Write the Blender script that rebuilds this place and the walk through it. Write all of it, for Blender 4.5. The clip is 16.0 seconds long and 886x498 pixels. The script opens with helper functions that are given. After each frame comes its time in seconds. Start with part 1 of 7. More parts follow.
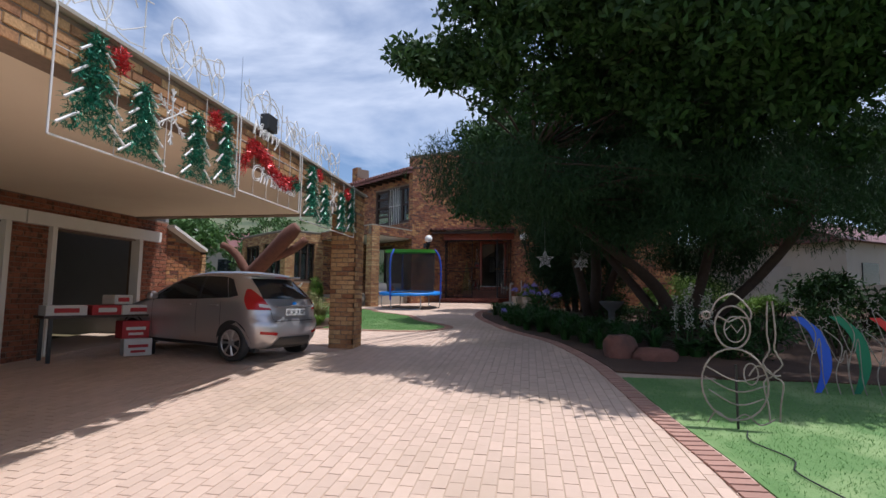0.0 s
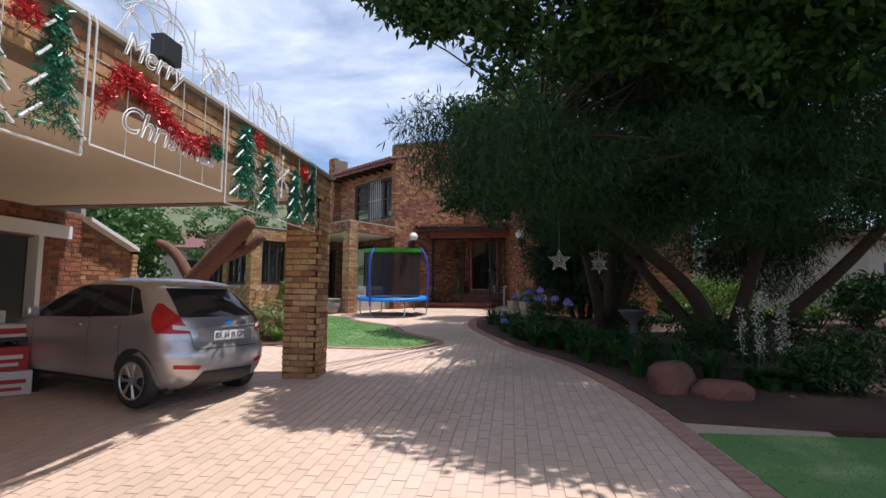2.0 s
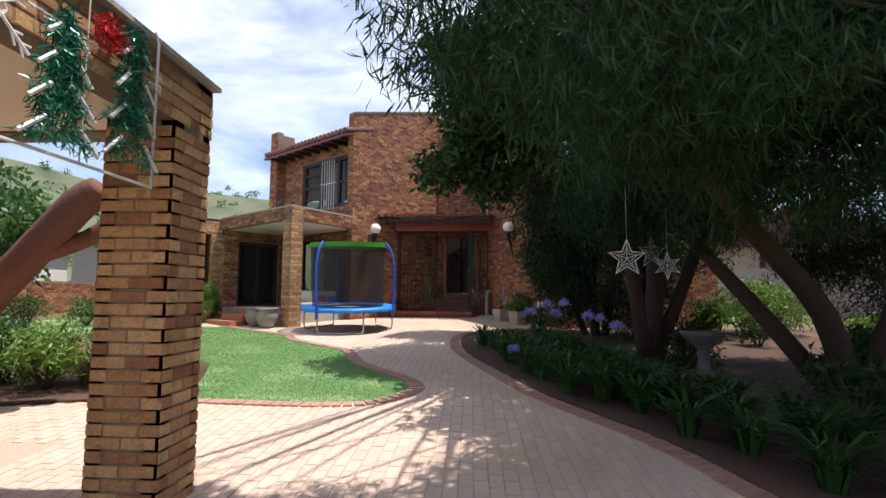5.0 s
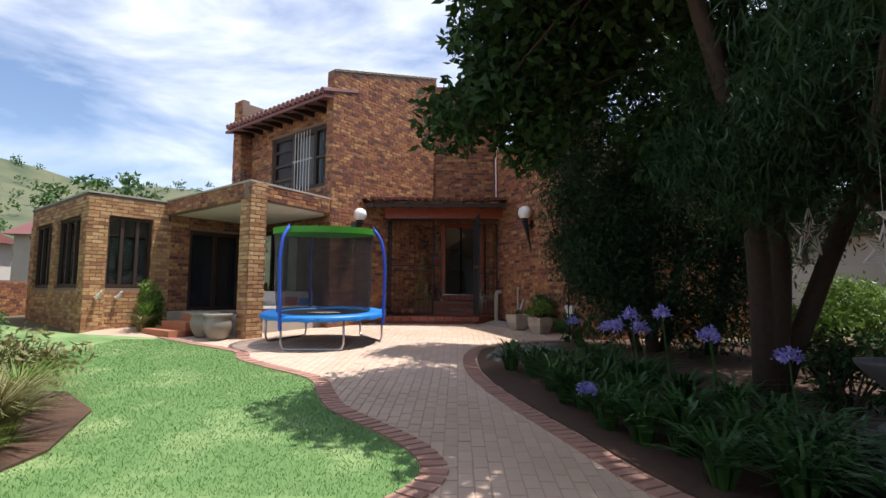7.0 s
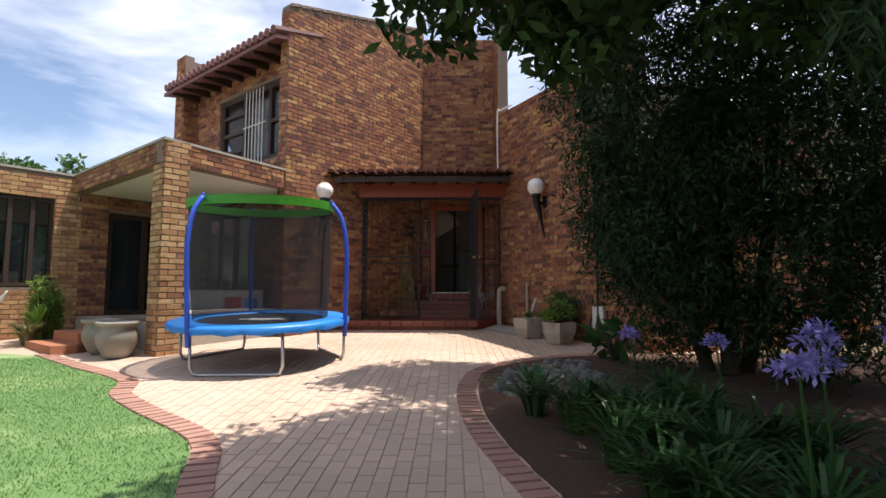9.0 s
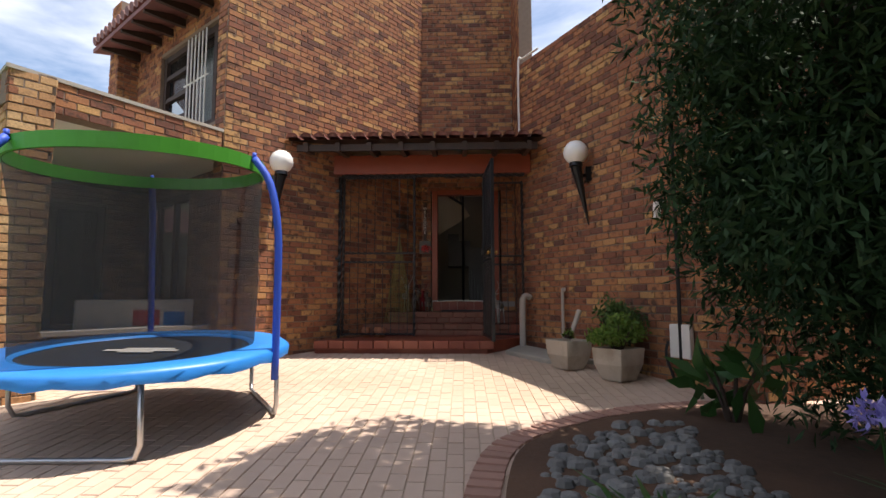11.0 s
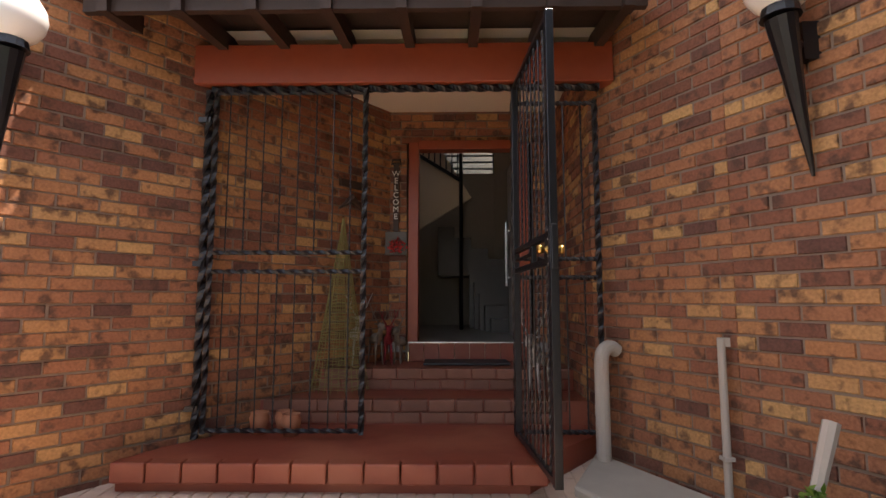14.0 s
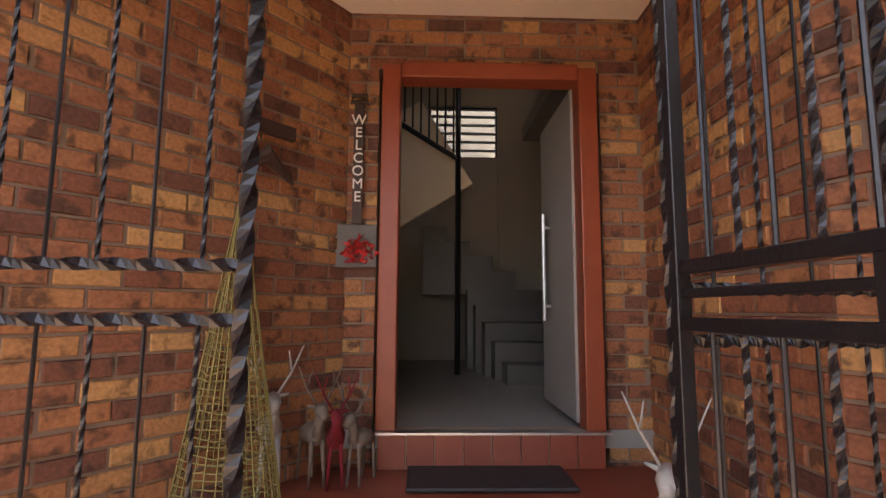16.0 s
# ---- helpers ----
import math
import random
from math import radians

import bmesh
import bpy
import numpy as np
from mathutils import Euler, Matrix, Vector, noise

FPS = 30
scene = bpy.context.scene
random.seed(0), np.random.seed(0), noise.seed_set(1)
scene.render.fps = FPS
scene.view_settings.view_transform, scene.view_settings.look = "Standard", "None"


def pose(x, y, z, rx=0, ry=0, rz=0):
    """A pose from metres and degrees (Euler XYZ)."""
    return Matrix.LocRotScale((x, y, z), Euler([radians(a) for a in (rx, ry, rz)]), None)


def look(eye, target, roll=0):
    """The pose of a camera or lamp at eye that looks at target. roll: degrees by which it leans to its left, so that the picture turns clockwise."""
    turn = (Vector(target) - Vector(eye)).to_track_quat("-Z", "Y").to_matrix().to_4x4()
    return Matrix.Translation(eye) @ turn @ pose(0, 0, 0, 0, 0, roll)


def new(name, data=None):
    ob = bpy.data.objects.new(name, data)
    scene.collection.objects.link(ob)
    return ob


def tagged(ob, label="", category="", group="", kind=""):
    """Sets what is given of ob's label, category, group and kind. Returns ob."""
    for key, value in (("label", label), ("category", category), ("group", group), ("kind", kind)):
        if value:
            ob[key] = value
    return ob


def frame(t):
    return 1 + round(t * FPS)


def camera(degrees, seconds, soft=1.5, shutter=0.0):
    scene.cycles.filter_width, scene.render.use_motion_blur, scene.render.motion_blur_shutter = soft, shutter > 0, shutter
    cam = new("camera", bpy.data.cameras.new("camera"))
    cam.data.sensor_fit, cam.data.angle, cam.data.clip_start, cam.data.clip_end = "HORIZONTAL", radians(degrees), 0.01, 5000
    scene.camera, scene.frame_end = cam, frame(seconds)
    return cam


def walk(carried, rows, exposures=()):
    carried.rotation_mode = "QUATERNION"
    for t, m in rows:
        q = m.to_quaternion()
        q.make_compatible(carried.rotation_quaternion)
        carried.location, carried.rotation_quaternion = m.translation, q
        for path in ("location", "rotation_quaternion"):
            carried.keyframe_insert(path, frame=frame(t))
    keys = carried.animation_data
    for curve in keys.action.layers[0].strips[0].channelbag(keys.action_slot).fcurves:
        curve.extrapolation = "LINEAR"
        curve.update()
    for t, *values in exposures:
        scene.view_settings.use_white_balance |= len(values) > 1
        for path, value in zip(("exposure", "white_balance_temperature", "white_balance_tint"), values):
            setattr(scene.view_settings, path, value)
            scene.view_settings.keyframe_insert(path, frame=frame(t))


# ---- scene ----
cam = camera(81.8, 16.0)
PATH = [
    (0, (0.467, -0.608, 1.473), (0.141, 1.357, 1.657), 0.6),
    (0.5, (0.386, -0.051, 1.502), (0.063, 1.914, 1.687), 0.3),
    (1, (0.258, 0.5, 1.545), (-0.055, 2.467, 1.73), 0.5),
    (1.5, (0.136, 1.034, 1.602), (-0.159, 3.004, 1.785), 0.6),
    (2, (0.01, 1.629, 1.66), (-0.256, 3.603, 1.843), 0.4),
    (2.5, (-0.123, 2.207, 1.721), (-0.352, 4.186, 1.906), 0.3),
    (3, (-0.248, 2.831, 1.785), (-0.435, 4.814, 1.964), 0.3),
    (3.5, (-0.364, 3.415, 1.837), (-0.528, 5.401, 2.013), 0.2),
    (4, (-0.49, 4.04, 1.873), (-0.63, 6.028, 2.048), 0.3),
    (4.2, (-0.569, 4.272, 1.884), (-0.696, 6.261, 2.06), 0.3),
    (6.3, (-1.138, 7.527, 1.932), (-1.235, 9.516, 2.115), 0.4),
    (6.5, (-1.237, 7.788, 1.948), (-1.319, 9.778, 2.128), 0.3),
    (7, (-1.343, 8.438, 1.957), (-1.397, 10.43, 2.135), 0.4),
    (7.5, (-1.359, 9.143, 1.979), (-1.399, 11.135, 2.152), 0.4),
    (8, (-1.286, 9.823, 1.978), (-1.323, 11.816, 2.147), 0.4),
    (8.5, (-1.282, 10.529, 2.022), (-1.315, 12.522, 2.182), 0.4),
    (9, (-1.293, 11.259, 1.972), (-1.326, 13.252, 2.14), 0.0),
    (9.2, (-1.326, 11.562, 1.972), (-1.361, 13.554, 2.143), 0.1),
    (11.5, (-1.204, 14.82, 2.105), (-1.283, 16.81, 2.292), -0.2),
    (12, (-1.23, 15.585, 2.181), (-1.308, 17.574, 2.37), -0.2),
    (12.5, (-1.233, 16.341, 2.22), (-1.32, 18.329, 2.415), -0.2),
    (13, (-1.251, 17.068, 2.227), (-1.332, 19.055, 2.438), -0.1),
    (13.5, (-1.301, 17.757, 2.323), (-1.367, 19.745, 2.528), -0.1),
    (14, (-1.329, 18.464, 2.37), (-1.367, 20.454, 2.575), -0.0),
    (14.5, (-1.396, 19.115, 2.439), (-1.406, 21.104, 2.648), -0.1),
    (15, (-1.415, 19.722, 2.527), (-1.406, 21.711, 2.731), 0.5),
    (15.5, (-1.452, 20.303, 2.579), (-1.432, 22.291, 2.798), 0.5),
    (16, (-1.516, 20.882, 2.621), (-1.458, 22.867, 2.856), 0.4),
]
EXPOSURES = [(0, -0.2, 5800, 14), (2, 0.08, 5950, 14), (3.5, 0.4, 6200, 14), (7, 0.36, 6300, 14), (9, 0.42, 6500, 14), (11.5, 0.6, 6800, 13), (12.5, 0.75, 7000, 13), (13.5, 1.1, 7000, 15), (14.5, 1.65, 7200, 18), (15.2, 1.95, 7250, 20), (16, 2.55, 7300, 21)]
walk(cam, [(t, look(eye, target, roll)) for t, eye, target, roll in PATH], EXPOSURES)
# world, sun and exposure
SUN = Vector((0.33, 0.03, 1.0)).normalized()
sun = new("sun", bpy.data.lights.new("sun", "SUN"))
sun.data.energy, sun.data.angle, sun.data.color = 5.0, radians(0.53), (1.0, 0.95, 0.88)
sun.matrix_world = look(SUN * 60, (0, 0, 0))
world = bpy.data.worlds.new("world")
scene.world = world
world.use_nodes = True
wn, wl = world.node_tree.nodes, world.node_tree.links
wn.clear()
sky = wn.new("ShaderNodeTexSky")
sky.sky_type, sky.sun_disc = "NISHITA", False
sky.sun_elevation, sky.sun_rotation = math.asin(SUN.z), math.atan2(SUN.x, SUN.y)
sky.air_density, sky.dust_density, sky.ozone_density = 1.0, 0.6, 1.0
wc = wn.new("ShaderNodeTexCoord")
wm = wn.new("ShaderNodeMapping")
wm.inputs["Scale"].default_value = (1.0, 1.3, 3.6)
wm.inputs["Rotation"].default_value = (0.15, 0.25, 0.4)
cn = wn.new("ShaderNodeTexNoise")
cn.inputs["Scale"].default_value, cn.inputs["Detail"].default_value, cn.inputs["Roughness"].default_value = 1.9, 7, 0.52
cn.inputs["Distortion"].default_value = 0.5
cr = wn.new("ShaderNodeValToRGB")
cr.color_ramp.elements[0].position, cr.color_ramp.elements[1].position = 0.40, 0.70
mixc = wn.new("ShaderNodeMix")
mixc.data_type = "RGBA"
mixc.inputs["B"].default_value = (8.2, 8.5, 9.0, 1)
bg = wn.new("ShaderNodeBackground")
bg.inputs["Strength"].default_value = 0.135
wo = wn.new("ShaderNodeOutputWorld")
wl.new(wc.outputs["Generated"], wm.inputs["Vector"])
wl.new(wm.outputs["Vector"], cn.inputs["Vector"])
wl.new(cn.outputs["Fac"], cr.inputs["Fac"])
wl.new(cr.outputs["Color"], mixc.inputs["Factor"])
wl.new(sky.outputs["Color"], mixc.inputs["A"])
wl.new(mixc.outputs["Result"], bg.inputs["Color"])
wl.new(bg.outputs["Background"], wo.inputs["Surface"])


# ---------- materials ----------
def material(name, c1, c2=None, rough=0.8, scale=8.0, bump=0.0, bscale=None, metal=0.0, c3=None, big=0.6, rnd=0.0, spec=None, emit=0.0):
    """Two-scale noise between c1 and c2, with patches towards c3; rnd: brightness spread from piece to piece."""
    m = bpy.data.materials.new(name)
    m.use_nodes = True
    n, l = m.node_tree.nodes, m.node_tree.links
    p = n["Principled BSDF"]
    p.inputs["Roughness"].default_value, p.inputs["Metallic"].default_value = rough, metal
    if spec is not None:
        p.inputs["Specular IOR Level"].default_value = spec
    c2 = c2 or tuple(v * 0.8 for v in c1)
    geo = n.new("ShaderNodeNewGeometry")
    t1 = n.new("ShaderNodeTexNoise")
    t1.inputs["Scale"].default_value, t1.inputs["Detail"].default_value = scale, 6
    l.new(geo.outputs["Position"], t1.inputs["Vector"])
    mx = n.new("ShaderNodeMix")
    mx.data_type = "RGBA"
    mx.inputs["A"].default_value, mx.inputs["B"].default_value = (*c1, 1), (*c2, 1)
    l.new(t1.outputs["Fac"], mx.inputs["Factor"])
    out = mx.outputs["Result"]
    if c3:
        t2 = n.new("ShaderNodeTexNoise")
        t2.inputs["Scale"].default_value, t2.inputs["Detail"].default_value = big, 5
        l.new(geo.outputs["Position"], t2.inputs["Vector"])
        r2 = n.new("ShaderNodeValToRGB")
        r2.color_ramp.elements[0].position, r2.color_ramp.elements[1].position = 0.48, 0.68
        l.new(t2.outputs["Fac"], r2.inputs["Fac"])
        m2 = n.new("ShaderNodeMix")
        m2.data_type = "RGBA"
        m2.inputs["B"].default_value = (*c3, 1)
        l.new(out, m2.inputs["A"])
        l.new(r2.outputs["Color"], m2.inputs["Factor"])
        out = m2.outputs["Result"]
    if rnd:
        oi = n.new("ShaderNodeObjectInfo")
        ad = n.new("ShaderNodeMath")
        ad.operation = "ADD"
        l.new(oi.outputs["Random"], ad.inputs[0])
        l.new(geo.outputs["Random Per Island"], ad.inputs[1])
        fr = n.new("ShaderNodeMath")
        fr.operation = "FRACT"
        l.new(ad.outputs[0], fr.inputs[0])
        mr = n.new("ShaderNodeMapRange")
        mr.inputs["To Min"].default_value, mr.inputs["To Max"].default_value = 1 - rnd, 1 + rnd
        l.new(fr.outputs[0], mr.inputs["Value"])
        hs = n.new("ShaderNodeHueSaturation")
        l.new(mr.outputs["Result"], hs.inputs["Value"])
        l.new(out, hs.inputs["Color"])
        out = hs.outputs["Color"]
    l.new(out, p.inputs["Base Color"])
    if bump:
        t3 = n.new("ShaderNodeTexNoise")
        t3.inputs["Scale"].default_value, t3.inputs["Detail"].default_value = bscale or scale * 4, 8
        l.new(geo.outputs["Position"], t3.inputs["Vector"])
        b = n.new("ShaderNodeBump")
        b.inputs["Strength"].default_value, b.inputs["Distance"].default_value = bump, 0.01
        l.new(t3.outputs["Fac"], b.inputs["Height"])
        l.new(b.outputs["Normal"], p.inputs["Normal"])
    if emit:
        p.inputs["Emission Color"].default_value, p.inputs["Emission Strength"].default_value = (*c1, 1), emit
    return m


def brick_material(name, stops, rough=0.85, flash=0.85):
    """Fired clay: each brick takes its own colour from stops, with dark flashed patches and pits."""
    m = bpy.data.materials.new(name)
    m.use_nodes = True
    n, l = m.node_tree.nodes, m.node_tree.links
    p = n["Principled BSDF"]
    p.inputs["Roughness"].default_value = rough
    p.inputs["Specular IOR Level"].default_value = 0.25
    geo, oi = n.new("ShaderNodeNewGeometry"), n.new("ShaderNodeObjectInfo")
    ad, fr = n.new("ShaderNodeMath"), n.new("ShaderNodeMath")
    ad.operation, fr.operation = "ADD", "FRACT"
    l.new(oi.outputs["Random"], ad.inputs[0])
    l.new(geo.outputs["Random Per Island"], ad.inputs[1])
    l.new(ad.outputs[0], fr.inputs[0])
    ramp = n.new("ShaderNodeValToRGB")
    while len(ramp.color_ramp.elements) < len(stops):
        ramp.color_ramp.elements.new(0.5)
    for e, (pos, c) in zip(ramp.color_ramp.elements, stops):
        e.position, e.color = pos, (*c, 1)
    l.new(fr.outputs[0], ramp.inputs["Fac"])
    t = n.new("ShaderNodeTexNoise")
    t.inputs["Scale"].default_value, t.inputs["Detail"].default_value = 11.0, 5
    l.new(geo.outputs["Position"], t.inputs["Vector"])
    r = n.new("ShaderNodeValToRGB")
    r.color_ramp.elements[0].position, r.color_ramp.elements[1].position = 0.53, 0.65
    l.new(t.outputs["Fac"], r.inputs["Fac"])
    mx = n.new("ShaderNodeMix")
    mx.data_type = "RGBA"
    mx.inputs["B"].default_value = (0.085, 0.045, 0.032, 1)
    sc = n.new("ShaderNodeMath")
    sc.operation = "MULTIPLY"
    sc.inputs[1].default_value = flash
    l.new(r.outputs["Color"], sc.inputs[0])
    l.new(sc.outputs[0], mx.inputs["Factor"])
    l.new(ramp.outputs["Color"], mx.inputs["A"])
    t2 = n.new("ShaderNodeTexNoise")
    t2.inputs["Scale"].default_value, t2.inputs["Detail"].default_value = 60.0, 6
    l.new(geo.outputs["Position"], t2.inputs["Vector"])
    mr = n.new("ShaderNodeMapRange")
    mr.inputs["From Min"].default_value, mr.inputs["From Max"].default_value = 0.3, 0.7
    mr.inputs["To Min"].default_value, mr.inputs["To Max"].default_value = 0.78, 1.2
    l.new(t2.outputs["Fac"], mr.inputs["Value"])
    hs = n.new("ShaderNodeHueSaturation")
    l.new(mr.outputs["Result"], hs.inputs["Value"])
    l.new(mx.outputs["Result"], hs.inputs["Color"])
    l.new(hs.outputs["Color"], p.inputs["Base Color"])
    b = n.new("ShaderNodeBump")
    b.inputs["Strength"].default_value, b.inputs["Distance"].default_value = 0.5, 0.006
    l.new(t2.outputs["Fac"], b.inputs["Height"])
    l.new(b.outputs["Normal"], p.inputs["Normal"])
    return m


def leaf_material(name, c1, c2, through_light=0.25, rough=0.45):
    m = bpy.data.materials.new(name)
    m.use_nodes = True
    n, l = m.node_tree.nodes, m.node_tree.links
    p = n["Principled BSDF"]
    p.inputs["Roughness"].default_value = rough
    p.inputs["Specular IOR Level"].default_value = 0.3
    geo = n.new("ShaderNodeNewGeometry")
    mx = n.new("ShaderNodeMix")
    mx.data_type = "RGBA"
    mx.inputs["A"].default_value, mx.inputs["B"].default_value = (*c1, 1), (*c2, 1)
    l.new(geo.outputs["Random Per Island"], mx.inputs["Factor"])
    l.new(mx.outputs["Result"], p.inputs["Base Color"])
    tr = n.new("ShaderNodeBsdfTranslucent")
    l.new(mx.outputs["Result"], tr.inputs["Color"])
    ms = n.new("ShaderNodeMixShader")
    ms.inputs[0].default_value = through_light
    l.new(p.outputs["BSDF"], ms.inputs[1])
    l.new(tr.outputs["BSDF"], ms.inputs[2])
    l.new(ms.outputs["Shader"], n["Material Output"].inputs["Surface"])
    return m


def glass_material(name, tint=(0.8, 0.85, 0.85), rough=0.02, clear=0.35):
    m = bpy.data.materials.new(name)
    m.use_nodes = True
    n, l = m.node_tree.nodes, m.node_tree.links
    p = n["Principled BSDF"]
    p.inputs["Base Color"].default_value = (0.02, 0.025, 0.03, 1)
    p.inputs["Roughness"].default_value = rough
    tr = n.new("ShaderNodeBsdfTransparent")
    tr.inputs["Color"].default_value = (*tint, 1)
    ms = n.new("ShaderNodeMixShader")
    ms.inputs[0].default_value = clear
    l.new(p.outputs["BSDF"], ms.inputs[1])
    l.new(tr.outputs["BSDF"], ms.inputs[2])
    l.new(ms.outputs["Shader"], n["Material Output"].inputs["Surface"])
    return m


FACE = [(0.0, (0.13, 0.06, 0.045)), (0.2, (0.24, 0.095, 0.055)), (0.5, (0.32, 0.135, 0.07)), (0.8, (0.38, 0.17, 0.075)), (1.0, (0.49, 0.28, 0.115))]
YELLOW = [(0.0, (0.27, 0.125, 0.065)), (0.3, (0.39, 0.20, 0.095)), (0.6, (0.47, 0.27, 0.125)), (1.0, (0.56, 0.36, 0.18))]
M_BRICK = brick_material("house_brick", FACE)
M_RBRICK = brick_material("red_brick", [(0.0, (0.20, 0.07, 0.04)), (0.5, (0.26, 0.095, 0.055)), (1.0, (0.31, 0.125, 0.07))])
M_YBRICK = brick_material("light_brick", YELLOW, flash=0.3)
M_MORTAR = material("mortar", (0.26, 0.19, 0.14), (0.17, 0.12, 0.09), 0.95, 20, 0.4)
M_PAVER = material("clay_paver", (0.61, 0.45, 0.345), (0.54, 0.39, 0.295), 0.85, 9, 0.25, 70, c3=(0.48, 0.355, 0.255), big=0.5, rnd=0.06)
M_SAND = material("joint_sand", (0.50, 0.38, 0.28), (0.42, 0.31, 0.22), 0.95, 30, 0.3)
M_KERB = material("kerb_paver", (0.42, 0.24, 0.18), (0.35, 0.19, 0.14), 0.85, 10, 0.3, 70, rnd=0.08)
M_STEPBRICK = material("red_brown_step_brick", (0.24, 0.10, 0.06), (0.17, 0.07, 0.045), 0.7, 10, 0.3, 70, rnd=0.15)
M_SOIL = material("soil", (0.10, 0.055, 0.032), (0.05, 0.028, 0.018), 0.95, 12, 0.9, 25, c3=(0.13, 0.07, 0.04))
M_EARTH = material("veld_ground", (0.14, 0.11, 0.05), (0.08, 0.08, 0.03), 0.95, 0.5, 0.3, c3=(0.16, 0.11, 0.06), big=0.05)
M_TURF = material("turf", (0.14, 0.25, 0.075), (0.09, 0.18, 0.05), 0.9, 14, 0.5, 60, c3=(0.24, 0.33, 0.13), big=1.6)
M_BLADE = leaf_material("grass_blade", (0.12, 0.25, 0.07), (0.20, 0.35, 0.12), 0.3, 0.75)
M_PLASTER = material("cream_plaster", (0.82, 0.71, 0.55), (0.78, 0.67, 0.51), 0.85, 3, 0.1, 40, c3=(0.75, 0.63, 0.48))
M_WHITE = material("white_paint", (0.76, 0.73, 0.67), (0.70, 0.66, 0.60), 0.7, 5, 0.08)
M_RENDER = material("pale_render", (0.46, 0.41, 0.35), (0.38, 0.34, 0.29), 0.85, 2, 0.1)
M_TILE = material("clay_roof_tile", (0.20, 0.07, 0.055), (0.12, 0.045, 0.04), 0.6, 8, 0.25, rnd=0.2)
M_DARKWOOD = material("dark_wood", (0.055, 0.028, 0.018), (0.03, 0.016, 0.011), 0.6, 12, 0.2)
M_REDWOOD = material("red_stained_wood", (0.30, 0.065, 0.025), (0.22, 0.042, 0.018), 0.42, 10, 0.1)
M_REDTILE = material("red_polished_floor", (0.25, 0.055, 0.028), (0.18, 0.04, 0.022), 0.5, 6, 0.12, c3=(0.29, 0.085, 0.045), big=2, rnd=0.1)
M_IRON = material("black_iron", (0.012, 0.012, 0.014), (0.007, 0.007, 0.009), 0.3, 20, 0.2)
M_STEEL = material("galvanised_steel", (0.55, 0.56, 0.57), (0.45, 0.46, 0.47), 0.35, 20, 0.05, metal=0.9)
M_BRASS = material("brass", (0.65, 0.42, 0.12), (0.5, 0.32, 0.1), 0.28, 20, metal=1.0)
M_BLUE = material("blue_vinyl", (0.025, 0.25, 0.70), (0.02, 0.19, 0.60), 0.42, 6, 0.15, 14)
M_POLE = material("blue_foam", (0.03, 0.10, 0.60), (0.025, 0.08, 0.48), 0.55, 8, 0.1)
M_GREEN = material("green_vinyl", (0.07, 0.36, 0.03), (0.05, 0.28, 0.02), 0.5, 6, 0.1)
M_MAT = material("black_mat", (0.012, 0.012, 0.014), (0.02, 0.02, 0.022), 0.7, 40, 0.1)
M_GLOBE = material("opal_globe", (0.86, 0.84, 0.79), (0.84, 0.82, 0.77), 0.3, 3)
M_GLAZED = material("glazed_pot", (0.27, 0.245, 0.20), (0.20, 0.18, 0.145), 0.45, 5, 0.1, c3=(0.33, 0.30, 0.25), big=3)
M_POT = material("concrete_pot", (0.52, 0.45, 0.36), (0.42, 0.36, 0.28), 0.85, 7, 0.25, c3=(0.34, 0.28, 0.21), big=4)
M_TERRA = material("terracotta", (0.42, 0.17, 0.085), (0.32, 0.12, 0.06), 0.8, 10, 0.1)
M_BARK = material("bark", (0.085, 0.055, 0.04), (0.04, 0.027, 0.02), 0.95, 14, 1.0, 22)
M_REDBARK = material("red_bark", (0.20, 0.085, 0.055), (0.10, 0.045, 0.03), 0.95, 14, 1.0, 22)
M_ROCK = material("red_sandstone", (0.24, 0.10, 0.07), (0.15, 0.065, 0.048), 0.9, 5, 0.9, 14, c3=(0.12, 0.06, 0.045), big=3)
M_STONE = material("grey_stone", (0.22, 0.21, 0.195), (0.14, 0.135, 0.125), 0.85, 9, 0.5, rnd=0.3)
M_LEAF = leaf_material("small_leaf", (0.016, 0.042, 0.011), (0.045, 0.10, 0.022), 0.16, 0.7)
M_WILLOW = leaf_material("narrow_leaf", (0.013, 0.038, 0.013), (0.034, 0.078, 0.025), 0.10, 0.7)
M_STRAP = leaf_material("strap_leaf", (0.028, 0.085, 0.022), (0.055, 0.13, 0.035), 0.2, 0.35)
# yellow-green leaf; on the sunlit shrubs some of the sun is in this colour
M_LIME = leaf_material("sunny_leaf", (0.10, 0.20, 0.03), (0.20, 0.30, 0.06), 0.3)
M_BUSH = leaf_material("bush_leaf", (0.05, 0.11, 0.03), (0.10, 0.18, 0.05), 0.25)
M_STRAW = leaf_material("dry_grass", (0.16, 0.17, 0.06), (0.30, 0.26, 0.12), 0.25, 0.6)
M_FLOWER = leaf_material("lilac_petal", (0.26, 0.22, 0.62), (0.42, 0.38, 0.78), 0.3)
M_PALEFL = leaf_material("pale_petal", (0.55, 0.52, 0.46), (0.36, 0.34, 0.26), 0.25)
M_PAINT = material("silver_beige_paint", (0.56, 0.53, 0.53), (0.53, 0.50, 0.50), 0.3, 300, metal=0.7)
M_PAINT.node_tree.nodes["Principled BSDF"].inputs["Coat Weight"].default_value = 0.6
M_RUBBER = material("tyre_rubber", (0.018, 0.018, 0.018), (0.03, 0.029, 0.028), 0.85, 30, 0.3)
M_PLASTIC = material("black_plastic", (0.02, 0.02, 0.022), (0.03, 0.03, 0.03), 0.55, 20)
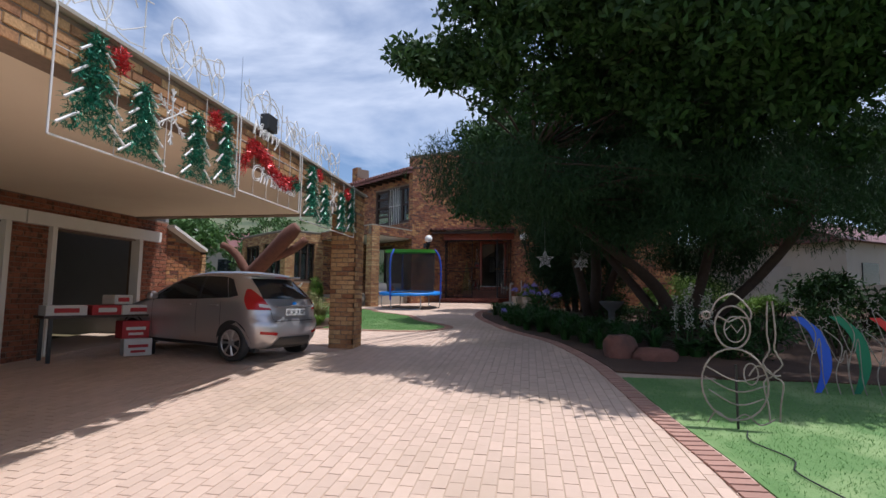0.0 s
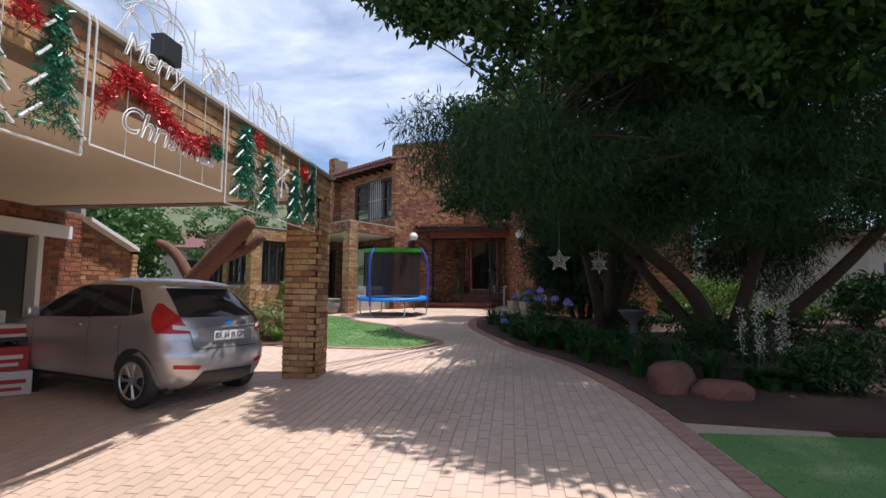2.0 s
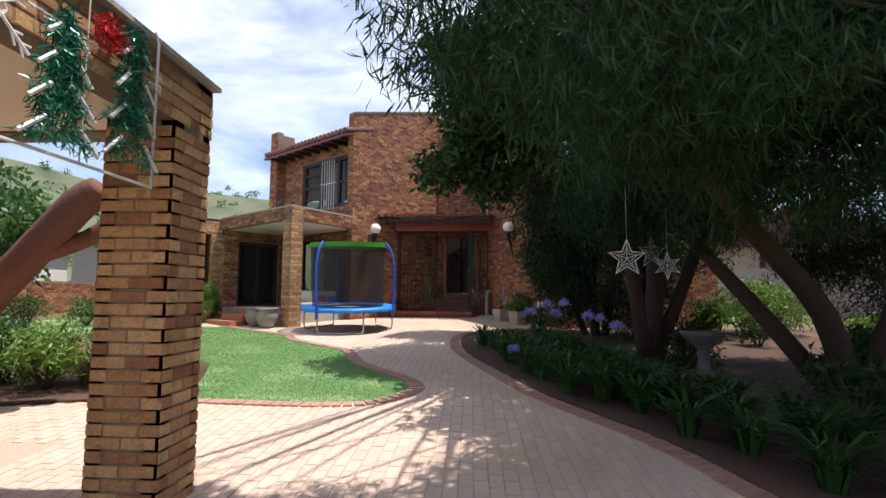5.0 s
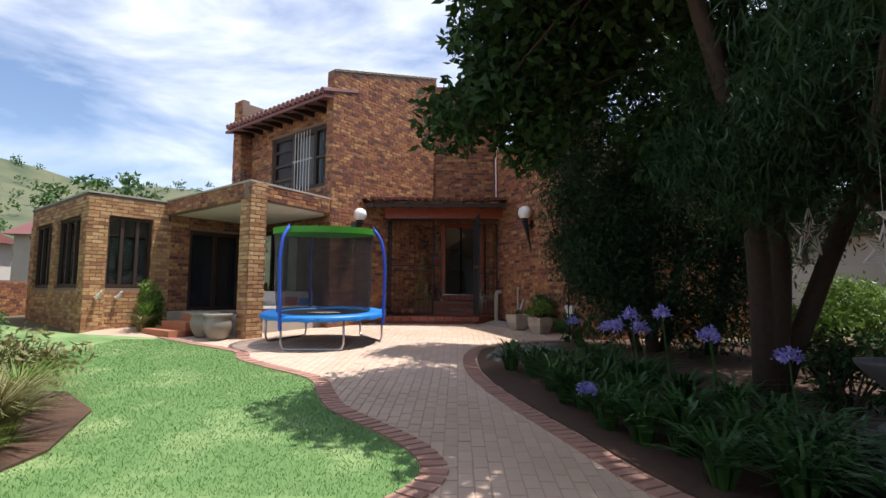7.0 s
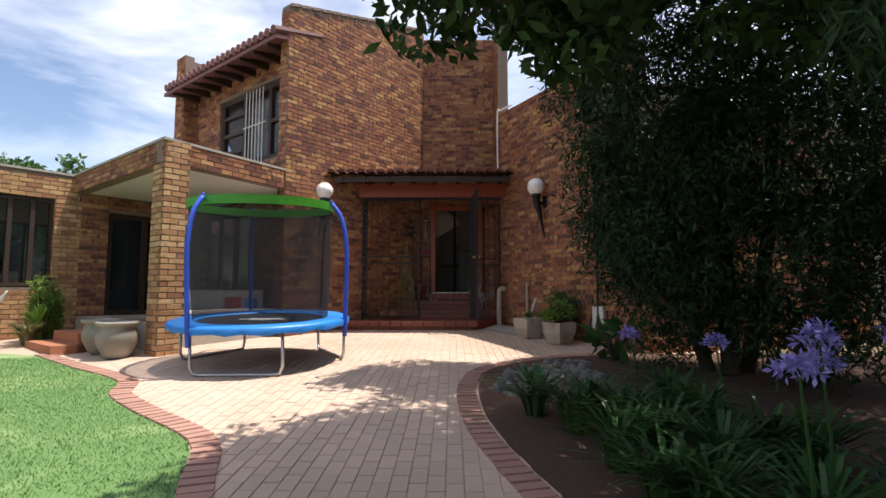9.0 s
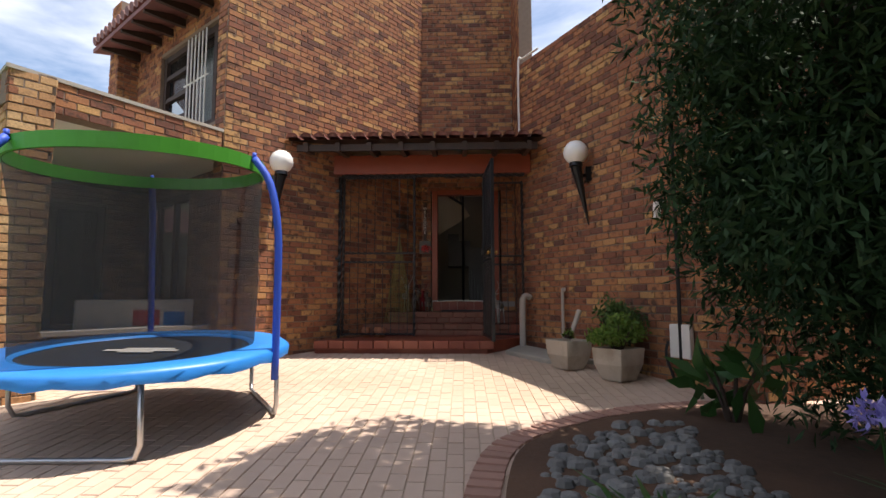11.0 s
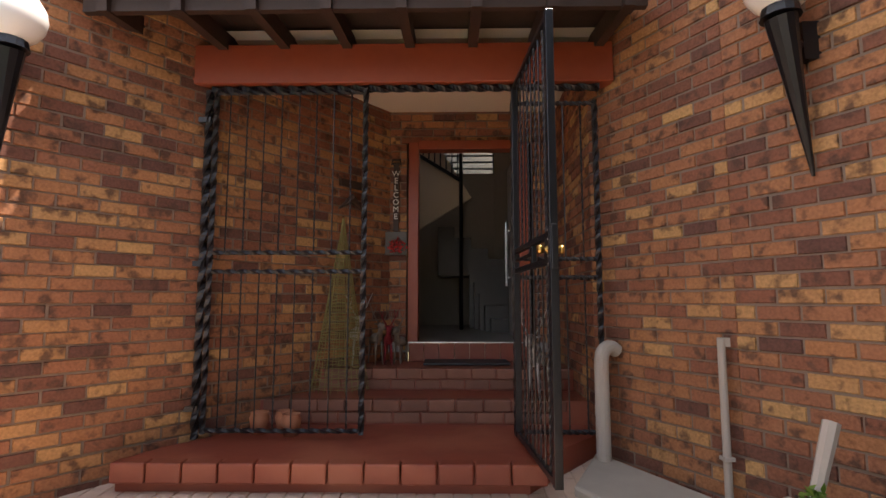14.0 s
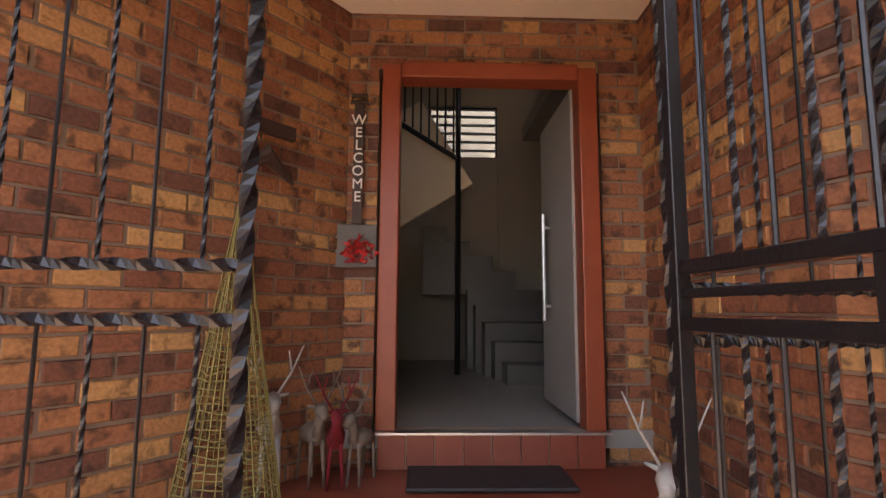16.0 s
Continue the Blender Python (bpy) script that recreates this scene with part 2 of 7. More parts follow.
M_REDLENS = material("red_lens", (0.42, 0.012, 0.015), (0.36, 0.01, 0.012), 0.12, 20)
M_CLEARLENS = material("clear_lens", (0.7, 0.7, 0.7), (0.6, 0.6, 0.6), 0.1, 20)
M_ALLOY = material("alloy_wheel", (0.62, 0.62, 0.63), (0.55, 0.55, 0.56), 0.3, 20, metal=0.85)
M_CARGLASS = glass_material("car_glass", (0.25, 0.28, 0.28), 0.02, 0.12)
M_GLASS = glass_material("window_glass", (0.85, 0.88, 0.88), 0.02, 0.7)
M_PLATE = material("white_plate", (0.78, 0.78, 0.76), (0.74, 0.74, 0.72), 0.4, 20)
M_TINSELG = material("green_tinsel", (0.012, 0.13, 0.075), (0.03, 0.22, 0.13), 0.3, 60, metal=0.35, rnd=0.45)
M_TINSELR = material("red_tinsel", (0.50, 0.018, 0.022), (0.62, 0.05, 0.05), 0.3, 60, metal=0.35, rnd=0.4)
M_WIRE = material("white_wire", (0.66, 0.64, 0.62), (0.58, 0.56, 0.54), 0.45, 30)
M_RUSTWIRE = material("rusty_white_wire", (0.42, 0.39, 0.35), (0.16, 0.08, 0.05), 0.6, 14)
M_CARD = material("white_cardboard", (0.62, 0.60, 0.57), (0.5, 0.48, 0.45), 0.8, 8)
M_REDCARD = material("red_cardboard", (0.42, 0.03, 0.035), (0.34, 0.025, 0.03), 0.7, 8)
M_GREYTILE = material("grey_floor_tile", (0.30, 0.29, 0.27), (0.25, 0.24, 0.225), 0.35, 3)
M_CONCRETE = material("concrete", (0.42, 0.38, 0.32), (0.33, 0.30, 0.25), 0.9, 6, 0.3)
M_HILL = material("far_hill", (0.08, 0.10, 0.045), (0.14, 0.14, 0.075), 0.95, 0.06, 0, c3=(0.05, 0.075, 0.035), big=0.05)
# stair colour darkened so that the hall's shade is in it
M_STAIR = material("stair_tile_with_shade", (0.10, 0.09, 0.08), (0.075, 0.068, 0.06), 0.4, 5)
# mid grey that carries indoor shade: pale door leaf and garage interior
M_SHADEGREY = material("grey_with_indoor_shade", (0.30, 0.29, 0.27), (0.26, 0.25, 0.235), 0.5, 5)


# ---------- mesh building ----------
def mesh_ob(name, verts, faces, mat, parent=None, smooth=False):
    me = bpy.data.meshes.new(name)
    me.from_pydata([tuple(v) for v in verts], [], faces)
    me.materials.append(mat)
    if smooth:
        me.polygons.foreach_set("use_smooth", [True] * len(me.polygons))
    me.update()
    ob = new(name, me)
    ob.parent = parent
    return ob


class Build:
    """Collects boxes, tubes and the like into one mesh."""

    def __init__(self):
        self.v, self.f = [], []

    def add(self, verts, faces):
        k = len(self.v)
        self.v += [tuple(p) for p in verts]
        self.f += [tuple(i + k for i in f) for f in faces]
        return self

    def box(self, c, s, m=None, taper=1.0):
        x, y, z = s[0] / 2, s[1] / 2, s[2] / 2
        pts = [Vector((sx * x * (taper if sz > 0 else 1), sy * y * (taper if sz > 0 else 1), sz * z)) for sz in (-1, 1) for sx, sy in ((-1, -1), (1, -1), (1, 1), (-1, 1))]
        pts = [(m @ p if m else p) + Vector(c) for p in pts]
        return self.add(pts, [(3, 2, 1, 0), (4, 5, 6, 7), (0, 1, 5, 4), (1, 2, 6, 5), (2, 3, 7, 6), (3, 0, 4, 7)])

    def prism(self, poly, z0, z1):
        """An upright prism over a plan polygon; z0 and z1 are numbers or functions of (x, y)."""
        n = len(poly)
        g0 = z0 if callable(z0) else (lambda x, y: z0)
        g1 = z1 if callable(z1) else (lambda x, y: z1)
        pts = [(x, y, g0(x, y)) for x, y in poly] + [(x, y, g1(x, y)) for x, y in poly]
        area = sum(poly[i][0] * poly[(i + 1) % n][1] - poly[(i + 1) % n][0] * poly[i][1] for i in range(n))
        fs = [tuple(range(n - 1, -1, -1)), tuple(range(n, 2 * n))] + [(i, (i + 1) % n, (i + 1) % n + n, i + n) for i in range(n)]
        return self.add(pts, fs if area > 0 else [tuple(reversed(f)) for f in fs])

    def tube(self, pts, r, sides=8, closed=False):
        """A round bar along pts; r is one radius, or one for each point."""
        pts = [Vector(p) for p in pts]
        rs = r if isinstance(r, (list, tuple)) else [r] * len(pts)
        k, n = len(self.v), len(pts)
        side = None
        for i, p in enumerate(pts):
            a, b = pts[i - 1 if (i or closed) else 0], pts[(i + 1) % n if (closed or i < n - 1) else i]
            d = (b - a).normalized() if (b - a).length > 1e-9 else Vector((0, 0, 1))
            if side is None:
                side = d.orthogonal().normalized()
            side = (side - d * side.dot(d))
            side = side.normalized() if side.length > 1e-6 else d.orthogonal().normalized()
            up = d.cross(side)
            for j in range(sides):
                w = 2 * math.pi * j / sides
                self.v.append(tuple(p + (side * math.cos(w) + up * math.sin(w)) * rs[i]))
        for i in range(n if closed else n - 1):
            for j in range(sides):
                a, b = k + i * sides, k + ((i + 1) % n) * sides
                self.f.append((a + j, a + (j + 1) % sides, b + (j + 1) % sides, b + j))
        if not closed:
            self.f.append(tuple(k + j for j in range(sides - 1, -1, -1)))
            self.f.append(tuple(k + (n - 1) * sides + j for j in range(sides)))
        return self

    def lathe(self, c, prof, sides=24, squash=(1, 1)):
        """Turns a profile of (radius, height) about the upright through c."""
        k = len(self.v)
        for r, z in prof:
            for j in range(sides):
                w = 2 * math.pi * j / sides
                self.v.append((c[0] + r * math.cos(w) * squash[0], c[1] + r * math.sin(w) * squash[1], c[2] + z))
        for i in range(len(prof) - 1):
            for j in range(sides):
                self.f.append((k + i * sides + j, k + i * sides + (j + 1) % sides, k + (i + 1) * sides + (j + 1) % sides, k + (i + 1) * sides + j))
        return self

    def ob(self, name, mat, parent=None, smooth=False):
        return mesh_ob(name, self.v, self.f, mat, parent, smooth)


def bevel(ob, w=0.01, seg=2):
    b = ob.modifiers.new("bevel", "BEVEL")
    b.width, b.segments, b.limit_method = w, seg, "ANGLE"
    return ob


def empty(name, m, label, category, group=""):
    ob = new(name)
    ob.matrix_world = m if isinstance(m, Matrix) else Matrix.Translation(m)
    return tagged(ob, label, category, group)


def structure(ob, label, category=""):
    return tagged(ob, label, category, kind="structure")


def inside(x, y, poly):
    c, j = False, len(poly) - 1
    for i in range(len(poly)):
        (xi, yi), (xj, yj) = poly[i], poly[j]
        if (yi > y) != (yj > y) and x < (xj - xi) * (y - yi) / (yj - yi) + xi:
            c = not c
        j = i
    return c


def G(y):
    """The drive climbs gently towards the house and is level beyond."""
    return 0.0555 * min(max(y, -25.0), 23.0)


def on_ground(x, y, lift=0.0):
    return Vector((x, y, G(y) + lift))


def spline(pts, per=6):
    """Points along a smooth curve through pts (Catmull-Rom)."""
    P = [Vector(p) for p in pts]
    out = []
    for i in range(len(P) - 1):
        a, b, c, d = P[max(i - 1, 0)], P[i], P[i + 1], P[min(i + 2, len(P) - 1)]
        for k in range(per):
            t = k / per
            out.append(0.5 * ((2 * b) + (c - a) * t + (2 * a - 5 * b + 4 * c - d) * t * t + (3 * b - a - 3 * c + d) * t ** 3))
    return out + [P[-1]]


# ---------- plan ----------
U, V = Vector((0.608, 0.794)), Vector((-0.794, 0.608))      # the house's two directions
C0 = Vector((-4.42, 20.70))                                  # its near corner


def H(s, w):
    """Plan point of the house: s along V, w along U from the corner."""
    p = C0 + V * s + U * w
    return (p.x, p.y)


R_EDGE = [(2.2, -8), (2.15, 0), (2.06, 3.2), (1.9, 4.8), (1.78, 6.2), (1.6, 8), (1.1, 10.1), (0.5, 11.3), (0.05, 12.2), (-0.25, 13.1), (-0.66, 14.3), (-0.95, 15.5), (-1.03, 16.5), (-0.98, 17.2), (-0.8, 17.82), (-0.36, 18.27), (0.14, 18.58), (0.7, 18.8), (1.45, 18.92)]
L_EDGE = [(-4.6, 11.62), (-3.4, 11.52), (-2.54, 11.5), (-2.0, 11.63), (-1.64, 12.1), (-1.66, 12.5), (-1.98, 13.0), (-2.66, 13.8), (-2.98, 14.5), (-3.3, 15.2), (-4.2, 15.96), (-4.82, 16.55), (-5.15, 17.17), (-6.3, 17.95), (-7.4, 18.75)]
R_CURVE = [tuple(p) for p in spline([(x, y, 0) for x, y in R_EDGE], 5)]
L_CURVE = [tuple(p) for p in spline([(x, y, 0) for x, y in L_EDGE], 5)]
LAWN_L = [(p[0], p[1]) for p in L_CURVE] + [(-9.6, 19.3), (-13, 21), (-14, 14.6), (-5.8, 14.3), (-5.0, 13.6), (-4.55, 12.5)]
BED_L = [(-4.6, 11.55), (-4.55, 12.5), (-5.0, 13.6), (-5.8, 14.3), (-14, 14.6), (-14, 11.0), (-6.5, 11.0)]
GARDEN_R = [(p[0], p[1]) for p in R_CURVE] + [(5, 19.2), (14, 19.5), (14, -8)]

# ---------- ground ----------
def big_ground():
    xs = [-400, -120, -40, -15, 0, 15, 40, 120, 400]
    ys = [-400, -120, -25, -10, 0, 6, 12, 18, 23, 40, 120, 400]
    v = [(x, y, G(y) - 0.05) for y in ys for x in xs]
    n = len(xs)
    f = [(j * n + i, j * n + i + 1, (j + 1) * n + i + 1, (j + 1) * n + i) for j in range(len(ys) - 1) for i in range(n - 1)]
    structure(mesh_ob("ground", v, f, M_EARTH), "dry brown earth and veld ground to the horizon", "ground")


def sheet(name, poly, lift, mat, label, cat, step=None):
    b = Build()
    b.prism(poly, lambda x, y: G(y) - 0.3, lambda x, y: G(y) + lift)
    return structure(b.ob(name, mat), label, cat)


big_ground()
PAVED = [(-9.5, -8), (3, -8), (3, 23), (-9.5, 23)]
pavement = sheet("pavement", PAVED, -0.007, M_SAND, "drive of pale clay pavers laid lengthwise in sand", "paving")
lawn_left = sheet("lawn_1", LAWN_L, 0.005, M_TURF, "short mown green lawn edged with red clay kerb", "lawn")
lawn_right = sheet("lawn_2", [(p[0] + 0.02, p[1]) for p in R_CURVE if p[1] < 7.2] + [(5.0, 7.0), (14, 8.5), (14, -8)], 0.006, M_TURF, "green lawn beside the drive, part in tree shade", "lawn")
bed_left = sheet("flower_bed_1", BED_L, 0.03, M_SOIL, "brown soil bed with tussocks beside the lawn", "flower bed")
bed_right = sheet("flower_bed_2", [(p[0] + 0.02, p[1]) for p in R_CURVE if p[1] >= 6.9] + [(5, 19.0), (14, 19.5), (14, 8.2), (5.0, 6.9)], 0.02, M_SOIL, "shaded soil bed under the trees with agapanthus", "flower bed")


def grass(name, poly, box, count, label, dens_seed):
    rg = np.random.default_rng(dens_seed)
    v, f = [], []
    tries = 0
    while len(f) < count and tries < count * 4:
        tries += 1
        x, y = rg.uniform(box[0], box[1]), rg.uniform(box[2], box[3])
        if not inside(x, y, poly):
            continue
        a, h, w = rg.uniform(0, 6.283), rg.uniform(0.014, 0.034), 0.0045
        lx, ly = rg.normal(0, 0.016, 2)
        z = G(y)
        k = len(v)
        v += [(x - w * math.cos(a), y - w * math.sin(a), z), (x + w * math.cos(a), y + w * math.sin(a), z), (x + lx, y + ly, z + h)]
        f.append((k, k + 1, k + 2))
    tagged(mesh_ob(name, v, f, M_BLADE), label, "grass", kind="stuff")


grass("lawn_grass", LAWN_L, (-8, -1.6, 11.5, 18.5), 60000, "short green grass blades of the lawn", 3)
grass("lawn_grass", [(p[0] + 0.06, p[1]) for p in R_CURVE if p[1] < 7.2] + [(5.0, 7.0), (8, 7.5), (8, 1.5), (2.1, 1.5)], (1.7, 6.5, 1.8, 7.2), 26000, "short green grass blades beside the drive", 4)


# ---------- brick walls ----------
def brick_wall(name, p0, p1, z0, z1, label, th=0.22, holes=(), mat=None, near=None, ends=True, category="wall", parent=None):
    """A wall from plan point p0 to p1 whose bricks show on the right of that line. z1: its top, or its tops at both ends.
    holes: (s0, s1, z0, z1). near: (s0, s1, z0, z1), whose bricks are parts of their own."""
    mat = mat or M_BRICK
    p0, p1 = Vector((*p0, 0)), Vector((*p1, 0))
    L = (p1 - p0).length
    d = (p1 - p0) / L
    n = Vector((d.y, -d.x, 0))
    za, zb = z1 if isinstance(z1, tuple) else (z1, z1)
    top = lambda s: za + (zb - za) * s / L
    at = lambda s, o, z: p0 + d * s + n * o + Vector((0, 0, z))
    ss = sorted({0, L, *[q for h in holes for q in h[:2] if 0 < q < L]})
    zs = sorted({z0, *[q for h in holes for q in h[2:] if z0 < q < min(za, zb)]})
    b = Build()
    for a, c in zip(ss, ss[1:]):
        for i, e in enumerate(zs):
            last = i == len(zs) - 1
            e2 = None if last else zs[i + 1]
            ms, mz = (a + c) / 2, (e + (e2 if e2 is not None else top((a + c) / 2))) / 2
            if any(h[0] < ms < h[1] and h[2] < mz < h[3] for h in holes):
                continue
            t0, t1 = (top(a), top(c)) if last else (e2, e2)
            b.add([at(a, -th, e), at(c, -th, e), at(c, 0, e), at(a, 0, e), at(a, -th, t0), at(c, -th, t1), at(c, 0, t1), at(a, 0, t0)],
                  [(0, 1, 2, 3), (7, 6, 5, 4), (4, 5, 1, 0), (5, 6, 2, 1), (6, 7, 3, 2), (7, 4, 0, 3)])
    wall = b.ob(name, M_MORTAR, parent)
    if parent is None:
        structure(wall, label, category)
    rg = random.Random(name + str(round(L, 2)))
    far, parts = Build(), []
    BL, BH, J = 0.222, 0.073, 0.012
    k, z = 0, z0
    while z + BH <= max(za, zb):
        s = -(BL + J) * (0.5 if k % 2 else 0.0)
        while s < L:
            a, c = max(s, 0.0), min(s + BL, L)
            s += BL + J
            segs = [(a, c)]
            for h in holes:
                if h[2] < z + BH - 0.01 and h[3] > z + 0.01:
                    segs = [q for x, y in segs for q in ((x, min(y, h[0])), (max(x, h[1]), y)) if q[1] - q[0] > 0.03]
            for x, y in segs:
                if y - x < 0.03 or z + BH > min(top(x), top(y)) + 0.001:
                    continue
                o = 0.009 + rg.uniform(-0.003, 0.004)
                jz, jx = rg.uniform(-0.003, 0.003), rg.uniform(-0.003, 0.003)
                if near and len(parts) < 300 and near[0] < x < near[1] and near[2] < z < near[3]:
                    parts.append((at((x + y) / 2 + jx, o / 2, z + BH / 2 + jz), (y - x, o, BH)))
                    continue
                e = 0.004
                q = [at(x + jx, 0, z + jz), at(y + jx, 0, z + jz), at(y + jx, 0, z + BH + jz), at(x + jx, 0, z + BH + jz),
                     at(x + e + jx, o, z + e + jz), at(y - e + jx, o, z + e + jz), at(y - e + jx, o, z + BH - e + jz), at(x + e + jx, o, z + BH - e + jz)]
                far.add(q, [(4, 5, 6, 7), (0, 1, 5, 4), (1, 2, 6, 5), (2, 3, 7, 6), (3, 0, 4, 7)])
        z += BH + J
        k += 1
    if far.f:
        tagged(far.ob("brickwork", mat, wall), kind="stuff")
    PIECES.append((wall, mat, d, n, parts))
    return wall


PIECES = []


def lay_pieces():
    """The bricks nearest to the walk, each a part of its wall, all on one mesh a material."""
    shared = {}
    for wall, mat, d, n, parts in PIECES:
        if mat.name not in shared:
            e = 0.03
            v = [(-0.5, -0.5, -0.5), (0.5, -0.5, -0.5), (0.5, -0.5, 0.5), (-0.5, -0.5, 0.5), (-0.48, 0.5, -0.44), (0.48, 0.5, -0.44), (0.48, 0.5, 0.44), (-0.48, 0.5, 0.44)]
            me = bpy.data.meshes.new("brick")
            me.from_pydata(v, [], [(7, 6, 5, 4), (4, 5, 1, 0), (5, 6, 2, 1), (6, 7, 3, 2), (7, 4, 0, 3)])
            me.materials.append(mat)
            shared[mat.name] = me
        for c, size in parts:
            ob = new("brick", shared[mat.name])
            ob.parent = wall
            ob.matrix_local = Matrix(((d.x * size[0], n.x * size[1], 0, c.x), (d.y * size[0], n.y * size[1], 0, c.y), (0, 0, size[2], c.z), (0, 0, 0, 1)))


# the diagonal front, the upper window wall and the porch back
w1_end = (-2.0, 23.86)
L1 = (Vector(w1_end) - C0).length
brick_wall("wall_1", tuple(C0), w1_end, 1.0, (7.50, 8.62), "tall flashed brown face-brick wall with sloping parapet", near=(0.1, 3.0, 1.2, 3.6))
b = Build()
for i in range(16):
    a, c = C0 + (Vector(w1_end) - C0) * (i / 16 + 0.004), C0 + (Vector(w1_end) - C0) * ((i + 1) / 16 - 0.004)
    za, zc = 7.5 + 1.12 * i / 16, 7.5 + 1.12 * (i + 1) / 16
    nn = Vector((U.y, -U.x))
    q = [a - nn * 0.26, a + nn * 0.04, c + nn * 0.04, c - nn * 0.26]
    b.add([(q[0].x, q[0].y, za), (q[1].x, q[1].y, za), (q[2].x, q[2].y, zc), (q[3].x, q[3].y, zc), (q[0].x, q[0].y, za + 0.06), (q[1].x, q[1].y, za + 0.06), (q[2].x, q[2].y, zc + 0.06), (q[3].x, q[3].y, zc + 0.06)],
          [(3, 2, 1, 0), (4, 5, 6, 7), (0, 1, 5, 4), (1, 2, 6, 5), (2, 3, 7, 6), (3, 0, 4, 7)])
structure(b.ob("coping_1", M_MORTAR), "dark weathered coping on the sloping parapet", "coping")
brick_wall("wall_2", H(4.55, 0.42), H(0.0, 0.42), 1.0, 6.95, "upper brown brick wall with wide timber window", holes=[(4.55 - 3.3, 4.55 - 0.34, 4.78, 6.46), (4.55 - 3.9, 4.55 - 1.9, 1.5, 3.75)])
brick_wall("wall_3", H(4.85, 0.9), H(4.85, 0.05), 4.2, 7.85, "brick pier at the end of the upper storey")
brick_wall("wall_3", H(4.85, 0.05), H(4.4, 0.05), 4.2, 7.85, "brick pier face at the end of the upper storey")
brick_wall("wall_3", H(4.4, 0.05), H(4.4, 0.45), 4.2, 7.4, "brick pier return at the end of the upper storey")
brick_wall("wall_4", H(0.24, 0.44), H(0.24, -0.004), 1.0, 7.5, "brick return at the house corner")
brick_wall("wall_4", H(0.24, -0.006), H(0.0, -0.006), 1.0, 7.5, "brick end of the tall corner pier", th=0.02)
DOOR_Y = 23.86
brick_wall("wall_5", (-2.0, DOOR_Y), (-0.22, DOOR_Y), 1.1, 8.4, "brown brick porch wall with front door opening", holes=[(0.18, 1.52, 1.1, 4.08)], near=(0.0, 2.0, 1.5, 4.6))
RW = [(-0.22, 23.9), (-0.24, 22.45), (0.30, 21.45), (0.80, 20.52), (1.10, 19.92), (1.55, 18.95)]
for i, (a, c) in enumerate(zip(RW, RW[1:])):
    brick_wall("wall_6", a, c, 1.0, 5.92 if i else 8.4, "flashed red-brown brick wall leading to the porch" if i else "brick side wall inside the porch", near=(-0.1, 3, 1.6, 3.1) if i in (0, 1, 2) else None)
brick_wall("wall_7", (1.55, 18.95), (6.3, 20.6), 1.0, 5.0, "brown brick garden front of the house wing")
brick_wall("wall_7", (6.3, 20.6), (5.6, 23.5), 1.0, 5.0, "brick end of the house wing")


# closed house behind the fronts: plain walls and roofs
b = Build()
b.prism([H(4.5, 0.7), H(0.3, 0.7), (-2.3, 24.0), (-2.3, 31), (-9.5, 31)], 6.7, lambda x, y: 7.0 + 0.05 * (y - 21))
structure(b.ob("roof_1", M_TILE), "low tiled roof behind the parapets", "roof")
b = Build().prism([(-0.2, 22.6), (1.7, 19.2), (6.2, 20.8), (5.5, 31), (-0.2, 31)], 5.0, 5.2)
structure(b.ob("roof_2", M_CONCRETE), "flat roof of the right house wing", "roof")
b = Build().box((-1, 31, 4.0), (12, 0.2, 6.5)).box((5.6, 27, 3.0), (0.2, 8, 5))
structure(b.ob("wall_8", M_PLASTER), "plain rear walls of the house", "wall")

# eave, rafters and tiles over the upper window
b, r = Build(), Build()
for i in range(9):
    p = Vector((*H(0.35 + i * 0.5, 0.12), 6.82))
    r.box(p + Vector((0, 0, -0.03)), (0.07, 0.75, 0.14), Matrix.Rotation(math.atan2(-U.x, U.y), 3, "Z"))
structure(r.ob("rafters", M_DARKWOOD), "dark timber rafter ends under the eave", "rafter")
for i in range(23):
    s = 0.05 + i * 0.205
    a, c = Vector((*H(s, -0.32), 6.92)), Vector((*H(s, 0.8), 7.2))
    b.tube([a, c], 0.085, 8)
b.prism([H(0, -0.28), H(4.75, -0.28), H(4.75, 0.75), H(0, 0.75)], lambda x, y: 6.82 + 0.22 * ((x - C0.x) * U.x + (y - C0.y) * U.y), lambda x, y: 6.9 + 0.22 * ((x - C0.x) * U.x + (y - C0.y) * U.y))
structure(b.ob("eave_tiles", M_TILE), "dark clay tiles along the upper eave", "roof")


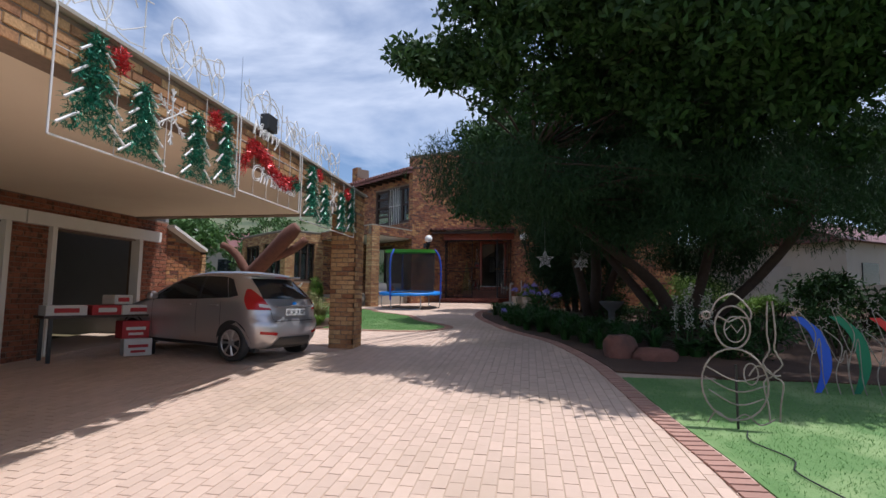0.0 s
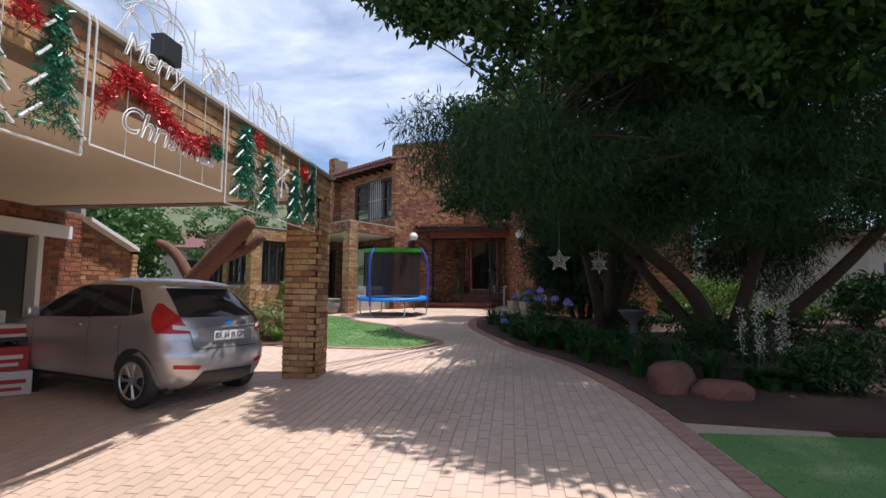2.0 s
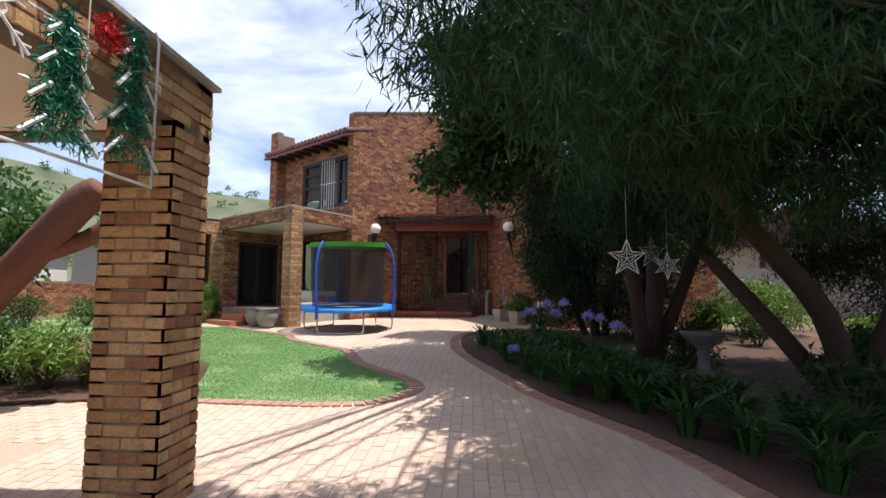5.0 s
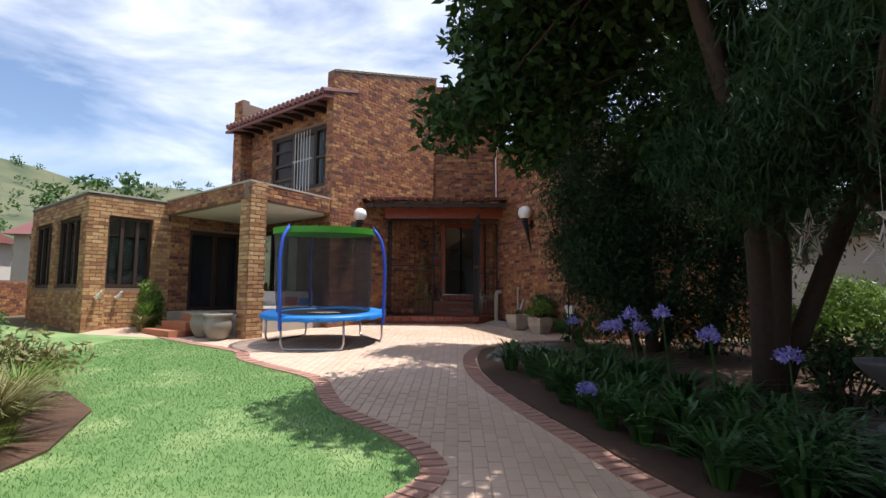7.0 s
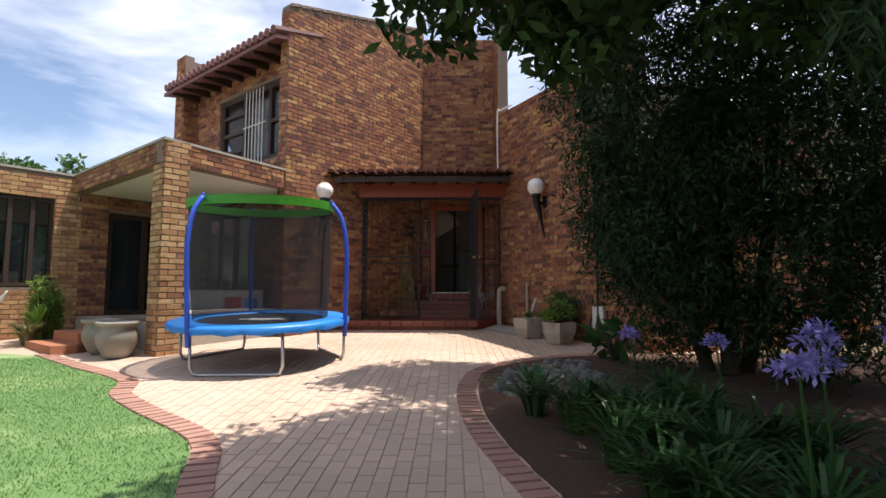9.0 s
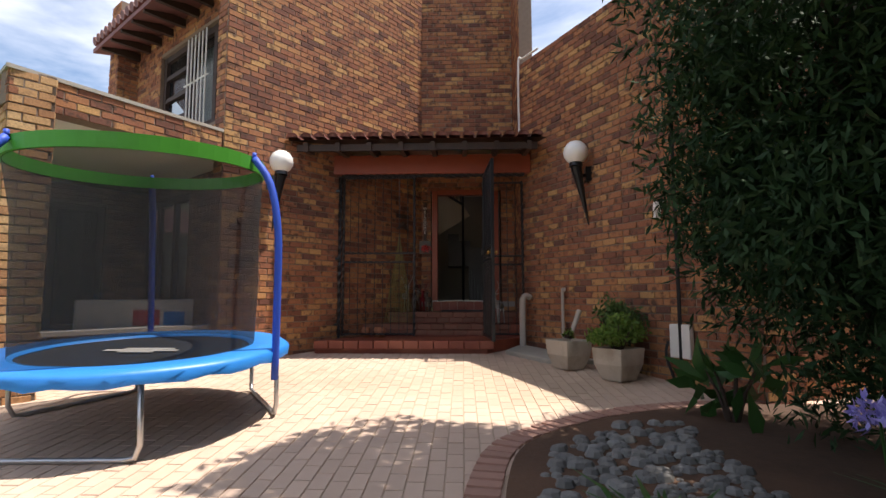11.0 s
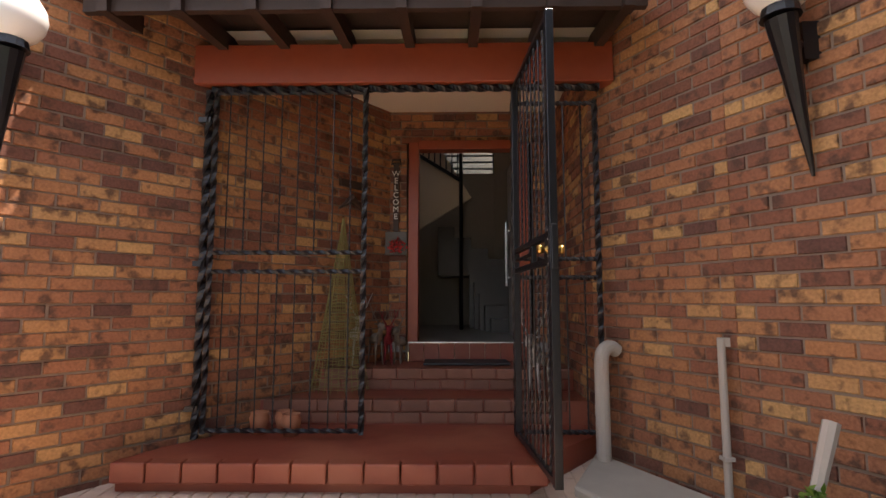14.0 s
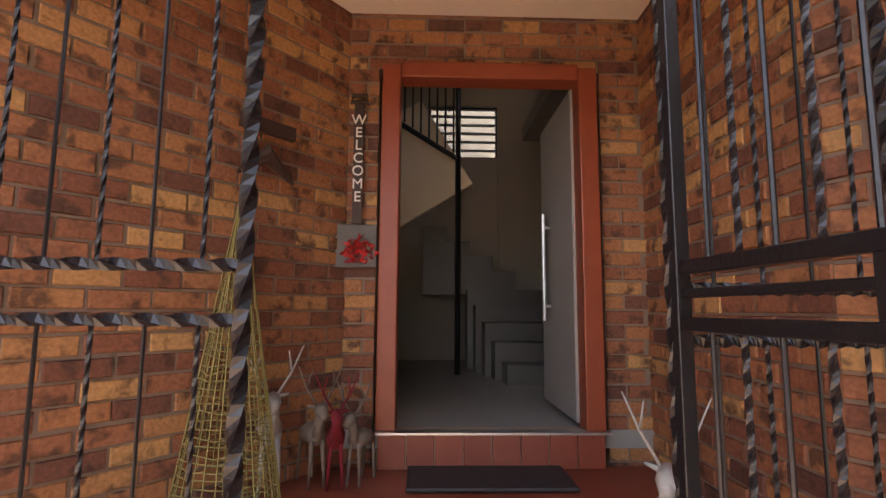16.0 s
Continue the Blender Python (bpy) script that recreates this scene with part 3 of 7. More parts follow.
def window(name, p0, p1, z0, z1, cols, rows, mat, label, glass=None, bar=0.06, depth=0.09, inset=0.1, skip=()):
    """A framed window between plan points, its panes and sill."""
    p0, p1 = Vector((*p0, 0)), Vector((*p1, 0))
    L = (p1 - p0).length
    d = (p1 - p0) / L
    m = Matrix.Translation(p0 + Vector((0, 0, z0))) @ Matrix(((d.x, -d.y, 0, 0), (d.y, d.x, 0, 0), (0, 0, 1, 0), (0, 0, 0, 1)))
    w = structure(new(name), label, "window")
    w.matrix_world = m
    h = z1 - z0
    f = Build()
    for i in range(cols + 1):
        f.box((min(max(L * i / cols, bar / 2), L - bar / 2), inset, h / 2), (bar, depth, h))
    for c in range(cols):
        for j in range((rows if isinstance(rows, int) else rows[c]) + 1):
            nr = rows if isinstance(rows, int) else rows[c]
            f.box((L * (c + 0.5) / cols, inset, min(max(h * j / nr, bar / 2), h - bar / 2)), (L / cols - bar, depth - 0.01, bar * (0.7 if 0 < j < nr else 1)))
    f.ob("frame", mat, w)
    Build().box((L / 2, inset + 0.02, h / 2), (L - bar, 0.008, h - bar)).ob("pane", glass or M_GLASS, w).visible_shadow = False
    return w


window("window_1", H(3.3, 0.42), H(0.34, 0.42), 4.78, 6.46, 3, [4, 1, 2], M_DARKWOOD, "dark timber window with burglar bars, upper storey", bar=0.11)
b = Build()
for i in range(6):
    p = H(2.1 - i * 0.13, 0.38)
    b.tube([(*p, 4.72), (*p, 6.4)], 0.013, 6)
b.tube([(*H(2.2, 0.38), 5.6), (*H(1.35, 0.38), 5.6)], 0.015, 6)
tagged(b.ob("burglar_bars", M_WHITE), "white steel burglar bars over the upper window", "bars")
b = Build().prism([H(2.35, 0.75), H(1.4, 0.75), H(1.4, 0.8), H(2.35, 0.8)], 4.9, 6.4)
tagged(b.ob("curtain", M_WHITE), "pale curtain hanging behind the upper window", "curtain")
window("door_2", H(3.9, 0.42), H(1.9, 0.42), 1.5, 3.75, 3, 1, M_DARKWOOD, "dark timber glazed sliding doors on the patio", bar=0.1)
b = Build().prism([H(4.5, 0.65), H(0.2, 0.65), H(0.2, 3.5), H(4.5, 3.5)], 1.35, 1.5).prism([H(4.5, 3.5), H(0.2, 3.5), H(0.2, 3.6), H(4.5, 3.6)], 1.5, 7)
b.prism([H(4.5, 0.65), H(0.2, 0.65), H(0.2, 3.5), H(4.5, 3.5)], 4.2, 4.35)
structure(b.ob("floor_2", M_RENDER), "plain inner floors and back wall behind the patio windows", "floor")

# ---------- patio ----------
PW = -2.30
b = Build().prism([H(-0.12, PW + 0.2), H(0.06, -0.02), H(0.26, 0.3), H(4.4, 0.3), H(4.4, PW + 0.2)], 3.93, 4.05)
structure(b.ob("ceiling_1", M_WHITE), "white painted patio soffit", "ceiling")
brick_wall("fascia_1", H(3.6, PW), H(-0.31, PW), 3.92, 4.25, "narrow brick fascia of the patio roof", th=0.2)
brick_wall("fascia_1", H(-0.31, PW), H(0.0, -0.03), 3.92, 4.25, "narrow brick side fascia of the patio roof", th=0.2)
b = Build().prism([H(-0.34, PW - 0.03), H(-0.02, -0.03), H(0.25, 0.4), H(3.6, 0.4), H(3.6, PW - 0.03)], 4.25, 4.29)
structure(b.ob("roof_3", M_CONCRETE), "flat pale cement patio roof", "roof")


def brick_column(name, c, ax, wx, wy, z0, z1, label, mat, near=False):
    """A square brick column; ax is its plan direction."""
    d, n = Vector(ax).normalized(), Vector((ax[1], -ax[0])).normalized()
    c = Vector(c)
    cs = [c + d * wx / 2 * a + n * wy / 2 * e for a, e in ((-1, 1), (1, 1), (1, -1), (-1, -1))]
    col = empty(name, Matrix.Identity(4), label, "column")
    for i in range(4):
        brick_wall("face", tuple(cs[i]), tuple(cs[(i + 1) % 4]), z0, z1, "", th=0.1, mat=mat, near=(-1, 9, 0, 9) if near and i in near else None, parent=col)
    return col


col_c = Vector(H(-0.12, PW + 0.19))
brick_column("patio_column", tuple(col_c), tuple(-V), 0.37, 0.37, 0.95, 4.27, "square light brick column holding the patio roof", M_YBRICK)
brick_wall("wall_9", H(1.9, PW + 0.15), H(0.6, PW + 0.15), 0.9, 1.55, "low brick edge of the raised patio", mat=M_YBRICK)
brick_wall("wall_9", H(0.3, PW + 0.4), H(0.3, 0.3), 0.9, 1.62, "low brick edge of the raised patio", mat=M_YBRICK)
b = Build().prism([H(0.26, PW + 0.12), H(0.26, 0.35), H(3.7, 0.35), H(3.7, PW + 0.12)], 1.0, 1.5)
structure(b.ob("floor_1", M_CONCRETE), "raised patio floor with pale stone edge", "floor")
b = Build().prism([H(0.22, PW + 0.35), H(0.22, 0.35), H(0.55, 0.35), H(0.55, PW + 0.35)], 1.62, 1.67)
structure(b.ob("sill_1", M_WHITE), "white sill along the patio side", "sill")
for i, z in enumerate((1.18, 1.34, 1.5)):
    b = Build().prism([H(1.0, PW - 0.92 + i * 0.33), H(2.35 - 0.2 * i, PW - 0.92 + i * 0.33), H(2.35 - 0.2 * i, PW + 0.14), H(1.0, PW + 0.14)], 0.95, z)
    st = structure(b.ob("step", M_TERRA), "red brick step up to the patio", "step")

brick_wall("wall_18", H(3.6, PW + 0.1), H(3.6, 0.42), 1.45, 3.95, "brick side wall of the patio with dark doors", holes=[(0.5, 1.95, 1.45, 3.6)])
# near-opaque dark glass: the unlit room behind is put into the panes
window("door_3", H(3.6, PW + 0.6), H(3.6, PW + 2.05), 1.5, 3.6, 2, 1, M_DARKWOOD, "dark timber doors at the patio end, panes darkened for the dim room", glass=M_CARGLASS, bar=0.1)

# ---------- sunroom wing ----------
WS, WU = 3.6, -4.0
b = Build().prism([H(WS + 0.1, WU + 0.1), H(WS + 0.1, 0.3), H(8.2, 0.3), H(8.2, WU + 0.1)], 3.72, 3.85)
structure(b.ob("ceiling_2", M_WHITE), "white sunroom ceiling", "ceiling")
brick_wall("fascia_2", H(WS, WU), H(WS, PW + 0.05), 3.75, 4.23, "deep light brick fascia of the sunroom", mat=M_YBRICK)
brick_wall("fascia_2", H(8.2, WU), H(WS, WU), 3.75, 4.23, "deep light brick fascia of the sunroom", mat=M_YBRICK)
brick_wall("wall_10", H(WS, WU), H(WS, PW + 0.05), 0.9, 2.06, "low light brick wall under the sunroom window", mat=M_YBRICK)
brick_wall("wall_10", H(8.2, WU), H(WS, WU), 0.9, 2.06, "low light brick wall under the sunroom windows", mat=M_YBRICK)
for s, w in ((WS + 0.2, WU + 0.2), (6.0, WU + 0.2), (8.0, WU + 0.2), (WS + 0.2, PW - 0.1)):
    brick_column("sunroom_column", H(s, w), tuple(-V), 0.42, 0.42, 0.95, 3.76, "light brick column between the sunroom windows", M_YBRICK)
window("window_2", H(WS, WU + 0.4), H(WS, PW - 0.3), 2.08, 3.74, 3, 1, M_DARKWOOD, "dark framed sunroom window", bar=0.07)
window("window_3", H(5.8, WU), H(WS + 0.4, WU), 2.08, 3.74, 3, 1, M_DARKWOOD, "dark framed sunroom window", bar=0.07)
window("window_4", H(7.8, WU), H(6.2, WU), 2.08, 3.74, 3, 1, M_DARKWOOD, "dark framed sunroom window", bar=0.07)
window("window_5", H(8.1, WU + 0.4), H(8.1, 0.2), 2.08, 3.74, 5, 1, M_DARKWOOD, "dark framed far sunroom window", bar=0.07)
b = Build().prism([H(WS + 0.2, 0.1), H(8.2, 0.1), H(8.2, 0.3), H(WS + 0.2, 0.3)], 0.9, 2.15).prism([H(WS + 0.2, 0.1), H(8.2, 0.1), H(8.2, 0.3), H(WS + 0.2, 0.3)], 3.3, 3.72).prism([H(WS + 0.1, WU + 0.1), H(WS + 0.1, 0.3), H(8.2, 0.3), H(8.2, WU + 0.1)], 0.9, 1.3)
b.prism([H(8.0, WU + 0.1), H(8.2, WU + 0.1), H(8.2, 0.2), H(8.0, 0.2)], 0.9, 2.06)
window("window_7", H(8.1, 0.12), H(WS + 0.3, 0.12), 2.16, 3.3, 8, 1, M_DARKWOOD, "dark framed window across the sunroom", bar=0.07)
structure(b.ob("wall_11", M_PLASTER), "cream inner walls and floor of the sunroom", "wall")
b = Build().prism([H(WS - 0.03, WU - 0.03), H(WS - 0.03, PW), H(8.23, PW), H(8.23, WU - 0.03)], 4.23, 4.27)
structure(b.ob("roof_4", M_CONCRETE), "flat sunroom roof edge", "roof")

# ---------- carport and garage ----------
FX = -2.76
brick_wall("fascia_3", (FX, -8), (FX, 9.13), 3.06, 3.43, "light brick fascia along the carport roof edge", mat=M_YBRICK, near=(11.5, 15.5, 3, 4))
brick_wall("fascia_3", (FX, 9.13), (-8.0, 9.13), 3.06, 3.43, "brick fascia across the end of the carport roof", mat=M_YBRICK)
b = Build().prism([(FX - 0.2, -8), (FX - 0.2, 8.92), (-7.7, 8.92), (-7.7, -8)], 3.08, 3.2)
structure(b.ob("ceiling_3", M_PLASTER), "cream plastered carport soffit", "ceiling")
b = Build().prism([(FX - 0.03, -8), (FX - 0.03, 9.1), (-13.6, 10.05), (-13.6, -8)], 3.39, 3.42).box((FX - 0.06, 0.55, 3.455), (0.24, 17.2, 0.03))
structure(b.ob("roof_5", M_CONCRETE), "flat dark-edged carport roof", "roof")
brick_column("carport_pillar", (-2.996, 8.888), (1, 0), 0.48, 0.44, 0.40, 3.09, "tall square light brick pillar under the carport roof", M_YBRICK, near=(0, 1))
brick_wall("wall_12", (-7.7, -8), (-7.7, 9.9), -0.5, 3.1, "reddish brick garage front with two door openings", mat=M_RBRICK, holes=[(8 + 6.95, 8 + 9.02, -0.5, 2.57), (8 + 3.3, 8 + 6.2, -0.5, 2.57)])
b = Build()
b.box((-7.66, 8.0, 2.71), (0.16, 3.1, 0.22)).box((-7.66, 4.9, 2.71), (0.16, 3.05, 0.22))
structure(b.ob("lintel", M_WHITE), "white painted lintel beams over the garage doors", "lintel")
b = Build()
for y in (3.34, 6.17, 6.98, 8.99):
    b.box((-7.7, y, 1.45), (0.2, 0.09, 2.4))
structure(b.ob("door_frame_1", M_WHITE), "white painted garage door jambs", "door frame")
brick_wall("wall_13", (-7.7, 9.9), (-7.55, 10.9), 0.3, (2.95, 2.5), "brick wing wall with sloping top beside the garage")
b = Build().add([(-7.9, 9.85, 2.97), (-7.5, 9.85, 2.97), (-7.36, 10.92, 2.5), (-7.78, 10.92, 2.5), (-7.9, 9.85, 3.04), (-7.5, 9.85, 3.04), (-7.36, 10.92, 2.57), (-7.78, 10.92, 2.57)],
            [(3, 2, 1, 0), (4, 5, 6, 7), (0, 1, 5, 4), (1, 2, 6, 5), (2, 3, 7, 6), (3, 0, 4, 7)])
structure(b.ob("coping_2", M_WHITE), "white sloping coping on the wing wall", "coping")
brick_column("wing_wall_pier", (-7.66, 10.98), (1, 0), 0.3, 0.16, 0.5, 2.5, "brick pier ending the wing wall", M_YBRICK)
# garage interior; its darkness is partly put into the wall colour
b = Build().box((-13.4, 1.0, 1.5), (0.15, 18, 4)).box((-10.6, 9.98, 1.4), (5.6, 0.1, 3.9)).box((-10.6, -7.9, 1.2), (5.6, 0.1, 3.9)).box((-10.6, 1, 0.05), (5.5, 17.8, 0.1))
structure(b.ob("wall_14", M_SHADEGREY), "plain inner walls of the garage, greyed for its shade", "wall")

# ---------- porch ----------
b = Build().prism([(-3.42, 21.72), (-0.86, 21.72), (-0.26, 22.4), (-0.25, 23.8), (-2.05, 23.8), (-3.3, 22.0)], 1.0, 1.39)
structure(b.ob("floor_3", M_REDTILE), "red polished porch floor with brick nosing", "floor")
nose = Build()
b = structure(new("porch_nosing"), "row of red bricks edging the porch floor", "nosing")
for i in range(12):
    bevel(Build().box((-3.31 + i * 0.222, 21.70, 1.335), (0.213, 0.11, 0.125)).ob("brick", M_REDTILE, b), 0.012)
for y0, z in ((22.66, 1.585), (23.14, 1.77)):
    st = structure(new("step"), "red-brown brick step inside the porch", "step")
    Build().prism([(-2.9 + (y0 - 22.66) * 0.76, y0 + 0.02), (-0.25, y0 + 0.02), (-0.25, 23.8), (-2.05, 23.8)], 1.3, z - 0.006).ob("tread", M_REDTILE, st)
    x = -2.86 + (y0 - 22.66) * 0.76
    while x < -0.45:
        bevel(Build().box((x + 0.11, y0 + 0.05, z - 0.045), (0.213, 0.11, 0.09)).ob("brick", M_STEPBRICK, st), 0.01)
        bevel(Build().box((x + 0.05, y0 + 0.062, z - 0.14), (0.213, 0.11, 0.085)).ob("brick", M_STEPBRICK, st), 0.01)
        x += 0.222
b = Build().box((-1.16, 23.83, 1.86), (1.24, 0.16, 0.185))
sill = structure(b.ob("doorstep", M_SAND), "red tiled doorstep with steel edge", "doorstep")
for i in range(8):
    bevel(Build().box((-1.16 - 0.62 + 0.0775 + i * 0.155, 23.742, 1.86), (0.149, 0.02, 0.18)).ob("tile", M_REDTILE, sill), 0.004)
Build().box((-1.16, 23.76, 1.958), (1.3, 0.09, 0.012)).ob("edge_strip", M_STEEL, sill)
b = Build().prism([(-3.2, 22.28), (-0.2, 22.28), (-0.2, 23.84), (-2.0, 23.84)], 4.42, 4.5)
structure(b.ob("ceiling_4", M_PLASTER), "cream plastered porch ceiling", "ceiling")
bevel(structure(Build().box((-1.72, 22.24, 4.17), (3.2, 0.16, 0.31)).ob("beam", M_REDWOOD), "red-stained timber beam across the porch", "beam"), 0.01)

# canopy: rafters and rolls of clay tile
b = Build()
for i in range(8):
    x = -3.55 + i * 0.475
    b.box((x, 22.0, 4.33), (0.07, 1.05, 0.13), Matrix.Rotation(0.12, 3, "X"))
b.box((-1.9, 21.55, 4.27), (3.6, 0.05, 0.1))
structure(b.ob("rafters", M_DARKWOOD), "dark timber rafters under the canopy", "rafter")
canopy = structure(new("canopy_roof"), "small red clay tile canopy over the porch", "roof")
Build().add([(-3.85, 21.42, 4.36), (0.02, 21.42, 4.36), (-0.15, 23.84, 4.78), (-2.05, 23.84, 4.78), (-3.3, 22.3, 4.53)], [(0, 1, 2, 3, 4)]).ob("deck", M_DARKWOOD, canopy)


def half_roll(x, y0, y1, z0, z1, r=0.085):
    b = Build()
    n = 7
    for j, (y, z, q) in enumerate(((y0, z0, r), (y1, z1, r * 0.9))):
        for i in range(n):
            w = math.pi * i / (n - 1)
            b.v.append((x + q * math.cos(w), y, z + q * math.sin(w) * 0.8))
    for i in range(n - 1):
        b.f.append((i, i + 1, n + i + 1, n + i))
    b.f.append(tuple(range(n)))
    return b


for i in range(19):
    x = -3.72 + i * 0.2
    for k in range(4):
        y = 21.36 + k * 0.4
        if x >= -2.0 or y <= 20.7 + (x + 4.42) * 1.305:
            half_roll(x, y, y + 0.44, 4.385 + k * 0.068, 4.385 + (k + 1) * 0.068 - 0.02).ob("tile", M_TILE, canopy, True)

# front door and frame
fr = structure(new("door_1"), "red timber door frame with door standing open", "door")
for x, w in ((-1.74, 0.11), (-0.58, 0.11)):
    bevel(Build().box((x, 23.83, 3.01), (w, 0.15, 2.1)).ob("jamb", M_REDWOOD, fr), 0.008)
bevel(Build().box((-1.16, 23.83, 4.03), (1.05, 0.15, 0.1)).ob("head", M_REDWOOD, fr), 0.008)
# pale leaf coloured grey to stand for the dim hall
leaf = bevel(Build().box((-0.63, 24.3, 2.98), (0.045, 0.82, 2.0)).ob("leaf", M_SHADEGREY, fr), 0.004)
Build().tube([(-0.70, 24.45, 2.55), (-0.70, 24.45, 3.3)], 0.014, 8).box((-0.68, 24.45, 2.65), (0.05, 0.02, 0.02)).box((-0.68, 24.45, 3.2), (0.05, 0.02, 0.02)).ob("handle", M_STEEL, fr)

# hall behind the door
b = Build().box((-0.9, 26.1, 1.9), (2.9, 4.5, 0.1))
structure(b.ob("floor_4", M_GREYTILE), "grey tiled hall floor", "floor")
b = Build().box((-2.3, 26.1, 4.0), (0.1, 4.0, 4.4)).box((0.55, 26.1, 4.0), (0.1, 4.0, 4.4))
b.box((-1.95, 27.9, 4.0), (0.9, 0.1, 4.4)).box((0.0, 27.9, 4.0), (1.1, 0.1, 4.4)).box((-1.03, 27.9, 3.3), (0.95, 0.1, 2.9)).box((-1.03, 27.9, 5.85), (0.95, 0.1, 0.7))
# duller render than the cream plaster: the hall's dimness is in the colour
structure(b.ob("wall_15", M_RENDER), "cream walls of the stair hall, toned down for its dimness", "wall")
structure(Build().box((-0.9, 26.1, 6.2), (2.8, 4.0, 0.1)).ob("ceiling_5", M_WHITE), "white hall ceiling", "ceiling")
window("window_6", (-1.51, 27.86), (-0.55, 27.86), 4.75, 5.5, 1, 6, M_IRON, "small hall window with horizontal bars", bar=0.02)
st = tagged(new("staircase"), "tiled staircase turning up through the hall, coloured dark for shade", "staircase")
for i in range(5):
    Build().box((-0.2 - i * 0.09, 25.7 + i * 0.3, 1.95 + 0.09 * (i + 1)), (1.2 - i * 0.05, 0.3, 0.18 * (i + 1))).ob("tread", M_STAIR, st)
for i in range(4):
    Build().box((-0.6 - i * 0.28, 27.4, 2.85 - 0.0 + 0.09 * (i + 1)), (0.28, 0.8, 0.18 * (i + 1) + 0.1)).ob("tread", M_STAIR, st)
b = Build()
for i in range(11):
    b.tube([(-1.25 - 0.09 * i, 26.3, 4.3 + 0.06 * i), (-1.25 - 0.09 * i, 26.3, 5.2 + 0.06 * i)], 0.012, 6)
b.tube([(-1.2, 26.3, 1.95), (-1.2, 26.3, 5.15)], 0.03, 8).tube([(-1.2, 26.3, 5.15), (-2.25, 26.3, 5.85)], 0.02, 8).tube([(-1.2, 26.3, 4.25), (-2.25, 26.3, 4.9)], 0.03, 8)
b.ob("railing", M_IRON, st)
Build().box((-1.75, 26.4, 4.2), (1.0, 0.1, 1.1), Matrix.Rotation(-0.55, 3, "Y")).ob("stringer", M_PLASTER, st)

# ---------- wrought iron gate ----------
def twisted(b, p, q, r, turns=9):
    """A square bar twisted about its length."""
    p, q = Vector(p), Vector(q)
    d = (q - p).normalized()
    s = d.orthogonal().normalized()
    t = d.cross(s)
    n, k = turns * 4, len(b.v)
    for i in range(n + 1):
        c = p + (q - p) * i / n
        for j in range(4):
            w = math.pi / 2 * j + i * math.pi / 8
            b.v.append(tuple(c + (s * math.cos(w) + t * math.sin(w)) * r))
    for i in range(n):
        for j in range(4):
            b.f.append((k + i * 4 + j, k + i * 4 + (j + 1) % 4, k + (i + 1) * 4 + (j + 1) % 4, k + (i + 1) * 4 + j))


def gate_leaf(name, m, w, h, bars, label):
    g = empty(name, m, label, "gate", "porch gate")
    b = Build()
    for x in (0.025, w - 0.025):
        twisted(b, (x, 0, 0), (x, 0, h), 0.023, 22)
    for z in (0.025, h * 0.455, h * 0.51, h - 0.025):
        twisted(b, (0.03, 0, z), (w - 0.03, 0, z), 0.018, 12)
    b.ob("frame", M_IRON, g)
    b = Build()
    for i in range(bars):
        x = w * (i + 1) / (bars + 1)
        for z0, z1 in ((0.03, h * 0.455), (h * 0.51, h - 0.03)):
            if i % 2:
                twisted(b, (x, 0, z0), (x, 0, z1), 0.007, 22)
            else:
                b.tube([(x, 0, z0), (x, 0, z1)], 0.0055, 6)
    b.ob("bars", M_IRON, g)
    return g


def lock_gate(m, w=1.06, h=2.55):
    """The leaf that stands open: plain square tube round alternating bars, a lock case and brass knobs."""
    g = empty("iron_gate", m, "open black wrought-iron gate leaf with brass knob", "gate", "porch gate")
    b = Build()
    b.box((w - 0.028, 0, h / 2), (0.056, 0.045, h)).box((0.02, 0, h / 2), (0.04, 0.04, h))
    for z, q in ((0.02, 0.036), (1.16, 0.034), (1.30, 0.034), (h - 0.02, 0.036)):
        b.box((w / 2, 0, z), (w - 0.09, 0.034, q))
    b.box((w * 0.55, 0, 1.23), (0.03, 0.03, 0.11)).box((w * 0.29, 0, 1.235), (w * 0.5, 0.02, 0.022))
    for z in (0.3, h - 0.3):
        b.tube([(-0.012, 0, z - 0.06), (-0.012, 0, z + 0.06)], 0.02, 10)
    bevel(b.ob("frame", M_IRON, g), 0.004)
    b = Build()
    for i in range(8):
        x = 0.04 + (w - 0.096) * (i + 1) / 9
        for z0, z1 in ((0.03, 1.15), (1.31, h - 0.03)):
            if i % 2:
                twisted(b, (x, 0, z0), (x, 0, z1), 0.008, 22)
            else:
                b.tube([(x, 0, z0), (x, 0, z1)], 0.006, 6)
    b.ob("bars", M_IRON, g)
    bevel(Build().box((w - 0.10, 0, 1.23), (0.09, 0.03, 0.11)).box((w + 0.003, 0, 1.23), (0.01, 0.03, 0.24)).ob("lock", M_IRON, g), 0.004)
    Build().box((w - 0.026, -0.024, 1.23), (0.02, 0.005, 0.22)).ob("lock_plate", M_IRON, g)
    for z in (1.14, 1.18, 1.27, 1.32):
        Build().lathe((0, 0, 0), [(0.006, 0), (0.006, 0.003), (0.001, 0.004)], 8).ob("screw", M_STEEL, g).matrix_local = pose(w - 0.026, -0.027, z, 90)
    for e in (-1, 1):
        k = Build().lathe((0, 0, 0), [(0.024, 0.0), (0.024, 0.006), (0.011, 0.01), (0.011, 0.024), (0.022, 0.032), (0.027, 0.044), (0.022, 0.056), (0.001, 0.062)], 20).ob("knob", M_BRASS, g, True)
        k.matrix_local = pose(w - 0.075, 0.015 * e, 1.22, -90 * e)
    return g


GZ, GH = 1.43, 2.55
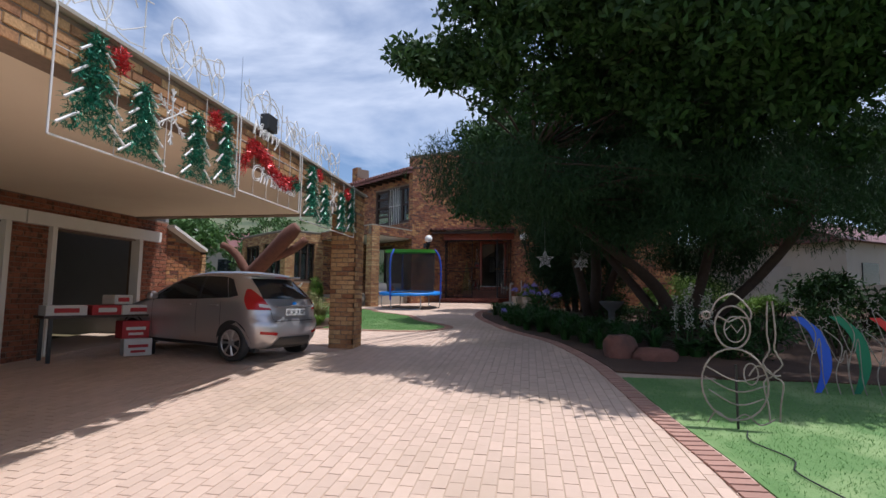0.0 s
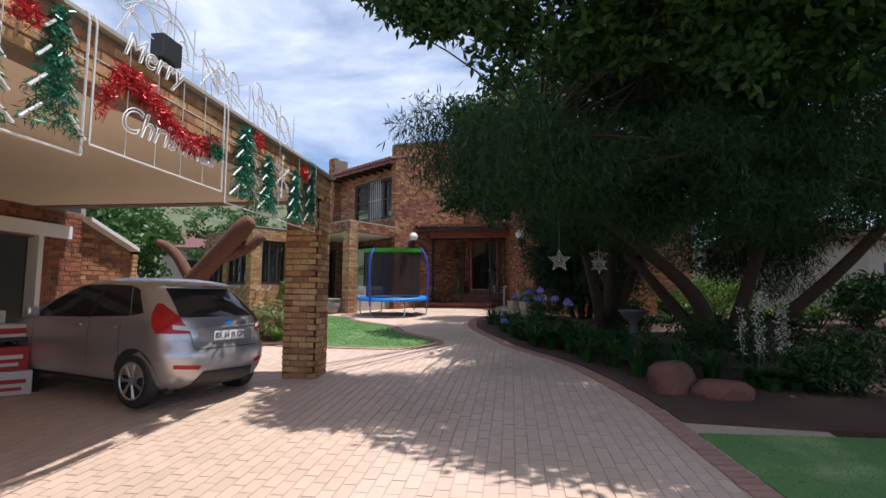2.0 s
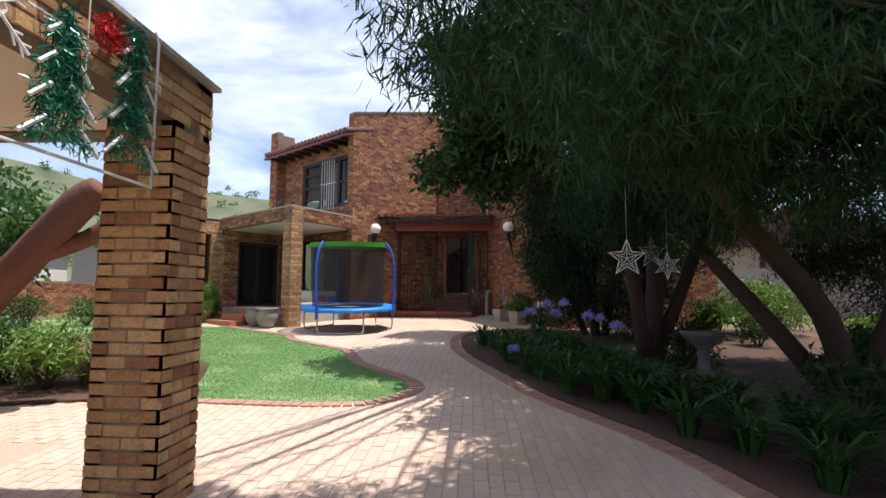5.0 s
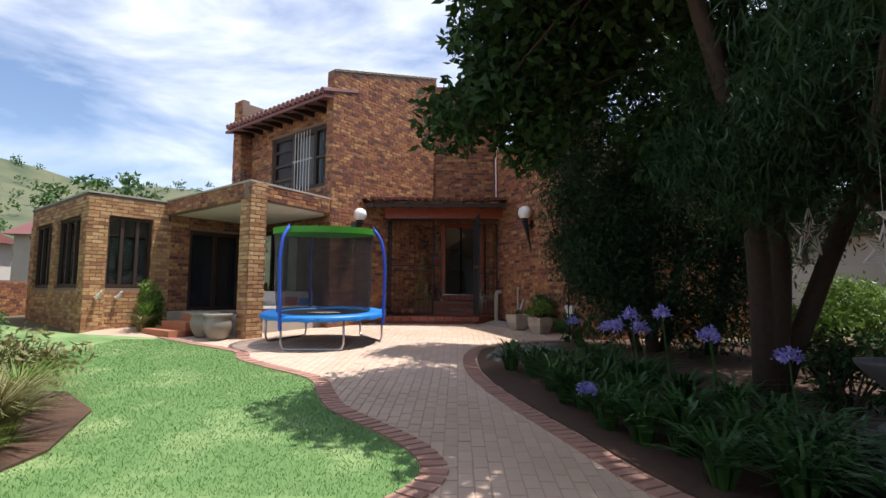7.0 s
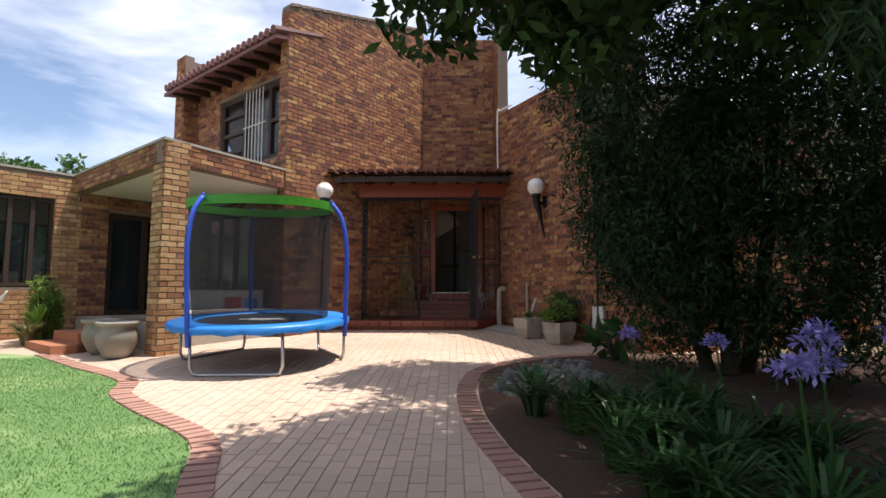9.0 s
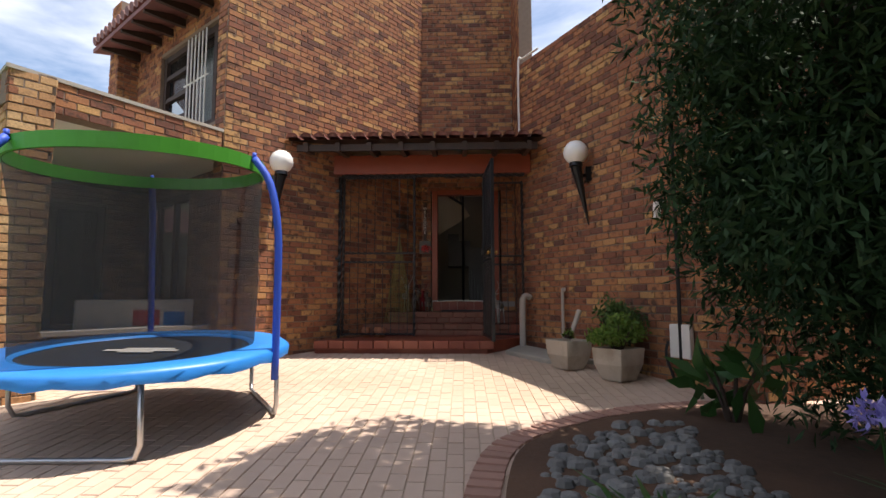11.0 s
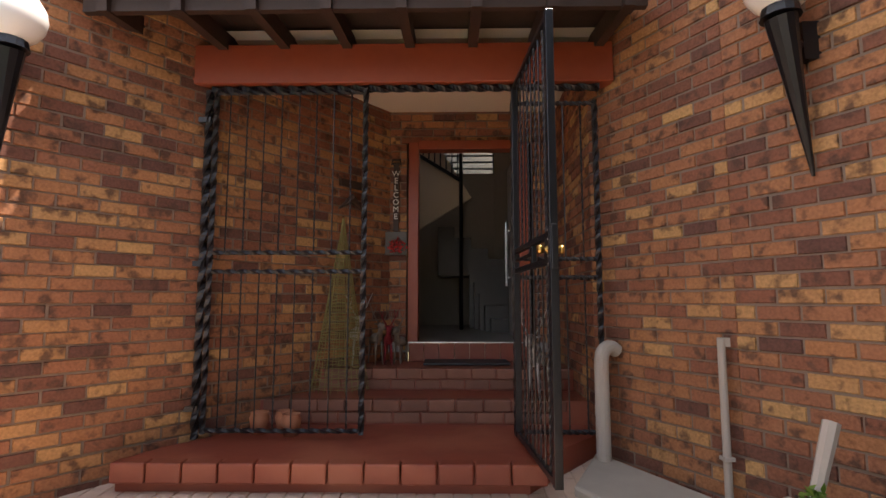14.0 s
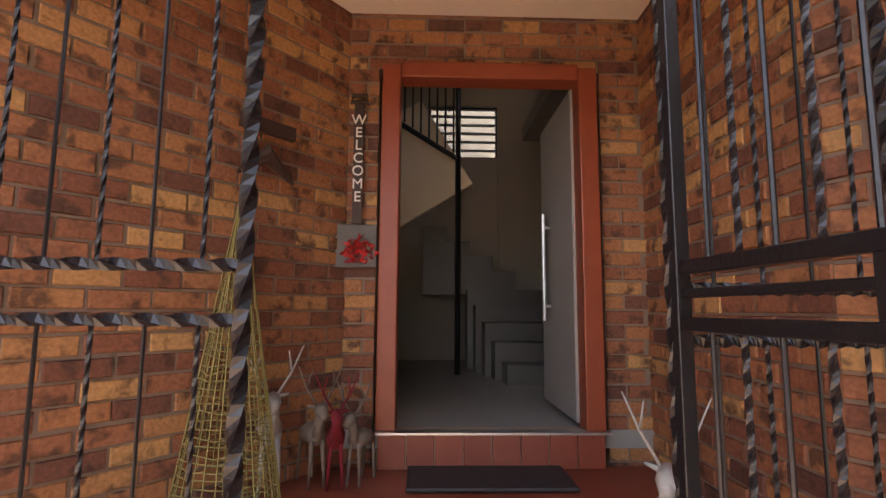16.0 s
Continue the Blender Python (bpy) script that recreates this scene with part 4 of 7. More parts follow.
gate_leaf("iron_gate", pose(-3.15, 22.2, GZ), 1.19, GH, 8, "closed black wrought-iron gate leaf with twisted bars")
lock_gate(pose(-0.87, 22.2, GZ, 0, 0, -86))
gate_leaf("iron_gate", pose(-0.90, 22.2, GZ), 0.66, GH - 0.1, 4, "fixed black wrought-iron panel beside the gate")
b = Build()
twisted(b, (-3.17, 22.22, GZ + GH + 0.01), (-0.22, 22.22, GZ + GH + 0.01), 0.03, 24)
twisted(b, (-3.19, 22.22, 1.39), (-3.19, 22.22, GZ + GH), 0.03, 18)
for z in (1.6, 2.65, 3.75):
    b.box((-3.24, 22.22, z), (0.14, 0.04, 0.04))
tagged(b.ob("gate_frame", M_IRON), "black twisted iron frame fixed to the porch brickwork", "gate frame")


# ---------- lamps, pipes, wall fittings ----------
def torch_lamp(p, nrm, label):
    """A globe lamp on a tapered iron torch; p is on the wall, nrm points off it."""
    n = Vector((*nrm, 0)).normalized()
    o = empty("wall_lamp", Matrix.Translation(p), label, "lamp", "globe lamps by the porch")
    c = n * 0.26
    Build().lathe((c.x, c.y, 0), [(0.001, 0.165), (0.07, 0.15), (0.12, 0.112), (0.155, 0.055), (0.165, 0.0), (0.155, -0.055), (0.12, -0.112), (0.075, -0.147)], 28).ob("globe", M_GLOBE, o, True)
    b = Build()
    b.tube([c + Vector((0, 0, -0.14)), c + Vector((0, 0, -0.19))], [0.085, 0.095], 14)
    b.tube([c + Vector((0, 0, -0.19)), c * 0.75 + Vector((0, 0, -0.45)), c * 0.25 + Vector((0, 0, -0.98))], [0.075, 0.05, 0.008], 12)
    b.tube([c * 0.8 + Vector((0, 0, -0.32)), n * 0.02 + Vector((0, 0, -0.28))], 0.025, 8)
    b.box(n * 0.03 + Vector((0, 0, -0.28)), (0.12, 0.12, 0.2))
    b.ob("torch", M_IRON, o)
    return o


nw = Vector((U.y, -U.x))
lp = C0 + (Vector(w1_end) - C0).normalized() * 0.72
torch_lamp((lp.x, lp.y, 3.95), nw, "white globe lamp on a black iron torch bracket")
torch_lamp((0.55, 21.06, 3.98), (-0.88, -0.48), "white globe lamp on a black iron torch bracket")

b = Build()
b.tube(spline([(-0.16, 22.20, 2.02), (-0.22, 22.17, 2.05), (-0.28, 22.14, 2.0), (-0.29, 22.13, 1.85)], 4) + [(-0.29, 22.13, 1.2)], 0.05, 14)
tagged(b.ob("downpipe", M_RENDER), "grey plastic drain pipe by the porch wall", "pipe")
b = Build()
b.tube([(0.20, 21.45, 1.15), (0.20, 21.45, 2.16)], 0.022, 10).box((0.22, 21.46, 2.14), (0.05, 0.05, 0.05)).box((0.2, 21.45, 1.5), (0.06, 0.06, 0.02))
tagged(b.ob("conduit", M_RENDER), "grey upright conduit pipe fixed to brick", "pipe")
b = Build().tube(spline([(-0.27, 22.35, 4.6), (-0.27, 22.35, 5.9), (-0.2, 22.3, 5.97), (0.0, 21.95, 5.97)], 4), 0.018, 8)
tagged(b.ob("cable_pipe", M_WHITE), "thin white pipe running up the wall edge", "pipe")
b = Build().box((1.0, 19.95, 3.0), (0.07, 0.09, 0.16), Matrix.Rotation(0.3, 3, "X")).box((1.04, 19.98, 3.1), (0.12, 0.05, 0.04))
bevel(tagged(b.ob("floodlight_sensor", M_WHITE), "small white sensor fixed on the brick wall", "sensor"), 0.01)
d6 = math.atan2(19.92 - 20.52, 1.10 - 0.80)
bevel(tagged(Build().box((1.12, 19.72, 1.56), (0.26, 0.07, 0.36), Matrix.Rotation(d6, 3, "Z")).ob("meter_box", M_WHITE), "white painted meter box low on the brick wall", "box"), 0.01)
b = Build().tube([(1.1, 19.7, 1.1), (1.1, 19.7, 4.6)], 0.022, 8).tube(spline([(1.06, 19.8, 1.15), (1.0, 19.85, 1.4), (1.03, 19.85, 1.55)], 3), 0.016, 8).tube([(0.75, 20.3, 1.1), (0.75, 20.3, 1.75)], 0.018, 8)
tagged(b.ob("dark_pipe", M_IRON), "dark upright pipes on the brick wall", "pipe")
b = Build().prism([(-0.60, 21.70), (-0.12, 20.95), (0.0, 20.92), (0.55, 20.9), (0.2, 21.5), (-0.3, 22.3)], 1.0, lambda x, y: G(y) + 0.06)
bevel(structure(b.ob("plinth", M_CONCRETE), "low grey concrete plinth along the porch wall", "plinth"), 0.02)


# ---------- pots ----------
def square_pot(p, rz, label, h=0.36):
    o = empty("square_planter", pose(*p, 0, 0, rz), label, "planter", "square planters by the wall")
    b = Build()
    prof = ((0.13, 0.0), (0.19, 0.18), (0.205, h), (0.175, h), (0.165, h - 0.06))
    for r, z in prof:
        b.v += [(-r, -r, z), (r, -r, z), (r, r, z), (-r, r, z)]
    for i in range(len(prof) - 1):
        for j in range(4):
            b.f.append((i * 4 + j, i * 4 + (j + 1) % 4, i * 4 + 4 + (j + 1) % 4, i * 4 + 4 + j))
    b.f.append((3, 2, 1, 0))
    bevel(b.ob("pot", M_POT, o), 0.012)
    Build().box((0, 0, h - 0.07), (0.34, 0.34, 0.02)).ob("soil", M_SOIL, o)
    return o


def cloud(n, rg, centre, radii):
    """n random points in an ellipsoid, thicker towards its shell."""
    d = rg.normal(size=(n, 3))
    d /= np.linalg.norm(d, axis=1)[:, None]
    return np.array(centre) + d * (rg.uniform(0.15, 1.0, n) ** 0.45)[:, None] * np.array(radii)


def leaves(name, pts, length, width, mat, rg, droop=0.0, parent=None, label="", spread=1.0, cat="foliage"):
    """A leaf, a bent pair of faces, at each point. droop: how far it hangs down."""
    n = len(pts)
    a = rg.normal(size=(n, 3)) * spread
    a[:, 2] -= droop
    a /= np.linalg.norm(a, axis=1)[:, None]
    s = np.cross(a, rg.normal(size=(n, 3)))
    s /= np.linalg.norm(s, axis=1)[:, None] + 1e-9
    nn = np.cross(a, s)
    L = length * rg.uniform(0.6, 1.25, n)[:, None]
    W = width * rg.uniform(0.7, 1.2, n)[:, None]
    v = np.stack([pts, pts + a * L * 0.5 + s * W / 2 + nn * L * 0.04, pts + a * L - nn * L * 0.06, pts + a * L * 0.5 - s * W / 2 + nn * L * 0.04], 1).reshape(-1, 3)
    me = bpy.data.meshes.new(name)
    me.vertices.add(4 * n)
    me.vertices.foreach_set("co", v.ravel())
    me.loops.add(4 * n)
    me.loops.foreach_set("vertex_index", np.arange(4 * n, dtype=np.int32))
    me.polygons.add(n)
    me.polygons.foreach_set("loop_start", np.arange(0, 4 * n, 4, dtype=np.int32))
    me.update(calc_edges=True)
    me.materials.append(mat)
    ob = new(name, me)
    ob.parent = parent
    return tagged(ob, kind="stuff")


def bush(name, p, radii, n, length, width, mat, label, seed, droop=0.2, cat="bush", clumps=14):
    rg = np.random.default_rng(seed)
    o = empty(name, Matrix.Translation(p), label, cat)
    pts = []
    for i in range(clumps):
        c = rg.normal(size=3)
        c /= np.linalg.norm(c)
        c = c * np.array(radii) * rg.uniform(0.3, 0.8) + np.array((0, 0, radii[2]))
        pts.append(cloud(n // clumps, rg, c, np.array(radii) * rg.uniform(0.28, 0.5)))
    pts = np.concatenate(pts)
    pts[:, 2] = np.maximum(pts[:, 2], 0.02)
    leaves("leaves", pts, length, width, mat, rg, droop, o)
    b = Build()
    for i in range(7):
        w = i * 0.9
        b.tube([(0.03 * math.cos(w), 0.03 * math.sin(w), 0), (radii[0] * 0.3 * math.cos(w), radii[1] * 0.3 * math.sin(w), radii[2] * 0.8), (radii[0] * 0.55 * math.cos(w), radii[1] * 0.55 * math.sin(w), radii[2] * 1.4)], [0.02, 0.014, 0.005], 5)
    b.ob("stems", M_BARK, o)
    return o


square_pot((0.10, 20.62, G(20.6) + 0.0), 30, "square concrete planter with a bare stick")
square_pot((0.52, 19.98, G(20.0)), 35, "square concrete planter with a small green shrub")
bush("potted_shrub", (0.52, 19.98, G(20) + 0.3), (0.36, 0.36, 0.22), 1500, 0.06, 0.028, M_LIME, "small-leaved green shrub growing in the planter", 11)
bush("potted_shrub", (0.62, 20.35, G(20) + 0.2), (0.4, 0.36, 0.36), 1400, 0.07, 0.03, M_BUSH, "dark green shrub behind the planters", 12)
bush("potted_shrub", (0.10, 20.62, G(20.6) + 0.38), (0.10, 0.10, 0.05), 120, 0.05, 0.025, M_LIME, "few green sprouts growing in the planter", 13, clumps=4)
tagged(Build().tube([(0.12, 20.66, G(20.6) + 0.36), (0.27, 20.72, G(20.6) + 0.72)], [0.025, 0.035], 8).ob("cut_stem", M_RENDER), "pale bare cut stem standing in the planter", "stem")


def round_pot(p, label, k=1.0):
    o = empty("glazed_jar", Matrix.Translation(p), label, "plant pot", "glazed jars by the patio")
    prof = [(0.15, 0), (0.20, 0.06), (0.27, 0.22), (0.275, 0.32), (0.24, 0.42), (0.235, 0.45), (0.29, 0.47), (0.295, 0.50), (0.27, 0.515), (0.24, 0.50), (0.23, 0.40)]
    Build().lathe((0, 0, 0), [(r * k, z * k) for r, z in prof], 30).ob("pot", M_GLAZED, o, True)
    Build().lathe((0, 0, 0.42 * k), [(0.001, 0), (0.235 * k, 0)], 20).ob("soil", M_SOIL, o)


round_pot((*H(0.66, PW - 0.36), G(18.95)), "large grey-brown glazed jar by the patio steps")
round_pot((*H(0.10, PW - 0.36), G(18.7)), "large grey-brown glazed jar with worn glaze")

# small terracotta pots, straw tree, deer, mat inside the porch
for i, (x, y) in enumerate(((-2.78, 22.38), (-2.6, 22.42), (-2.52, 22.32))):
    o = empty("terracotta_pot", Matrix.Translation((x, y, 1.39)), "small empty terracotta pot on the porch floor", "plant pot", "small pots behind the gate")
    Build().lathe((0, 0, 0), [(0.001, 0.005), (0.05, 0.0), (0.075, 0.12), (0.06, 0.14), (0.068, 0.16), (0.06, 0.16), (0.05, 0.13)], 16).ob("pot", M_TERRA, o, True)
tagged(bevel(Build().box((-1.2, 23.56, 1.782), (0.82, 0.36, 0.02)).ob("doormat", M_PLASTIC), 0.006), "dark rubber doormat on the porch landing", "doormat")

straw = empty("straw_cone_tree", Matrix.Translation((-2.34, 23.12, 1.585)), "tall cone tree woven from dry grass stalks", "ornament")
b = Build()
rgs = random.Random(5)
for i in range(26):
    w = i * 2 * math.pi / 26
    b.tube([(0.26 * math.cos(w), 0.22 * math.sin(w), 0), (0.01 * math.cos(w), 0.01 * math.sin(w), 1.42 + rgs.uniform(-0.05, 0.15))], 0.0035, 4)
for i in range(42):
    z = 0.03 + i * 0.031
    r = 0.262 * (1 - z / 1.45) + 0.004
    b.tube([(r * math.cos(w * 0.524), 0.85 * r * math.sin(w * 0.524), z + rgs.uniform(-0.012, 0.012)) for w in range(12)], 0.003, 4, True)
b.ob("stalks", material("dry_stalks", (0.26, 0.22, 0.07), (0.18, 0.15, 0.05), 0.8, 30), straw)


def deer(p, rz, k, mat, label):
    """A small standing reindeer ornament of twigs."""
    o = empty("reindeer_ornament", pose(*p, 0, 0, rz), label, "ornament", "reindeer by the door")
    b = Build()
    b.tube([(-0.12 * k, 0, 0.26 * k), (-0.02 * k, 0, 0.29 * k), (0.1 * k, 0, 0.28 * k)], [0.045 * k, 0.06 * k, 0.05 * k], 10)
    b.tube([(0.09 * k, 0, 0.29 * k), (0.14 * k, 0, 0.42 * k)], [0.04 * k, 0.025 * k], 8)
    b.tube([(0.11 * k, 0, 0.44 * k), (0.17 * k, 0, 0.43 * k), (0.22 * k, 0, 0.40 * k)], [0.035 * k, 0.035 * k, 0.018 * k], 8)
    for x, y in ((-0.11, 0.03), (-0.11, -0.03), (0.09, 0.03), (0.09, -0.03)):
        b.tube([(x * k, y * k, 0.26 * k), (x * k * 1.1, y * k * 1.5, 0)], [0.014 * k, 0.008 * k], 6)
    for s in (-1, 1):
        b.tube([(0.13 * k, 0.02 * s * k, 0.46 * k), (0.12 * k, 0.08 * s * k, 0.56 * k), (0.13 * k, 0.13 * s * k, 0.68 * k)], [0.007, 0.005, 0.003], 5)
        b.tube([(0.12 * k, 0.08 * s * k, 0.56 * k), (0.16 * k, 0.06 * s * k, 0.66 * k)], [0.005, 0.003], 5)
        b.tube([(0.13 * k, 0.02 * s * k, 0.45 * k), (0.11 * k, 0.07 * s * k, 0.46 * k)], [0.012 * k, 0.005], 5)
    b.tube([(-0.13 * k, 0, 0.28 * k), (-0.16 * k, 0, 0.25 * k)], [0.015, 0.008], 5)
    b.ob("body", mat, o, True)


M_TWIG = material("grey_twig", (0.22, 0.18, 0.14), (0.13, 0.10, 0.08), 0.9, 40, 0.4)
M_MAROON = material("maroon_felt", (0.22, 0.012, 0.02), (0.16, 0.01, 0.015), 0.9, 40)
M_SILVERWIRE = material("pale_mesh", (0.5, 0.49, 0.46), (0.3, 0.3, 0.28), 0.5, 60)
deer((-2.26, 23.42, 1.77), -70, 1.0, M_SILVERWIRE, "pale wire-mesh reindeer ornament standing by the door")
deer((-2.08, 23.52, 1.77), -60, 0.85, M_TWIG, "grey twig reindeer ornament with long antlers")
deer((-1.96, 23.5, 1.77), -80, 0.8, M_MAROON, "dark red reindeer ornament with twig antlers")
deer((-1.84, 23.54, 1.77), -110, 0.75, M_TWIG, "small twig reindeer ornament by the door step")
deer((-0.62, 22.8, 1.585), -120, 1.1, M_SILVERWIRE, "pale wire-mesh reindeer ornament behind the gate")

# wall ornaments
sh = empty("welcome_sign", Matrix.Translation((-1.93, 23.84, 2.85)), "hanging spade-shaped sign lettered WELCOME", "sign")
b = Build().box((0, -0.03, 0.62), (0.055, 0.02, 0.72)).tube([(-0.05, -0.03, 0.99), (-0.04, -0.03, 1.03), (0.04, -0.03, 1.03), (0.05, -0.03, 0.99)], 0.014, 8, True)
b.ob("handle", M_DARKWOOD, sh)
bevel(Build().box((0, -0.03, 0.13), (0.24, 0.03, 0.25)).ob("blade", M_STONE, sh), 0.01)
rg0 = np.random.default_rng(77)
leaves("posy", cloud(120, rg0, (0.02, -0.06, 0.1), (0.09, 0.02, 0.07)), 0.05, 0.02, M_TINSELR, rg0, 0, sh)
for i, ch in enumerate("WELCOME"):
    t = bpy.data.curves.new("letter", "FONT")
    t.body, t.size, t.extrude, t.align_x = ch, 0.085, 0.003, "CENTER"
    t.materials.append(M_WHITE)
    o = new("letter", t)
    o.parent = sh
    o.matrix_local = pose(0, -0.044, 0.85 - i * 0.077, 90, 0, 0)
orn = empty("bird_ornament", Matrix.Translation((-2.3, 23.32, 3.3)), "dark carved bird plaque fixed to the brick", "ornament")
Build().box((0, -0.0, 0.2), (0.3, 0.03, 0.07), Matrix.Rotation(0.9, 3, "Z")).tube([(-0.1, -0.1, -0.05), (0.0, -0.02, 0.06), (0.1, 0.1, -0.06)], [0.01, 0.05, 0.01], 8).ob("plaque", M_DARKWOOD, orn)


# ---------- trampoline ----------
def trampoline(c, rot):
    o = empty("trampoline", pose(c[0], c[1], G(c[1]), 3.18, 0, rot), "round trampoline with blue pad and black safety net", "trampoline")
    R, hz, top = 1.12, 0.58, 2.17
    n = 48
    b = Build()
    for i in range(n):
        w = 2 * math.pi * i / n
        for r, z in ((R + 0.05, hz - 0.07), (R + 0.06, hz), (R + 0.02, hz + 0.03), (R - 0.26, hz + 0.025), (R - 0.28, hz + 0.005)):
            k = 1 + 0.008 * math.sin(w * 9) + (0.012 * math.sin(w * 23) if z < hz else 0)
            b.v.append((r * k * math.cos(w), r * k * math.sin(w), z + (0.012 * math.sin(w * 17) if z < hz else 0)))
    for i in range(n):
        for j in range(4):
            b.f.append((i * 5 + j, ((i + 1) % n) * 5 + j, ((i + 1) % n) * 5 + j + 1, i * 5 + j + 1))
    b.ob("pad", M_BLUE, o, True)
    Build().lathe((0, 0, hz), [(R - 0.2, 0.0), (0.5, -0.01), (0.001, -0.015)], 40).ob("jumping_mat", M_MAT, o)
    Build().box((0, -0.02, hz + 0.0), (0.62, 0.06, 0.004)).box((0.02, 0.07, hz), (0.42, 0.05, 0.004)).box((0.0, -0.1, hz), (0.3, 0.04, 0.004)).ob("print", M_WHITE, o)
    b = Build()
    for k in range(3):
        w0 = math.radians(-87 + 120 * k)
        e = 0.51
        a, c2 = Vector((math.cos(w0 - e), math.sin(w0 - e), 0)) * R, Vector((math.cos(w0 + e), math.sin(w0 + e), 0)) * R
        up = Vector((0, 0, hz - 0.03))
        pts = [a + up, a * 1.0 + Vector((0, 0, 0.12)), a * 0.99 + (c2 - a) * 0.03 + Vector((0, 0, 0.03))]
        pts += [a + (c2 - a) * 0.1 + Vector((0, 0, 0.02)), a + (c2 - a) * 0.9 + Vector((0, 0, 0.02))]
        pts += [c2 * 0.99 + (a - c2) * 0.03 + Vector((0, 0, 0.03)), c2 + Vector((0, 0, 0.12)), c2 + up]
        Build().tube(pts, 0.02, 8).ob("leg", M_STEEL, o, True)
    b.tube([(R * math.cos(w * 0.2618), R * math.sin(w * 0.2618), hz - 0.02) for w in range(24)], 0.02, 8, True)
    b.ob("ring", M_STEEL, o, True)
    for a in (-115, -5, 119):
        w = math.radians(a)
        d = Vector((math.cos(w), math.sin(w), 0))
        pts = spline([d * (R + 0.05) + Vector((0, 0, hz - 0.22)), d * (R + 0.07) + Vector((0, 0, hz + 0.5)), d * (R + 0.07) + Vector((0, 0, hz + 1.0)), d * (R - 0.0) + Vector((0, 0, hz + 1.38)), d * (R - 0.14) + Vector((0, 0, top))], 4)
        Build().tube(pts, 0.03, 10).tube([pts[-1], pts[-1] + Vector((0, 0, 0.05))], 0.018, 6).ob("pole", M_POLE, o, True)
    b = Build()
    rt = R - 0.17
    for i in range(n):
        w = 2 * math.pi * i / n
        for z, r in ((top - 0.09, rt + 0.01), (top + 0.02, rt + 0.015), (top + 0.02, rt - 0.03), (top - 0.09, rt - 0.02)):
            b.v.append((r * math.cos(w), r * math.sin(w), z))
    for i in range(n):
        for j in range(4):
            b.f.append((i * 4 + j, ((i + 1) % n) * 4 + j, ((i + 1) % n) * 4 + (j + 1) % 4, i * 4 + (j + 1) % 4))
    b.ob("top_band", M_GREEN, o)
    net = bpy.data.materials.new("net_mesh")
    net.use_nodes = True
    nn, ll = net.node_tree.nodes, net.node_tree.links
    p = nn["Principled BSDF"]
    p.inputs["Base Color"].default_value, p.inputs["Roughness"].default_value = (0.012, 0.012, 0.013, 1), 0.8
    tr, ms = nn.new("ShaderNodeBsdfTransparent"), nn.new("ShaderNodeMixShader")
    ms.inputs[0].default_value = 0.36
    ll.new(p.outputs["BSDF"], ms.inputs[1])
    ll.new(tr.outputs["BSDF"], ms.inputs[2])
    ll.new(ms.outputs["Shader"], nn["Material Output"].inputs["Surface"])
    b = Build()
    for i in range(n):
        w = 2 * math.pi * i / n
        k = 0.02 * math.sin(w * 6)
        for r, z in ((R - 0.24, hz + 0.01), (R - 0.22 + k, hz + 0.55), (R - 0.22 + k, hz + 1.1), (rt - 0.005, top - 0.05)):
            b.v.append((r * math.cos(w), r * math.sin(w), z))
    for i in range(n):
        for j in range(3):
            b.f.append((i * 4 + j, ((i + 1) % n) * 4 + j, ((i + 1) % n) * 4 + j + 1, i * 4 + j + 1))
    b.ob("safety_net", net, o, True)


trampoline((-3.914, 18.393), 0)
pool = empty("paddling_pool_box", pose(*H(0.75, -0.7), 1.5, 0, 0, 40), "long pale box with coloured print on the patio", "box")
bevel(Build().box((0, 0, 0.26), (1.3, 0.3, 0.5)).ob("carton", M_CARD, pool), 0.02)
Build().box((0.1, -0.153, 0.28), (0.3, 0.008, 0.2)).ob("print_red", M_REDCARD, pool)
Build().box((0.42, -0.153, 0.24), (0.25, 0.008, 0.22)).ob("print_blue", M_BLUE, pool)


# ---------- car ----------
HULL = [  # height, rear end, front end, half width, length of the rear and of the front rounding
    (0.20, 0.20, 3.70, 0.72, 0.40, 0.70), (0.26, 0.09, 3.84, 0.79, 0.42, 0.80), (0.36, 0.03, 3.92, 0.83, 0.42, 0.85), (0.48, 0.00, 3.95, 0.85, 0.42, 0.85), (0.58, 0.00, 3.94, 0.86, 0.42, 0.85),
    (0.66, 0.02, 3.90, 0.862, 0.42, 0.80), (0.70, 0.06, 3.86, 0.862, 0.42, 0.80), (0.80, 0.075, 3.70, 0.86, 0.42, 0.75), (0.88, 0.09, 3.42, 0.855, 0.42, 0.62), (0.95, 0.11, 3.12, 0.845, 0.42, 0.50),
    (1.02, 0.15, 2.96, 0.825, 0.42, 0.42), (1.10, 0.22, 2.78, 0.79, 0.44, 0.42), (1.20, 0.32, 2.56, 0.745, 0.46, 0.40), (1.30, 0.43, 2.34, 0.695, 0.48, 0.40), (1.355, 0.48, 2.20, 0.66, 0.50, 0.40),
    (1.375, 0.44, 2.14, 0.64, 0.50, 0.40), (1.41, 0.47, 2.03, 0.59, 0.50, 0.40), (1.44, 0.60, 1.90, 0.52, 0.50, 0.40), (1.465, 0.85, 1.75, 0.38, 0.40, 0.35), (1.475, 1.10, 1.60, 0.18, 0.20, 0.18)]


def hull(z):
    """The plan outline of the car's body at height z."""
    zs = [h[0] for h in HULL]
    return [float(np.interp(z, zs, [h[k] for h in HULL])) for k in range(1, 6)]


